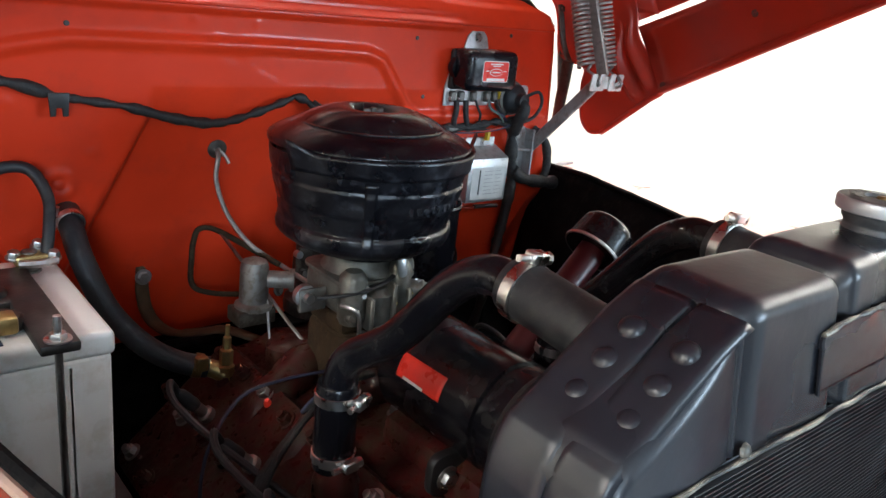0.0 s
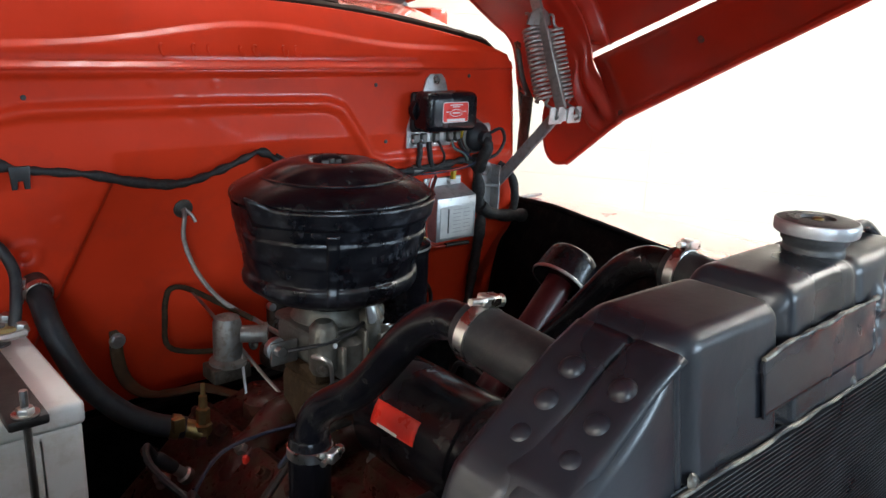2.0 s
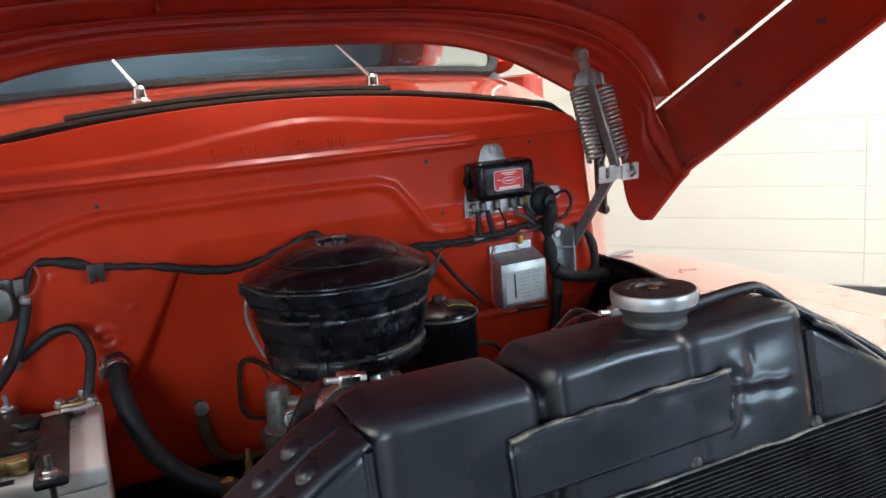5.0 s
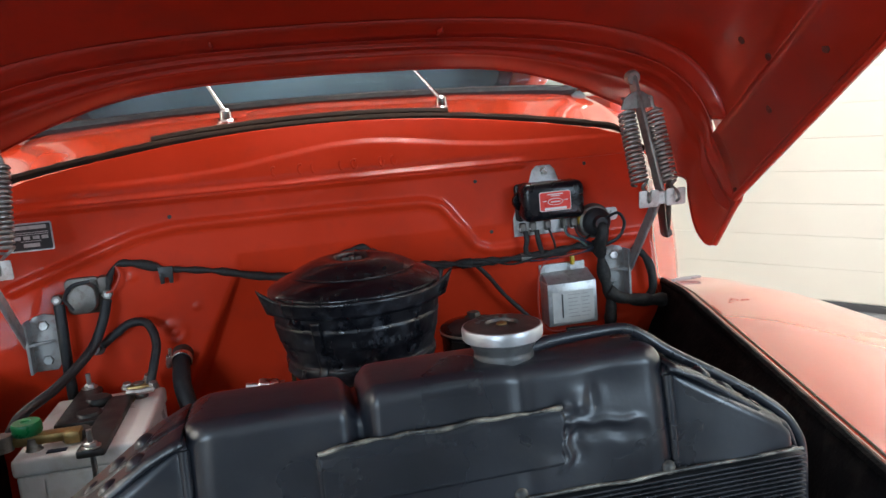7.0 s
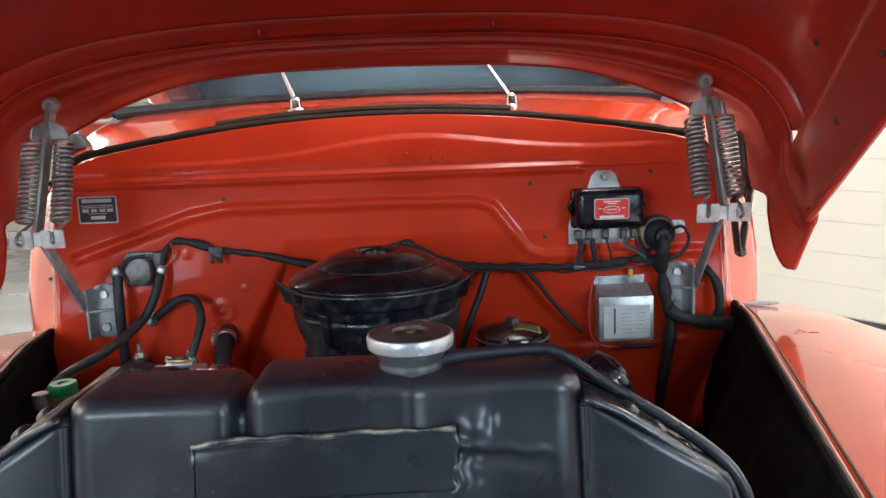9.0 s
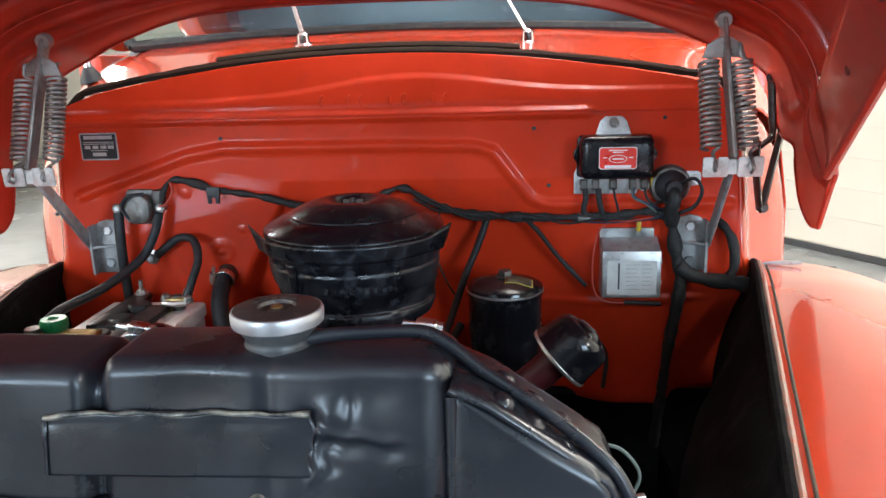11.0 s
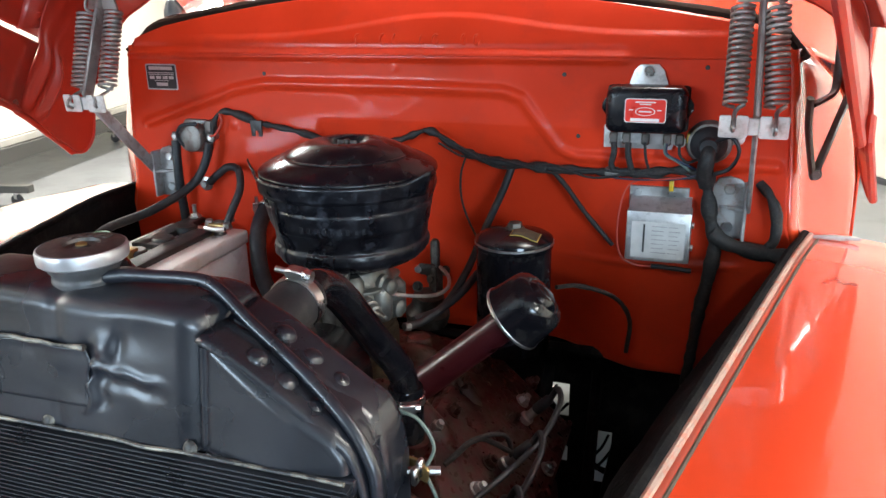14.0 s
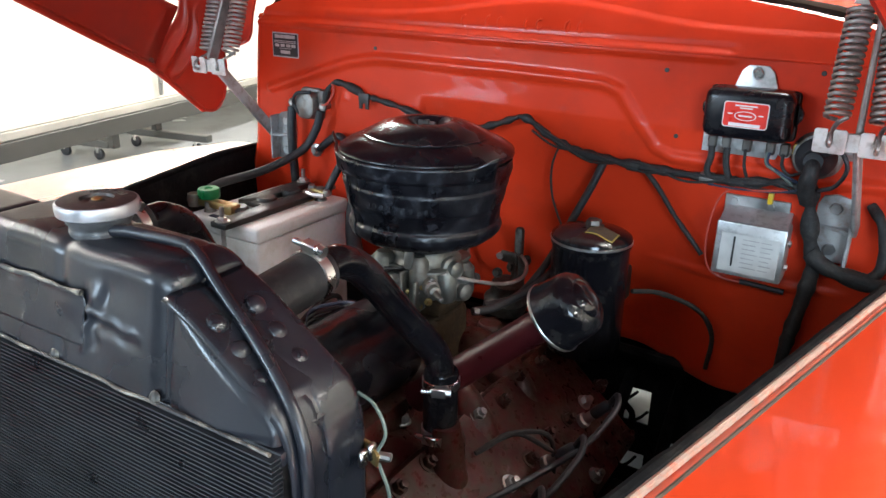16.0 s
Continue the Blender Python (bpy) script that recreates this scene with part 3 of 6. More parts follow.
def fender(sg, label):
    t = thing("fender", (CX + sg * 0.8, -0.5, 0), label, "fender", "front fenders")

    def top(u, v):
        y = 0.04 - 1.69 * v
        x0 = edge_x(y)
        nose = smoothstep(-0.85, -1.65, y)
        x = x0 + (1.06 - x0) * interp(u, [0, 0.5, 0.75, 0.9, 1], [0, 0.55, 0.82, 0.95, 1.0])
        z = sum(fender_crown(x + 0.02 * k, y) for k in (-2, -1, 0, 1, 2)) / 5 - 0.42 * nose ** 1.5
        return V((CX + sg * x, y, z))
    part("shell", sheet(top, 48, 60), FENDER, t, "", 60, 0.003, 0)
    for off, r, lift, mat, nm in ((0.0008, 0.004, 0.0035, EDGE_PALE, "rolled_edge"), (0.0125, 0.0026, 0.0, SEAM_STRIP, "seam_strip")):
        pts = []
        for y in np.linspace(0.02, -1.2, 22):
            nose = smoothstep(-0.85, -1.65, y)
            pts.append((CX + sg * (edge_x(y) + off), y, fender_crown(edge_x(y) + off, y) + lift - 0.42 * nose ** 1.5))
        part(nm, tube(pts, r, 8, 3), mat, t)
    return t


fender_r = fender(1, "orange-red front fender with chipped paint beside the engine bay")
fender_l = fender(-1, "orange-red front fender beside the battery")
random.seed(4)
for i in range(14):
    x, y = 0.632 + random.gauss(0, 0.012), -0.2 + random.gauss(0, 0.01)
    r = random.uniform(0.0012, 0.0035)
    part("paint_chip", lathe([(0, 0.0012), (r, 0.0012), (r, 0), (0, 0)], (x, y, fender_crown(x - CX, y) + 0.0002), (0, 0, 1), 7), RED_DARK, fender_r)


def apron(sg, label):
    t = thing("inner_apron", (CX + sg * 0.5, -0.4, 0), label, "apron", "inner aprons")

    def face(u, v):
        y = 0.02 - 0.95 * v
        x0 = edge_x(y) - 0.004
        z = fender_crown(edge_x(y), y) - 0.42 * u
        bulge = (0.05 if sg > 0 else 0.008) * math.sin(min(1, u * 1.3) * math.pi * 0.9)
        x = x0 - 0.006 - bulge * (0.75 + 0.75 * smoothstep(0.12, 0.35, v) - 0.5 * smoothstep(0.5, 0.9, v)) - (0.02 if sg > 0 else 0.004) * u
        x += (0.014 if sg > 0 else 0.006) * noise.noise(V((y * 9, z * 9, sg))) * smoothstep(0, 0.1, u)
        return V((CX + sg * x, y, z))
    part("panel", sheet(face, 30, 60), FELT, t, "", 50, 0.004, 0)
    pts = [(CX + sg * (edge_x(y) - 0.0075), y, fender_crown(edge_x(y), y) + 0.0045) for y in np.linspace(0.02, -0.9, 16)]
    part("top_flange", tube(pts, 0.006, 8, 3, rough=0.2), FELT, t)


apron(1, "black felted inner apron along the fender")
apron(-1, "black inner apron beside the battery")


# ---------------------------------------------------------------- hood, standing open
FOLD = [(0.0, -0.09, 1.507), (0.2, -0.09, 1.503), (0.36, -0.092, 1.49), (0.47, -0.097, 1.468), (0.55, -0.105, 1.437), (0.6, -0.115, 1.395),
        (0.626, -0.125, 1.345), (0.63, -0.135, 1.3), (0.634, -0.17, 1.26), (0.631, -0.205, 1.215)]
INNER = [(0.0, -0.008, 1.466), (0.2, -0.008, 1.462), (0.33, 0.0, 1.448), (0.437, 0.018, 1.418), (0.515, 0.042, 1.388), (0.568, 0.06, 1.367), (0.6, 0.06, 1.35), (0.622, 0.06, 1.328), (0.634, 0.058, 1.29), (0.641, 0.05, 1.242),
         (0.645, -0.01, 1.228), (0.65, -0.008, 1.195), (0.659, -0.006, 1.15), (0.668, -0.008, 1.122), (0.674, -0.025, 1.105), (0.673, -0.055, 1.109)]
SHELL = [(0.0, 1.507), (0.2, 1.503), (0.36, 1.49), (0.47, 1.468), (0.55, 1.437), (0.6, 1.395), (0.625, 1.345), (0.632, 1.306)]
hood = thing("truck_hood", (CX, -0.05, 1.42), "red alligator truck hood propped open over the engine", "hood")
HOOD_LONG = 1.15
FOLD = [tuple(p) for p in curve_points(FOLD, 6)]
INNER = [tuple(p) for p in curve_points(INNER, 6)]
SHELL = [tuple(p)[:2] for p in curve_points([(x, z, 0) for x, z in SHELL], 5)]


def along(line, s):
    k = [i / (len(line) - 1) for i in range(len(line))]
    return [interp(s, k, [p[j] for p in line]) for j in range(len(line[0]))]


def slot_point(y):
    return 0.6762 - 0.3174 * -y, 1.2768 + 0.3384 * -y


def edge_point(y):
    return 0.6727 - 0.2455 * -y, 1.1158 + 0.4718 * -y


def hood_skin():
    def roof(u, v):
        s = abs(u * 2 - 1)
        x, z = along(SHELL, s)
        f = v * (HOOD_LONG + 0.035) - 0.035
        y = -0.09 - 0.04 * s ** 4 - f
        sx, sz = slot_point(y)
        k = (sx + 0.012) / 0.632
        zs = sz + 0.008
        h = (0.201 + 0.16 * f) / 0.201
        return V((CX + math.copysign(x * k, u - 0.5), y, zs + (z - 1.306) * h))
    part("upper_skin", sheet(roof, 90, 30), RED_DARK, hood, "dull red underside of the hood, shade in its colour", 60, 0.002, 0)
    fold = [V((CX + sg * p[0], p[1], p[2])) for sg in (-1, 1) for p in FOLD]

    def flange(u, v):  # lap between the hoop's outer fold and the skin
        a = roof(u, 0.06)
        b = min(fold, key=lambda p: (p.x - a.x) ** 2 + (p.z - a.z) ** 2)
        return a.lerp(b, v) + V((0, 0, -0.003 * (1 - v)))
    part("hoop_flange", sheet(flange, 120, 3), RED_DARK, hood, "", 60, 0.002, 0)
    for sg in (-1, 1):
        def strip(u, v):
            y = -0.135 - 0.07 * u - v * (HOOD_LONG - 0.05)
            ax, az = slot_point(y)
            bx, bz = edge_point(y)
            out = 0.006 * math.sin(u * math.pi)
            return V((CX + sg * (ax - 0.008 + (bx - ax + 0.008) * u + out), y, az - 0.009 + (bz - az + 0.009) * u))
        st = part("side_skirt", sheet(strip, 8, 30), RED_DARK, hood, "", 60, 0.003, 0)
        part("skirt_hem", tube([strip(1, v) for v in np.linspace(0, 1, 14)], 0.0065, 8, 2), RED_DARK, st)
        for u, y in ((0.93, -0.211), (0.42, -0.382), (0.45, -0.558), (0.4, -0.74)):
            v = (-0.135 - 0.07 * u - y) / (HOOD_LONG - 0.05)
            n = V((-sg, 0, -0.2)).normalized()
            part("hood_bolt", bolt(strip(u, v) + n * 0.001, n, 0.0035, 0.0014, 0.006), DULL_BOLT, st)
        for y, s in ((-0.384, 0.97), (-0.6, 0.965), (-0.30, 0.8)):
            u = 0.5 + sg * 0.5 * s
            v = (-0.09 - 0.04 * s ** 4 - y + 0.035) / (HOOD_LONG + 0.035)
            part("skin_bolt", bolt(roof(u, v) + V((-sg * 0.002, 0, -0.001)), V((-sg, 0, -0.5)).normalized(), 0.0035, 0.0014, 0.006), DULL_BOLT, hood)


hood_skin()


def hood_hoop():
    """The rear reinforcing hoop with its rolled beads."""
    def fn(u, v):
        s = abs(u * 2 - 1)
        sg = math.copysign(1, u - 0.5)
        a, b = along(INNER, s), along(FOLD, s)
        x, y, z = [p + (q - p) * v for p, q in zip(a, b)]
        side = smoothstep(0.5, 0.85, s)
        dip = 0.006 * (1 - side) * (math.exp(-((v - 0.58) / 0.05) ** 2) + math.exp(-((v - 0.8) / 0.05) ** 2))
        dip += 0.013 * side * smoothstep(1.0, 0.93, s) * (math.exp(-((v - 0.68) / 0.04) ** 2) + math.exp(-((v - 0.86) / 0.04) ** 2)) + 0.012 * (1 - side) * math.sin(v * math.pi) ** 2
        x -= dip * side
        y -= dip * (1 - side)
        z -= 0.3 * dip * (1 - side)
        return V((CX + sg * x, y, z))
    part("rear_hoop", sheet(fn, 140, 40), RED_DARK, hood, "red pressed hoop with rolled beads round the hood's rear edge", 60, 0.003, 0)
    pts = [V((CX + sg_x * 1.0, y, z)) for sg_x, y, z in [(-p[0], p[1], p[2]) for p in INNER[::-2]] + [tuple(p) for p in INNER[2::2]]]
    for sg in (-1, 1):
        part("tip_hem", tube([fn(0.5 + 0.5 * sg, v) for v in np.linspace(0, 1, 6)] + [fn(0.5 + 0.47 * sg, 1)], 0.0055, 8, 3), RED_DARK, hood)
    part("hoop_lip", tube(pts, 0.0035, 8, 2), RED_DARK, hood)
    for sx in (-0.156, 0.189):
        part("lap_seam", box(sx - 0.002, sx + 0.002, -0.135, -0.09, 1.506, 1.514, 0.001, 1), RED_DARK, hood)


hood_hoop()

# ---------------------------------------------------------------- hood hinges with springs
def spring_mesh(a, b, r, wire, coils):
    a, b = V(a), V(b)
    u, w, d = frame_of(b - a)
    L = (b - a).length
    pts = []
    n = coils * 10
    for i in range(n + 1):
        k = i / n
        ang = 2 * math.pi * coils * k
        pts.append(a + d * L * k + (u * math.cos(ang) + w * math.sin(ang)) * r)
    return tube(pts, wire, 6, 1)


def hinge(sg):
    def X(x):
        return CX + sg * x
    t = thing("hood_counterbalance", (X(0.49), 0, 1.07), "grey steel hood hinge with two coil springs on the bulkhead", "hinge", "hood hinges")
    plate = [(-0.008, -0.045), (0.026, -0.045), (0.028, 0.035), (0.018, 0.046), (0.002, 0.05), (-0.014, 0.046), (-0.02, 0.034), (-0.02, 0.005), (-0.016, -0.034)]
    plate = [(sg * a, b) for a, b in plate]
    pl = part("bracket_plate", slab(plate, 0.005, (X(0.49), -0.002, 1.07), (1, 0, 0), (0, 0, 1), 0.0015), BRACKET, t)
    rib = [(0.024, 0.0), (0.024, -0.022), (0.012, -0.014), (-0.012, -0.003), (-0.012, 0.0)]
    part("plate_rib", slab([(sg * a, b) for a, b in rib], 0.005, (X(0.49), -0.004, 1.071), (1, 0, 0), (0, 1, 0), 0.001), BRACKET, pl)
    part("plate_flange", box(X(0.516) - 0.0025, X(0.516) + 0.0025, -0.028, -0.002, 1.026, 1.112, 0.001, 1), BRACKET, pl)
    for dz, dx in ((0.031, 0.493), (-0.027, 0.494)):
        part("bolt", bolt((X(dx), -0.005, 1.07 + dz), (0, -1, 0), 0.0085, 0.006, 0.012), STEEL, pl)
    a, b = V((X(0.521), -0.012, 1.075)), V((X(0.511), -0.168, 1.23))
    d = b - a
    bm = box(-0.0035, 0.0035, -0.011, 0.011, -0.5 * d.length, 0.5 * d.length, 0.002, 1)
    m = d.to_track_quat("Z", "Y").to_matrix().to_4x4()
    bm.transform(Matrix.Translation((a + b) / 2) @ m)
    part("lower_arm", bm, BRACKET, t)
    top = V((X(0.505), -0.092, 1.418))
    d = top - b
    bm = box(-0.0035, 0.0035, -0.011, 0.011, -0.5 * d.length, 0.5 * d.length, 0.002, 1)
    bm.transform(Matrix.Translation((b + top) / 2) @ d.to_track_quat("Z", "Y").to_matrix().to_4x4())
    arm = part("upper_arm", bm, SPRING_STEEL, t)
    part("pivot", lathe([(0, -0.008), (0.011, -0.008), (0.013, 0), (0.011, 0.008), (0, 0.008)], top, (0, 1, 0.2), 16), SPRING_STEEL, arm)
    part("spreader", slab([(-0.03, -0.014), (0.03, -0.014), (0.024, 0.004), (0.008, 0.014), (-0.008, 0.014), (-0.024, 0.004)], 0.005, (X(0.505), -0.106, 1.38), (1, 0, 0), (0, 0, 1), 0.001), SPRING_STEEL, arm)
    for hx in (0.484, 0.531):
        u_plate = [(-0.015, -0.014), (0.015, -0.014), (0.017, -0.012), (0.017, 0.012), (0.015, 0.014), (0.004, 0.014), (0.0032, 0.013), (0.0032, 0.001), (0.002, -0.0005), (-0.002, -0.0005),
                   (-0.0032, 0.001), (-0.0032, 0.013), (-0.004, 0.014), (-0.015, 0.014), (-0.017, 0.012), (-0.017, -0.012)]
        part("hook_plate", slab(u_plate, 0.003, (X(hx), -0.178, 1.222), (1, 0, 0), (0, -0.1, 1), 0.0006), HOOK_STEEL, t, "pale zinc hook plate")
    part("hook_bridge", box(X(0.507) - 0.026, X(0.507) + 0.026, -0.1775, -0.172, 1.211, 1.232, 0.001, 1), HOOK_STEEL, t)
    for x0, y0, x1, y1 in ((0.484, -0.15, 0.484, -0.108), (0.532, -0.157, 0.524, -0.126)):
        lo, hi = V((X(x0), y0, 1.244)), V((X(x1), y1, 1.362))
        sp = part("coil_spring", spring_mesh(lo, hi, 0.0132, 0.0026, 17), SPRING_STEEL, t, "", 60)
        part("lower_hook", tube([lo + V((0.012, 0, 0.002)), lo + V((0.002, -0.004, -0.006)), lo + V((0, -0.026, -0.014)), lo + V((0, -0.034, -0.024)), lo + V((0, -0.024, -0.03))], 0.0027, 6, 4), SPRING_STEEL, sp)
        part("upper_hook", tube([hi + V((0.012, 0, -0.002)), hi + V((0, 0, 0.006)), hi + V((0, 0.004, 0.02)), hi + V((0, 0.012, 0.022))], 0.0027, 6, 4), SPRING_STEEL, sp)
    return t


hinge(1)
hinge(-1)


def hood_catch(sg):
    """The black links outside the hinge, from the cowl side up to the hood."""
    t = thing("hood_stay", (CX + sg * 0.6, -0.01, 1.12), "black steel stay links on the cowl side", "stay link")
    X = lambda x: CX + sg * x
    part("plate", tube([(X(0.584), -0.022, 1.238), (X(0.586), -0.018, 1.2), (X(0.594), -0.008, 1.16), (X(0.602), 0.0, 1.125)], 0.014, 10, 4, squash=0.35), DARK_STEEL, t)
    part("upper_link", tube([(X(0.587), -0.026, 1.229), (X(0.6), -0.012, 1.234), (X(0.616), 0.01, 1.243), (X(0.62), 0.03, 1.27), (X(0.62), 0.05, 1.335)], 0.006, 8, 4, squash=0.6), DARK_STEEL, t)
    part("lower_link", tube([(X(0.604), -0.004, 1.13), (X(0.618), 0.015, 1.17), (X(0.645), 0.055, 1.247)], 0.0065, 8, 3, squash=0.6), DARK_STEEL, t)
    for x, y, z in ((0.62, 0.044, 1.33), (0.645, 0.05, 1.245), (0.604, -0.008, 1.13)):
        part("pivot_bolt", bolt((X(x), y, z), (0, -1, 0), 0.007, 0.007, 0.009), DARK_STEEL, t)


hood_catch(1)


# ---------------------------------------------------------------- radiator
radiator = thing("radiator", (0.033, -0.81, 0.45), "black painted radiator with dented top tank", "radiator")
FY = -0.842


def face_y(z):
    """The tank's front leans out towards the core."""
    return FY - 0.16 * max(0.0, 1.19 - z)


def tank_outline(x):
    """Top, groove depth and back of the tank at x."""
    top, groove, back = 1.203, 0.0, -0.768
    if x < -0.02:
        top -= 0.006
    for gx, gw, gd in ((-0.022, 0.007, 0.011), (0.0915, 0.006, 0.0015)):
        g = math.exp(-((x - gx) / gw) ** 2)
        top -= gd * g
        groove += gd * g
    e = min(0.0215, max(0.0, abs(x - 0.033) - 0.1505))
    bend = 0.022 - math.sqrt(0.022 ** 2 - e * e)
    top -= 0.55 * bend
    groove += 0.8 * bend
    return top, groove, back


def wing_outline(sg, x0):
    def outline(x):
        d = abs(x - x0)
        top = interp(d, [0, 0.012, 0.094, 0.103, 0.108], [1.187, 1.186, 1.136, 1.126, 1.117])
        groove = 0.005 + 0.005 * math.exp(-(d / 0.006) ** 2) - 0.004 * math.sin(min(1, d / 0.1) * math.pi)
        groove += 0.012 * smoothstep(0.098, 0.109, d) ** 2
        return top, groove, FY + 0.05
    return outline


def gauss(x, z, cx, cz, rx, rz):
    return math.exp(-((x - cx) / rx) ** 2 - ((z - cz) / rz) ** 2)


def crumple(x, z):
    """Dents and folds of the tank's front, inwards."""
    d = 0.003 * gauss(x, z, -0.08, 1.14, 0.05, 0.04) + 0.0035 * gauss(x, z, 0.04, 1.185, 0.03, 0.02) + 0.005 * gauss(x, z, 0.155, 1.183, 0.022, 0.014)
    d -= 0.0055 * gauss(x, z, 0.131, 1.172, 0.008, 0.0085)
    d += 0.004 * gauss(x, z, 0.117, 1.166, 0.006, 0.01) + 0.004 * gauss(x, z, 0.143, 1.176, 0.004, 0.008)
    fold = z - 1.159 + 0.12 * (x - 0.12) - 0.0008 * math.sin(x * 260)
    win = smoothstep(0.112, 0.122, x) * smoothstep(0.187, 0.165, x)
    d += win * (-0.0035 * math.exp(-((fold - 0.002) / 0.003) ** 2) + 0.0035 * math.exp(-((fold + 0.006) / 0.0045) ** 2))
    side = x - 0.121 - 0.15 * (z - 1.145) - 0.002 * math.sin(z * 300)
    d -= 0.004 * math.exp(-(side / 0.003) ** 2) * smoothstep(1.124, 1.134, z) * smoothstep(1.168, 1.158, z)
    d += 0.003 * math.exp(-((side - 0.009) / 0.005) ** 2) * smoothstep(1.128, 1.138, z) * smoothstep(1.162, 1.15, z)
    return 0.5 * d


def shell(xs, outline, radius, dents):
    bm = bmesh.new()
    rings = []
    low = 1.112
    for x in xs:
        top, groove, back = outline(x)
        r = min(radius, (top - low) * 0.8)
        zf = top - r
        pts = [(face_y(low + (zf - low) * k / 54) + groove, low + (zf - low) * k / 54) for k in range(55)]
        fr = face_y(zf) + groove
        for k in range(1, 9):
            a = radians(90 * k / 8)
            pts.append((fr + r - r * math.cos(a), zf + r * math.sin(a)))
        pts += [(fr + r + (back - 0.015 - fr - r) * k / 3, top) for k in (1, 2, 3)]
        for k in range(1, 6):
            a = radians(90 * k / 5)
            pts.append((back - 0.015 + 0.015 * math.sin(a), top - 0.015 + 0.015 * math.cos(a)))
        pts.append((back, 1.094))
        ring = []
        for y, z in pts:
            dent = 0.0
            if y < FY + 0.03 and dents:
                dent = crumple(x, z)
            ring.append(bm.verts.new((x, y + dent + 0.0016 * noise.noise(V((x * 14, y * 14, z * 14))), z + 0.0015 * noise.noise(V((x * 12, y * 12, 5))))))
        rings.append(ring)
    for a, b in zip(rings, rings[1:]):
        for i in range(len(a) - 1):
            bm.faces.new((a[i], a[i + 1], b[i + 1], b[i]))
    bm.faces.new(rings[0])
    bm.faces.new(rings[-1])
    bmesh.ops.recalc_face_normals(bm, faces=bm.faces)
    return bm


def top_tank():
    tank = part("top_tank", shell(np.linspace(-0.139, 0.205, 230), tank_outline, 0.013, True), RAD_BLACK, radiator, "satin black soldered top tank with dents", 50)
    for sg, x0 in ((-1, -0.132), (1, 0.198)):
        part("corner_wing", shell(np.linspace(x0, x0 + sg * 0.109, 60), wing_outline(sg, x0), 0.013, False), RAD_BLACK, tank, "", 50)
        part("crease", tube([(x0 + sg * 0.0065, face_y(z) + 0.0065, z) for z in (1.113, 1.14, 1.165, 1.18)], (0.0034, 0.0042), 12, 4), RAD_BLACK, tank)
    # soldered seam over the core
    random.seed(8)
    pts = [(x, face_y(1.112) - 0.001 + random.uniform(-0.0008, 0.0008), 1.1125 + random.uniform(-0.0009, 0.0009)) for x in np.linspace(-0.238, 0.304, 24)]
    part("solder_seam", tube(pts, 0.0016, 8, 5, rough=0.3), SOLDER, tank, "scraped solder bead")
    for sx in (-0.13, 0.083, 0.196):
        part("solder_lump", lathe([(0.0055, 0), (0.0045, 0.0015), (0.002, 0.0025), (0, 0.0027)], (sx, face_y(1.115) + 0.0005, 1.1155), (0, -1, 0.3), 10), SOLDER, tank)
    part("seam_flange", box(-0.241, 0.307, face_y(1.108) + 0.006, FY + 0.06, 1.1, 1.1105, 0.002), RAD_BLACK, tank)
    # patch plate with crumpled edges

    def patch(u, v):
        x = -0.053 + 0.173 * u
        z = 1.129 + 0.04 * v + 0.002 * u
        wave = 0.0018 * noise.noise(V((x * 40, z * 40, 3))) * smoothstep(0.6, 1, max(v, u))
        ztop = z + (0.0022 * noise.noise(V((x * 45, 1, 0))) - 0.004 * smoothstep(0.12, 0.0, u)) * smoothstep(0.7, 1.0, v)
        return V((x + 0.004 * noise.noise(V((z * 90, 2, 0))) * smoothstep(0.9, 1, u), face_y(z) - 0.0004 - wave - 0.001 * smoothstep(0.9, 1, v), ztop))
    pt = part("patch_plate", sheet(patch, 60, 18), RAD_BLACK, tank, "black patch plate soldered over the tank", 40, 0.0012, 0)
    pts = [patch(u, 1.0) + V((0, -0.001, 0.001)) for u in np.linspace(0, 1, 40)]
    part("solder_edge", tube(pts, 0.0016, 8, 3, rough=0.9), SOLDER, pt)
    pts = [patch(0, v) + V((0, -0.001, 0)) for v in np.linspace(0, 1, 8)]
    part("solder_edge", tube(pts, 0.0014, 6, 2, rough=0.6), RAD_BLACK, pt)
    # filler neck
    neck = part("filler_neck", lathe([(0.0226, -0.008), (0.0224, 0.0145), (0.0222, 0.016), (0.0218, 0.0165), (0.0218, 0.019), (0.024, 0.022), (0.024, 0.027), (0, 0.027)], (0.0905, -0.8065, 1.1895), (0, 0, 1), 32), NECK, tank, "dull grey metal filler neck")
    part("overflow_stub", tube([(0.108, -0.81, 1.206), (0.12, -0.809, 1.208), (0.13, -0.808, 1.209)], 0.0048, 14, 4), RAD_BLACK, neck)
    return tank


tank_ob = top_tank()


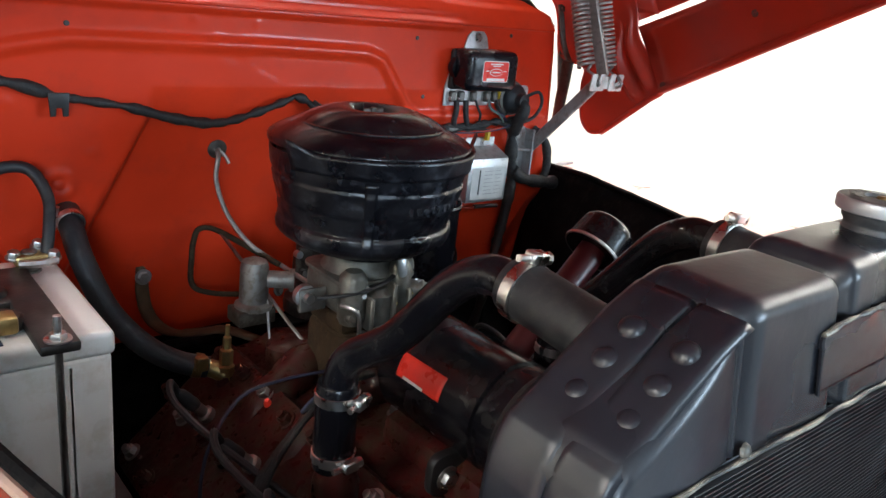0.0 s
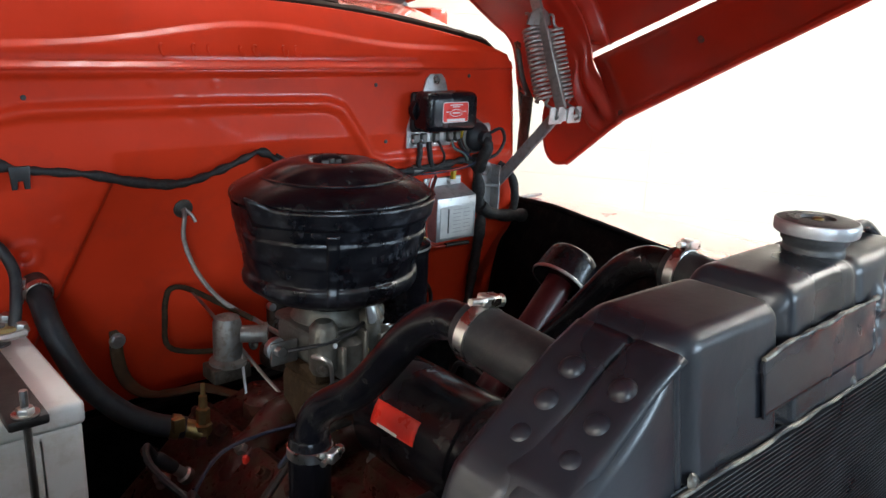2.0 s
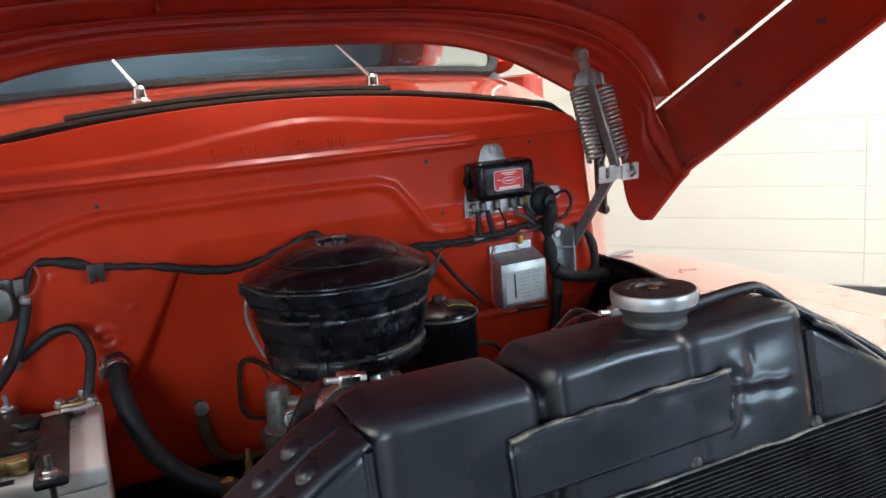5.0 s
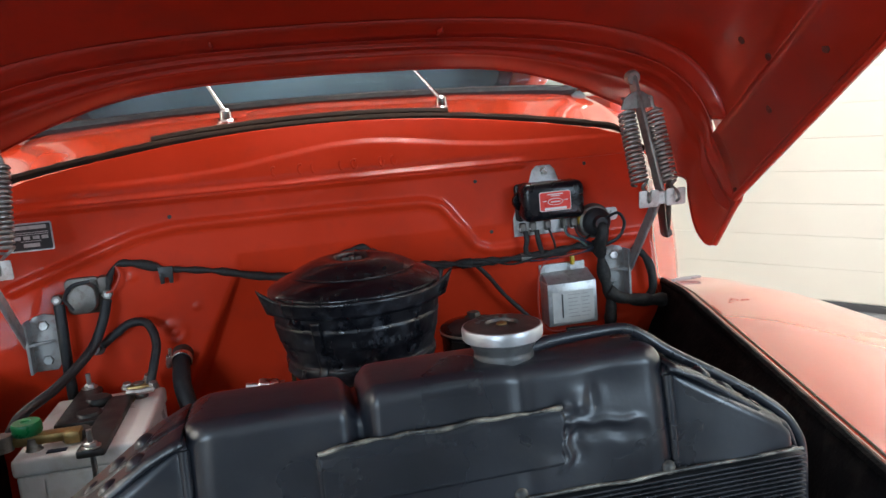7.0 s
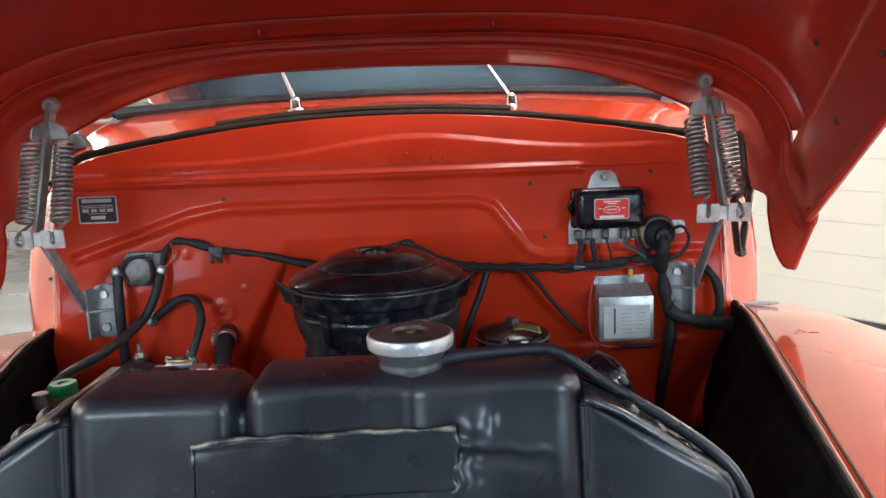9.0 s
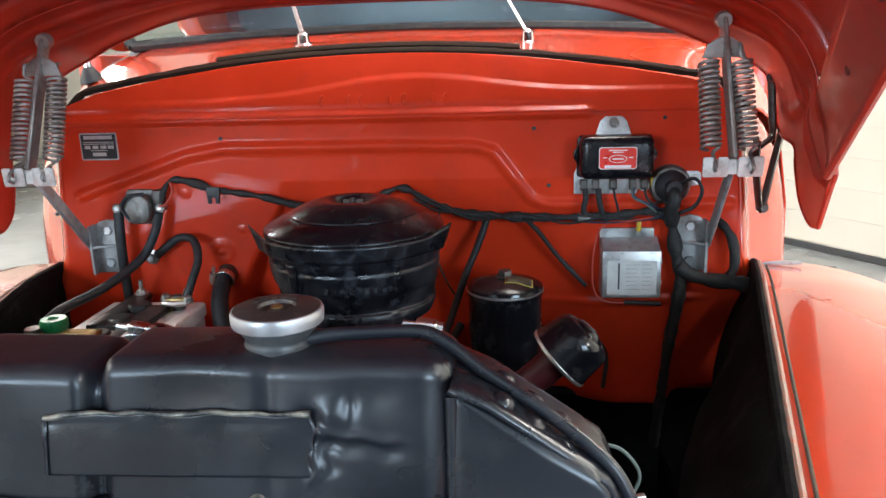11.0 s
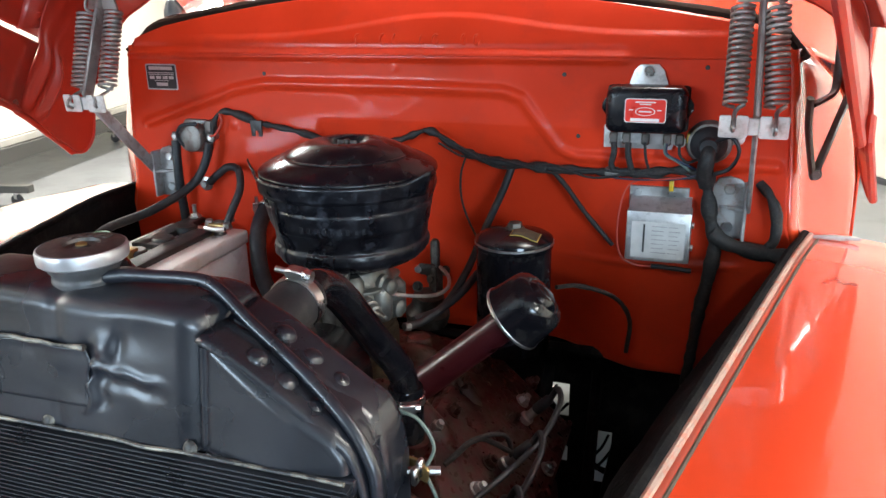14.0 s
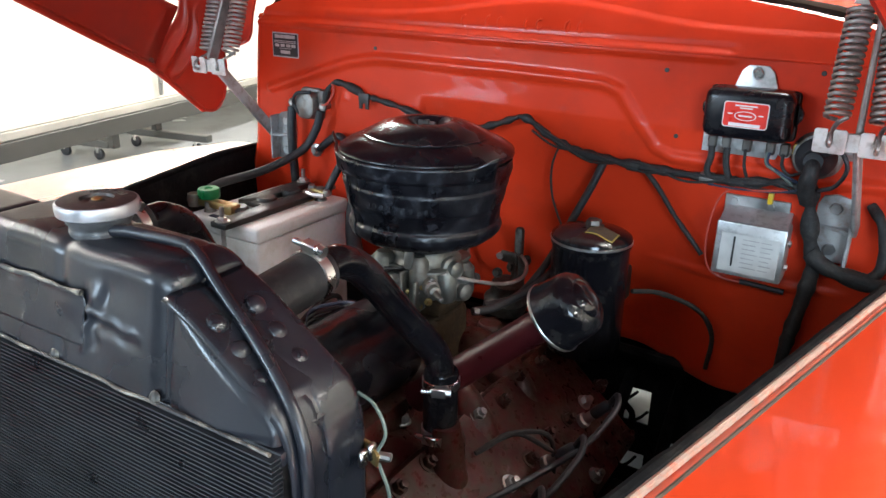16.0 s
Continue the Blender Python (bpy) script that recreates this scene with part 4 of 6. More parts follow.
def side_brackets():
    for sg, ox in ((-1, -0.132), (1, 0.198)):
        path = [(0.006, 1.187), (0.03, 1.1755), (0.1, 1.127)]
        for k in range(1, 7):
            a = radians(35 + 55 * k / 6)
            path.append((0.1 + 0.03 * (math.sin(a) - math.sin(radians(35))) * 0.9, 1.127 - 0.055 * (math.cos(radians(35)) - math.cos(a)) * 1.0))
        path += [(path[-1][0], 1.0), (path[-1][0], 0.55)]
        path = [(ox + sg * a, z) for a, z in path]
        for y0, y1, lift, nm in ((-0.8435, -0.8115, 0.0005, "front_rail"), (-0.8105, -0.772, 0.001, "rear_rail")):
            def strip(u, v):
                k = u * (len(path) - 1)
                i = min(int(k), len(path) - 2)
                f = k - i
                x = path[i][0] + (path[i + 1][0] - path[i][0]) * f
                z = path[i][1] + (path[i + 1][1] - path[i][1]) * f
                lip = 0.003 * max(0, abs(v - 0.5) * 2 - 0.8) / 0.2
                return V((x + sg * (lift * 0.5 - lip * 0.6), y0 + (y1 - y0) * v, z + lift * 0.6 - lip * 0.8))
            rail = part(nm, sheet(strip, (len(path) - 1) * 4, 10), RAD_BLACK, radiator, "riveted black side bracket", 50, 0.003, 1 if sg > 0 else -1)
            yr = -0.829 if nm == "front_rail" else -0.795
            for k in range(3):
                rx, rz = ox + sg * (0.037 + 0.0187 * k), 1.1725 - 0.0146 * k + lift
                n = V((sg * 0.6, 0, 0.8))
                part("rivet", lathe([(0.0085, 0), (0.0082, 0.003), (0.0062, 0.0058), (0.003, 0.007), (0, 0.0073)], (rx, yr, rz - 0.002), n, 20), RAD_BLACK, rail)
        part("side_post", box(ox + sg * 0.103 - 0.006, ox + sg * 0.103 + 0.006, -0.84, -0.776, 0.5, 1.095, 0.004), RAD_BLACK, radiator)


side_brackets()


def core():
    body = part("core", box(-0.24, 0.306, -0.848, -0.786, 0.48, 1.1), BATTERY_DARK, radiator, "dense black radiator core")
    bm = bmesh.new()
    z = 0.6
    while z < 1.109:
        box(-0.24, 0.306, -0.8575, -0.8475, z, z + 0.0011, bm=bm)
        z += 0.0036
    fins = part("fin_pack", bm, FIN, body, "", 0)
    fins["kind"] = "stuff"
    bm = bmesh.new()
    for x in np.arange(-0.235, 0.303, 0.011):
        box(x - 0.001, x + 0.001, -0.8535, -0.8478, 0.6, 1.108, bm=bm)
    tb = part("tube_bank", bm, FIN, body, "", 0)
    tb["kind"] = "stuff"


core()


def overflow_tube():
    line = [(0.104, -0.803, 1.212), (0.125, -0.801, 1.2125), (0.15, -0.799, 1.213), (0.168, -0.799, 1.212), (0.182, -0.801, 1.205), (0.202, -0.805, 1.19), (0.245, -0.815, 1.164),
            (0.278, -0.825, 1.14), (0.2915, -0.829, 1.122), (0.2965, -0.831, 1.105), (0.2975, -0.831, 1.07), (0.2975, -0.831, 1.0), (0.297, -0.831, 0.6)]
    t = part("overflow_tube", tube([V(p) + V((0.0195, -0.006, -0.003)) for p in line], 0.0045, 12, 6), RAD_BLACK, radiator, "thin black overflow pipe")
    part("pipe_clip", box(0.31, 0.33, -0.842, -0.82, 1.0, 1.012, 0.002), STEEL, t)


overflow_tube()


def support_bolt():
    """The plated tab with its wing nut on the radiator's side post."""
    tab = part("support_tab", slab([(-0.012, -0.004), (0.012, -0.006), (0.014, 0.004), (0.006, 0.01), (-0.012, 0.008)], 0.003, (0.3155, -0.772, 1.072), (0.9, -0.3, 0), (0, 0, 1), 0.0008), BRASS, radiator, "yellow plated support tab")
    part("stud", tube([(0.306, -0.78, 1.073), (0.318, -0.776, 1.073), (0.334, -0.771, 1.073)], 0.0032, 8, 1), STEEL, tab)
    for sg in (-1, 1):
        part("nut_wing", box(0.319, 0.3235, -0.7815 + sg * 0.005 - 0.004, -0.7815 + sg * 0.005 + 0.004, 1.07, 1.083, 0.0015, 1), STEEL, tab)
    part("earth_wire", tube([(0.324, -0.776, 1.075), (0.33, -0.772, 1.092), (0.318, -0.768, 1.108), (0.302, -0.766, 1.112)], 0.0014, 6, 6), WIRE_GREEN, tab)
    part("hanging_wire", tube([(0.326, -0.775, 1.068), (0.334, -0.773, 1.04), (0.33, -0.772, 1.0), (0.332, -0.77, 0.9)], 0.0014, 6, 6), WIRE_GREEN, tab)


support_bolt()


def radiator_cap():
    c = (0.0905, -0.8065, 1.213)
    cap = part("cap", lathe([(0.0235, 0.005), (0.0285, 0.0035), (0.0296, 0.0045), (0.03, 0.0075), (0.03, 0.0115), (0.0293, 0.0132), (0.0282, 0.0137)], c, (0, 0, 1), 56), CAP_RIM, radiator, "round satin metal radiator cap")
    part("cap_top", lathe([(0.0283, 0.0134), (0.022, 0.0145), (0.0125, 0.0148), (0.0115, 0.0125), (0.006, 0.012), (0.004, 0.0135), (0, 0.0138)], c, (0, 0, 1), 56), CAP_TOP, cap, "dull worn cap top with a dimple")
    part("rivet", lathe([(0.004, 0.0125), (0.004, 0.0145), (0.002, 0.0155), (0, 0.0156)], c, (0, 0, 1), 12), BRASS, cap)
    for i in range(5):
        a = 1.2 + i * 0.35
        x, y = c[0] + 0.019 * math.cos(a), c[1] + 0.019 * math.sin(a)
        part("lettering_bar", box(x - 0.002, x + 0.002, y - 0.003, y + 0.003, c[2] + 0.0135, c[2] + 0.0152), DARK_STEEL, cap)


radiator_cap()
shift(radiator, -0.0195, 0.006, 0.003)


# ---------------------------------------------------------------- engine
engine = thing("engine", (0.025, -0.3, 0.45), "maroon flathead vee engine with oily dirt", "engine")
EX = 0.025


def engine_block():
    part("block", box(EX - 0.2, EX + 0.2, -0.62, -0.08, 0.42, 0.74, 0.03, 3), ENGINE_RED, engine)

    def valley(u, v):
        x = EX + (u - 0.5) * 0.26
        y = -0.60 + 0.52 * v
        return V((x, y, 0.845 - 0.5 * abs(x - EX) ** 1.5 + 0.008 * noise.noise(V((x * 25, y * 25, 0)))))
    part("intake_manifold", sheet(valley, 24, 40), ENGINE_RED, engine, "", 40, 0.05, -1)
    for sg in (-1, 1):
        ang = sg * radians(42)
        m = Matrix.Translation((EX + sg * 0.19, -0.36, 0.768)) @ Matrix.Rotation(ang, 4, "Y")
        bm = box(-0.105, 0.105, -0.27, 0.27, -0.05, 0.02, 0.012, 2)
        bm.transform(m)
        head = part("cylinder_head", bm, ENGINE_RED, engine, "maroon finned cylinder head with nuts")
        random.seed(11 + sg)
        for i in range(9):
            for j in range(3):
                p = m @ V((-0.085 + 0.085 * j + random.uniform(-0.006, 0.006), -0.24 + 0.06 * i + (0.03 if j == 1 else 0), 0.02))
                n = m.to_3x3() @ V((0, 0, 1))
                bm = bolt(p, n, 0.009, 0.01, 0.012)
                lathe([(0.005, 0.01), (0.005, 0.016), (0, 0.017)], p, n, 8, bm)
                part("head_nut", bm, STEEL if (i + j) % 4 == 0 else ENGINE_RED, head)
        for i in range(4):
            p = m @ V((0.02, -0.2 + 0.125 * i, 0.02))
            n = m.to_3x3() @ V((0, 0, 1))
            plug = part("spark_plug", lathe([(0.011, 0), (0.011, 0.008), (0.0075, 0.01), (0.007, 0.03), (0.004, 0.032), (0.004, 0.04), (0, 0.041)], p, n, 12), STEEL, head)
            part("plug_boot", lathe([(0.008, 0.026), (0.009, 0.03), (0.008, 0.055), (0.004, 0.06), (0, 0.06)], p, n, 12), RUBBER, plug)
            q = p + n * 0.058
            part("plug_lead", tube([q, q + V((sg * 0.012, -0.005, 0.02)), q + V((sg * 0.02, -0.05, 0.012)), q + V((sg * -0.01, -0.16, -0.01)), V((EX + sg * 0.1, -0.63, 0.76))], 0.0045, 8, 6), RUBBER, plug)
        # cast water outlet
        px = -0.147 if sg < 0 else 0.172
        part("water_outlet", lathe([(0.045, 0), (0.045, 0.012), (0.03, 0.02), (0.024, 0.05), (0.0245, 0.075), (0.02, 0.088), (0.018, 0.1), (0, 0.1)], (px, -0.455, 0.785), (0, 0, 1), 24), ENGINE_RED, head)
        part("water_elbow", box(px - 0.045, px + 0.045, -0.51, -0.40, 0.74, 0.785, 0.015, 3), ENGINE_RED, head)
    # pump and pulley behind the radiator
    part("timing_cover", box(EX - 0.12, EX + 0.12, -0.66, -0.61, 0.5, 0.82, 0.02, 2), ENGINE_RED, engine)
    part("fan_pulley", lathe([(0, 0), (0.07, 0), (0.075, 0.005), (0.06, 0.015), (0.075, 0.025), (0.07, 0.03), (0, 0.03)], (EX, -0.69, 0.72), (0, 1, 0), 32), DARK_STEEL, engine)
    # ridged manifold bosses and pipes in the valley
    for bx, by, bz, br, bh in ((-0.06, -0.32, 0.83, 0.025, 0.02), (0.1, -0.33, 0.83, 0.022, 0.025), (-0.04, -0.16, 0.83, 0.03, 0.03), (0.06, -0.14, 0.83, 0.02, 0.03)):
        part("boss", lathe([(br * 1.2, 0), (br, 0.006), (br, bh), (br * 0.85, bh + 0.004), (0, bh + 0.005)], (bx, by, bz), (0, 0, 1), 16), ENGINE_RED, engine)
    for bx, by in ((0.064, -0.184), (0.12, -0.2), (0.14, -0.3), (-0.06, -0.22), (-0.09, -0.3), (0.0, -0.36), (0.085, -0.42)):
        part("manifold_nut", bolt((bx, by, 0.845 - 0.5 * abs(bx - EX) ** 1.5), (0, 0, 1), 0.009, 0.012, 0.012), STEEL, engine)
    for k, (rx, ry) in enumerate(((-0.03, -0.2), (-0.03, -0.3), (0.08, -0.2), (0.08, -0.32))):
        s2 = -1 if rx < EX else 1
        part("manifold_runner", tube([(EX + s2 * 0.01, ry, 0.845), (EX + s2 * 0.06, ry - 0.01, 0.855), (EX + s2 * 0.12, ry - 0.03, 0.83), (EX + s2 * 0.15, ry - 0.04, 0.79)], (0.026, 0.03), 14, 4, rough=0.2), ENGINE_RED, engine)
    random.seed(77)
    for k in range(46):
        gx, gy = EX + random.uniform(-0.24, 0.24), random.uniform(-0.56, -0.1)
        gz = interp(abs(gx - EX), [0, 0.1, 0.12, 0.3], [0.842, 0.825, 0.82, 0.67])
        r = random.uniform(0.006, 0.016)
        bm = bmesh.new()
        bmesh.ops.create_icosphere(bm, subdivisions=2, radius=r, matrix=Matrix.Translation((gx, gy, gz)) @ Matrix.Diagonal((1, 1, 0.55, 1)))
        for v in bm.verts:
            v.co += V((1, 1, 0.6)) * 0.3 * r * noise.noise(v.co * 120)
        part("grime_lump", bm, GRIME, engine)
    for k in range(16):
        gx, gy = EX + random.choice((-1, 1)) * random.uniform(0.09, 0.2), random.uniform(-0.52, -0.12)
        gz = interp(abs(gx - EX), [0, 0.1, 0.12, 0.3], [0.842, 0.825, 0.82, 0.67])
        part("acorn_nut", lathe([(0.012, 0), (0.012, 0.002), (0.009, 0.003), (0.009, 0.012), (0.006, 0.018), (0, 0.02)], (gx, gy, gz), (0.3 * (1 if gx > EX else -1), -0.2, 1), 6), BRASS if k % 2 else STEEL, engine)
    part("bell_housing", lathe([(0, 0), (0.19, 0), (0.19, 0.05), (0.15, 0.1), (0, 0.1)], (EX, -0.08, 0.62), (0, 1, 0), 28), ENGINE_RED, engine)


engine_block()


def generator():
    t = thing("generator", (0.03, -0.48, 0.86), "black generator with a red label on top of the engine", "generator")
    c, ax = V((0.032, -0.36, 0.915)), V((0, -1, 0.02))
    part("body", lathe([(0, 0), (0.045, 0), (0.058, 0.006), (0.0635, 0.016), (0.0635, 0.17), (0.06, 0.172), (0.06, 0.182), (0.0645, 0.184), (0.0645, 0.215), (0.055, 0.22), (0, 0.22)], c, ax, 48), BLACK_GLOSS, t)
    part("end_ring", lathe([(0.05, 0.205), (0.069, 0.207), (0.0715, 0.212), (0.0715, 0.226), (0.069, 0.232), (0.05, 0.236), (0, 0.237)], c, ax, 48), BLACK_SATIN, t)
    for i in range(12):
        a = 2 * math.pi * i / 12
        p = c + V((math.cos(a) * 0.055, -0.24, math.sin(a) * 0.055))
        part("fan_blade", box(p.x - 0.002, p.x + 0.002, p.y - 0.008, p.y + 0.004, p.z - 0.012, p.z + 0.012, 0.0008, 1, None, Matrix.Rotation(-a + 1.57, 4, "Y")), BLACK_SATIN, t)
    part("pulley", lathe([(0, 0.245), (0.05, 0.245), (0.058, 0.25), (0.045, 0.258), (0.058, 0.268), (0.05, 0.272), (0, 0.272)], c, ax, 36), DARK_STEEL, t)

    def lab(u, v):
        a = radians(169 - 25 * u)
        r = 0.0642
        return c + V((math.cos(a) * r, -0.047 - 0.074 * v, math.sin(a) * r + 0.0016 * v))
    lb = part("label", sheet(lab, 10, 10), RED_LABEL, t, "scuffed red maker's label", 60, 0.0006, 1)

    def bar(u, v):
        a = radians(168 - 3 * u)
        return c + V((math.cos(a) * 0.0652, -0.06 - 0.035 * v, math.sin(a) * 0.0652))
    part("lettering_bar", sheet(bar, 3, 4), WHITE_PRINT, lb, "", 60)
    part("bracket_ear", slab(rounded(0.05, 0.05, 0.015), 0.012, (-0.03, -0.5, 0.86), (1, 0, 0), (0, 0, 1), 0.003), BLACK_SATIN, t)
    part("bracket_bolt", bolt((-0.035, -0.514, 0.858), (0, -1, 0), 0.01, 0.008, 0.014), STEEL, t)
    part("cradle", box(-0.03, 0.1, -0.56, -0.38, 0.8, 0.87, 0.02, 2), ENGINE_RED, t)
    for k in (0, 1, 2):
        part("field_wire", tube([(-0.02, -0.36 - k * 0.006, 0.95), (-0.05, -0.36, 0.945 - k * 0.006), (-0.09, -0.38, 0.93 - k * 0.008), (-0.12, -0.36, 0.88)], 0.003, 6, 5), (WIRE_BLUE, TAPE, TAPE)[k], t)
    return t


shift(generator(), -0.0115, 0.003, 0.002)


def clamp(c, axis, r, screw, parent=None):
    """A worm-drive band with its screw housing."""
    c, ax = V(c), V(axis).normalized()
    band = part("hose_clamp", lathe([(r, -0.0055), (r + 0.0013, -0.005), (r + 0.0013, 0.005), (r, 0.0055)], c, ax, 36), CLAMP, parent, "bright worm-drive hose clamp")
    s = V(screw)
    s = (s - ax * s.dot(ax)).normalized()
    side = ax.cross(s).normalized()
    p = c + s * (r + 0.0055)
    bm = box(-0.009, 0.009, -0.006, 0.006, -0.0045, 0.0045, 0.0015, 1)
    m = Matrix((side, ax, s)).transposed().to_4x4()
    bm.transform(Matrix.Translation(p) @ m)
    part("worm_housing", bm, CLAMP, band)
    part("worm_screw", lathe([(0, -0.02), (0.003, -0.02), (0.003, 0.008), (0.0055, 0.008), (0.0055, 0.014), (0, 0.014)], p - s * 0.001, side, 8), CLAMP, band)
    return band


def coolant_hose(x, xe, back, dz, up):
    t = thing("radiator_hose", (x, -0.6, 0.85), "black upper radiator hose with bright clamps", "hose", "upper radiator hoses")
    part("radiator_sleeve", lathe([(0.0225, 0), (0.0232, 0.002), (0.0232, 0.127 + back), (0.0225, 0.13 + back), (0.016, 0.13 + back)], (x, -0.772, 1.116 + dz), (0, 0.99, 0.1), 32), RUBBER, t)
    d = xe - x
    part("bent_pipe", tube([(x, -0.68, 1.127 + dz), (x, -0.635 + back, 1.13 + dz), (x + 0.05 * d, -0.612 + back, 1.127 + dz), (x + 0.2 * d, -0.58 + back, 1.105 + dz), (x + 0.6 * d, -0.52, 1.04), (x + 0.9 * d, -0.472, 0.985 + up),
                            (xe, -0.458, 0.955 + up), (xe, -0.455, 0.91)], 0.0165, 24, 6), BLACK_GLOSS, t)
    part("lower_sleeve", lathe([(0.016, 0), (0.0205, 0.001), (0.021, 0.004), (0.021, 0.092), (0.0195, 0.095), (0.016, 0.095)], (xe, -0.455, 0.856 + up), (0, 0, 1), 32), BLACK_GLOSS, t)
    clamp((x, -0.655 + back, 1.128 + dz), (0, 1, 0.1), 0.0234, (0.15, 0, 1), t)
    clamp((xe, -0.455, 0.936 + up), (0, 0, 1), 0.0212, (0.5, -1, 0), t)
    clamp((xe, -0.455, 0.87 + up), (0, 0, 1), 0.0212, (0.1, -1, 0), t)
    shift(t, -0.0145, 0.004, 0.002)


coolant_hose(-0.098, -0.135, 0.012, -0.002, 0.017)
coolant_hose(0.16, 0.176, 0.0, 0.006, 0.0)


def air_cleaner():
    c = (0.010, -0.25, 0.0)
    t = thing("air_cleaner", (0.010, -0.25, 1.0), "black oil-bath air cleaner with domed lid", "air cleaner")
    profile = [(0.0, 1.028), (0.05, 1.028), (0.075, 1.031), (0.092, 1.037), (0.1015, 1.0435), (0.106, 1.05), (0.1072, 1.057), (0.1066, 1.0625), (0.1042, 1.066), (0.1045, 1.07), (0.107, 1.08),
               (0.1085, 1.088), (0.1105, 1.091), (0.112, 1.098), (0.114, 1.11), (0.1152, 1.117), (0.114, 1.1205), (0.116, 1.126), (0.118, 1.136), (0.1195, 1.147), (0.119, 1.15), (0.115, 1.144)]
    fine = []
    for (r0, h0), (r1, h1) in zip(profile, profile[1:]):
        fine += [(r0 + (r1 - r0) * k / 3, h0 + (h1 - h0) * k / 3) for k in range(3)]
    bm = lathe(fine + [profile[-1]], c, (0, 0, 1), 160)
    for v in bm.verts:  # beaten and dented all round
        out = V((v.co.x - c[0], v.co.y - c[1], 0))
        if out.length > 0.06 and v.co.z < 1.14:
            dent = 0.0026 * noise.noise(v.co * 22) + 0.0016 * noise.noise(v.co * 55) + 0.0006 * noise.noise(v.co * 130)
            v.co += out.normalized() * dent
    bowl = part("bowl", bm, OIL_BLACK, t, "scuffed gloss black oil bowl")

    def lap(u, v):  # overlapping end of the bowl's sheet
        ang = radians(234 + 7 * u)
        h = 1.042 + 0.09 * v
        r = interp(h, [p[1] for p in profile[2:19]], [p[0] for p in profile[2:19]]) + 0.001
        return V((c[0] + r * math.cos(ang), c[1] + r * math.sin(ang), h))
    part("lap_seam", sheet(lap, 4, 24), OIL_BLACK, bowl, "", 50, 0.0016, 1)
    random.seed(31)
    for k in range(9):  # worn raised lettering
        ang = radians(262 + 5.2 * k + random.uniform(-0.6, 0.6))
        p = V((c[0] + 0.1128 * math.cos(ang), c[1] + 0.1128 * math.sin(ang), 1.1))
        bm = box(-0.0028, 0.0028, -0.0009, 0.0009, -0.0045, 0.0045, 0.0006, 1)
        bm.transform(Matrix.Translation(p) @ Matrix.Rotation(ang + math.pi / 2, 4, "Z"))
        part("raised_mark", bm, OIL_BLACK, bowl)
    part("filter_band", lathe([(0.111, 1.115), (0.111, 1.165)], c, (0, 0, 1), 48), BATTERY_DARK, t)

    def collar(u, v):  # sprung collar with flared ends
        a = radians(195 + 150 * u)
        flare = smoothstep(0.9, 1.0, u) + smoothstep(0.09, 0.0, u)
        r = 0.1225 + 0.0035 * v + 0.014 * flare * (0.4 + 0.6 * v)
        z = 1.137 + 0.022 * v + 0.012 * flare * v
        return V((c[0] + r * math.cos(a), c[1] + r * math.sin(a), z))
    part("collar", sheet(collar, 60, 5), OIL_BLACK, t, "loose sprung collar", 50, 0.0016, 0)
    lid_line = curve_points([(0.1214, 1.1605, 0), (0.1195, 1.1632, 0), (0.11, 1.169, 0), (0.098, 1.1745, 0), (0.0868, 1.1784, 0)], 4)
    dome = curve_points([(0.0855, 1.1802, 0), (0.076, 1.186, 0), (0.062, 1.1922, 0), (0.05, 1.1958, 0), (0.041, 1.1972, 0), (0.034, 1.1965, 0),
                         (0.027, 1.1935, 0), (0.021, 1.1885, 0), (0.015, 1.186, 0), (0.008, 1.186, 0)], 4)
    lid = part("lid", lathe([(0.114, 1.1555), (0.1195, 1.1555), (0.1212, 1.157)] + [tuple(p)[:2] for p in lid_line] + [tuple(p)[:2] for p in dome] + [(0, 1.186)], c, (0, 0, 1), 96),
               BLACK_GLOSS, t, "glossy black domed lid with a dimple", 60)
    part("lid_crease", lathe([(0.0862, 1.1778), (0.0874, 1.179), (0.087, 1.1802), (0.085, 1.1806)], c, (0, 0, 1), 80), BLACK_GLOSS, lid)
    part("lid_hem", lathe([(0.119, 1.1545), (0.1212, 1.155), (0.1218, 1.157), (0.1205, 1.159)], c, (0, 0, 1), 80), BLACK_GLOSS, lid)
    part("wing_nut", lathe([(0.0075, 1.186), (0.0075, 1.191), (0.004, 1.192), (0.004, 1.197), (0, 1.198)], c, (0, 0, 1), 10), DARK_STEEL, lid)
    for sg in (-1, 1):
        part("wing", box(c[0] + sg * 0.009 - 0.005, c[0] + sg * 0.009 + 0.005, c[1] - 0.0015, c[1] + 0.0015, 1.1885, 1.196, 0.001, 1), DARK_STEEL, lid)
    part("neck", lathe([(0.052, 1.02), (0.056, 1.022), (0.056, 1.028), (0.06, 1.036)], c, (0, 0, 1), 32), BLACK_GLOSS, t)
    return t


shift(air_cleaner(), -0.003, -0.001, 0.001)


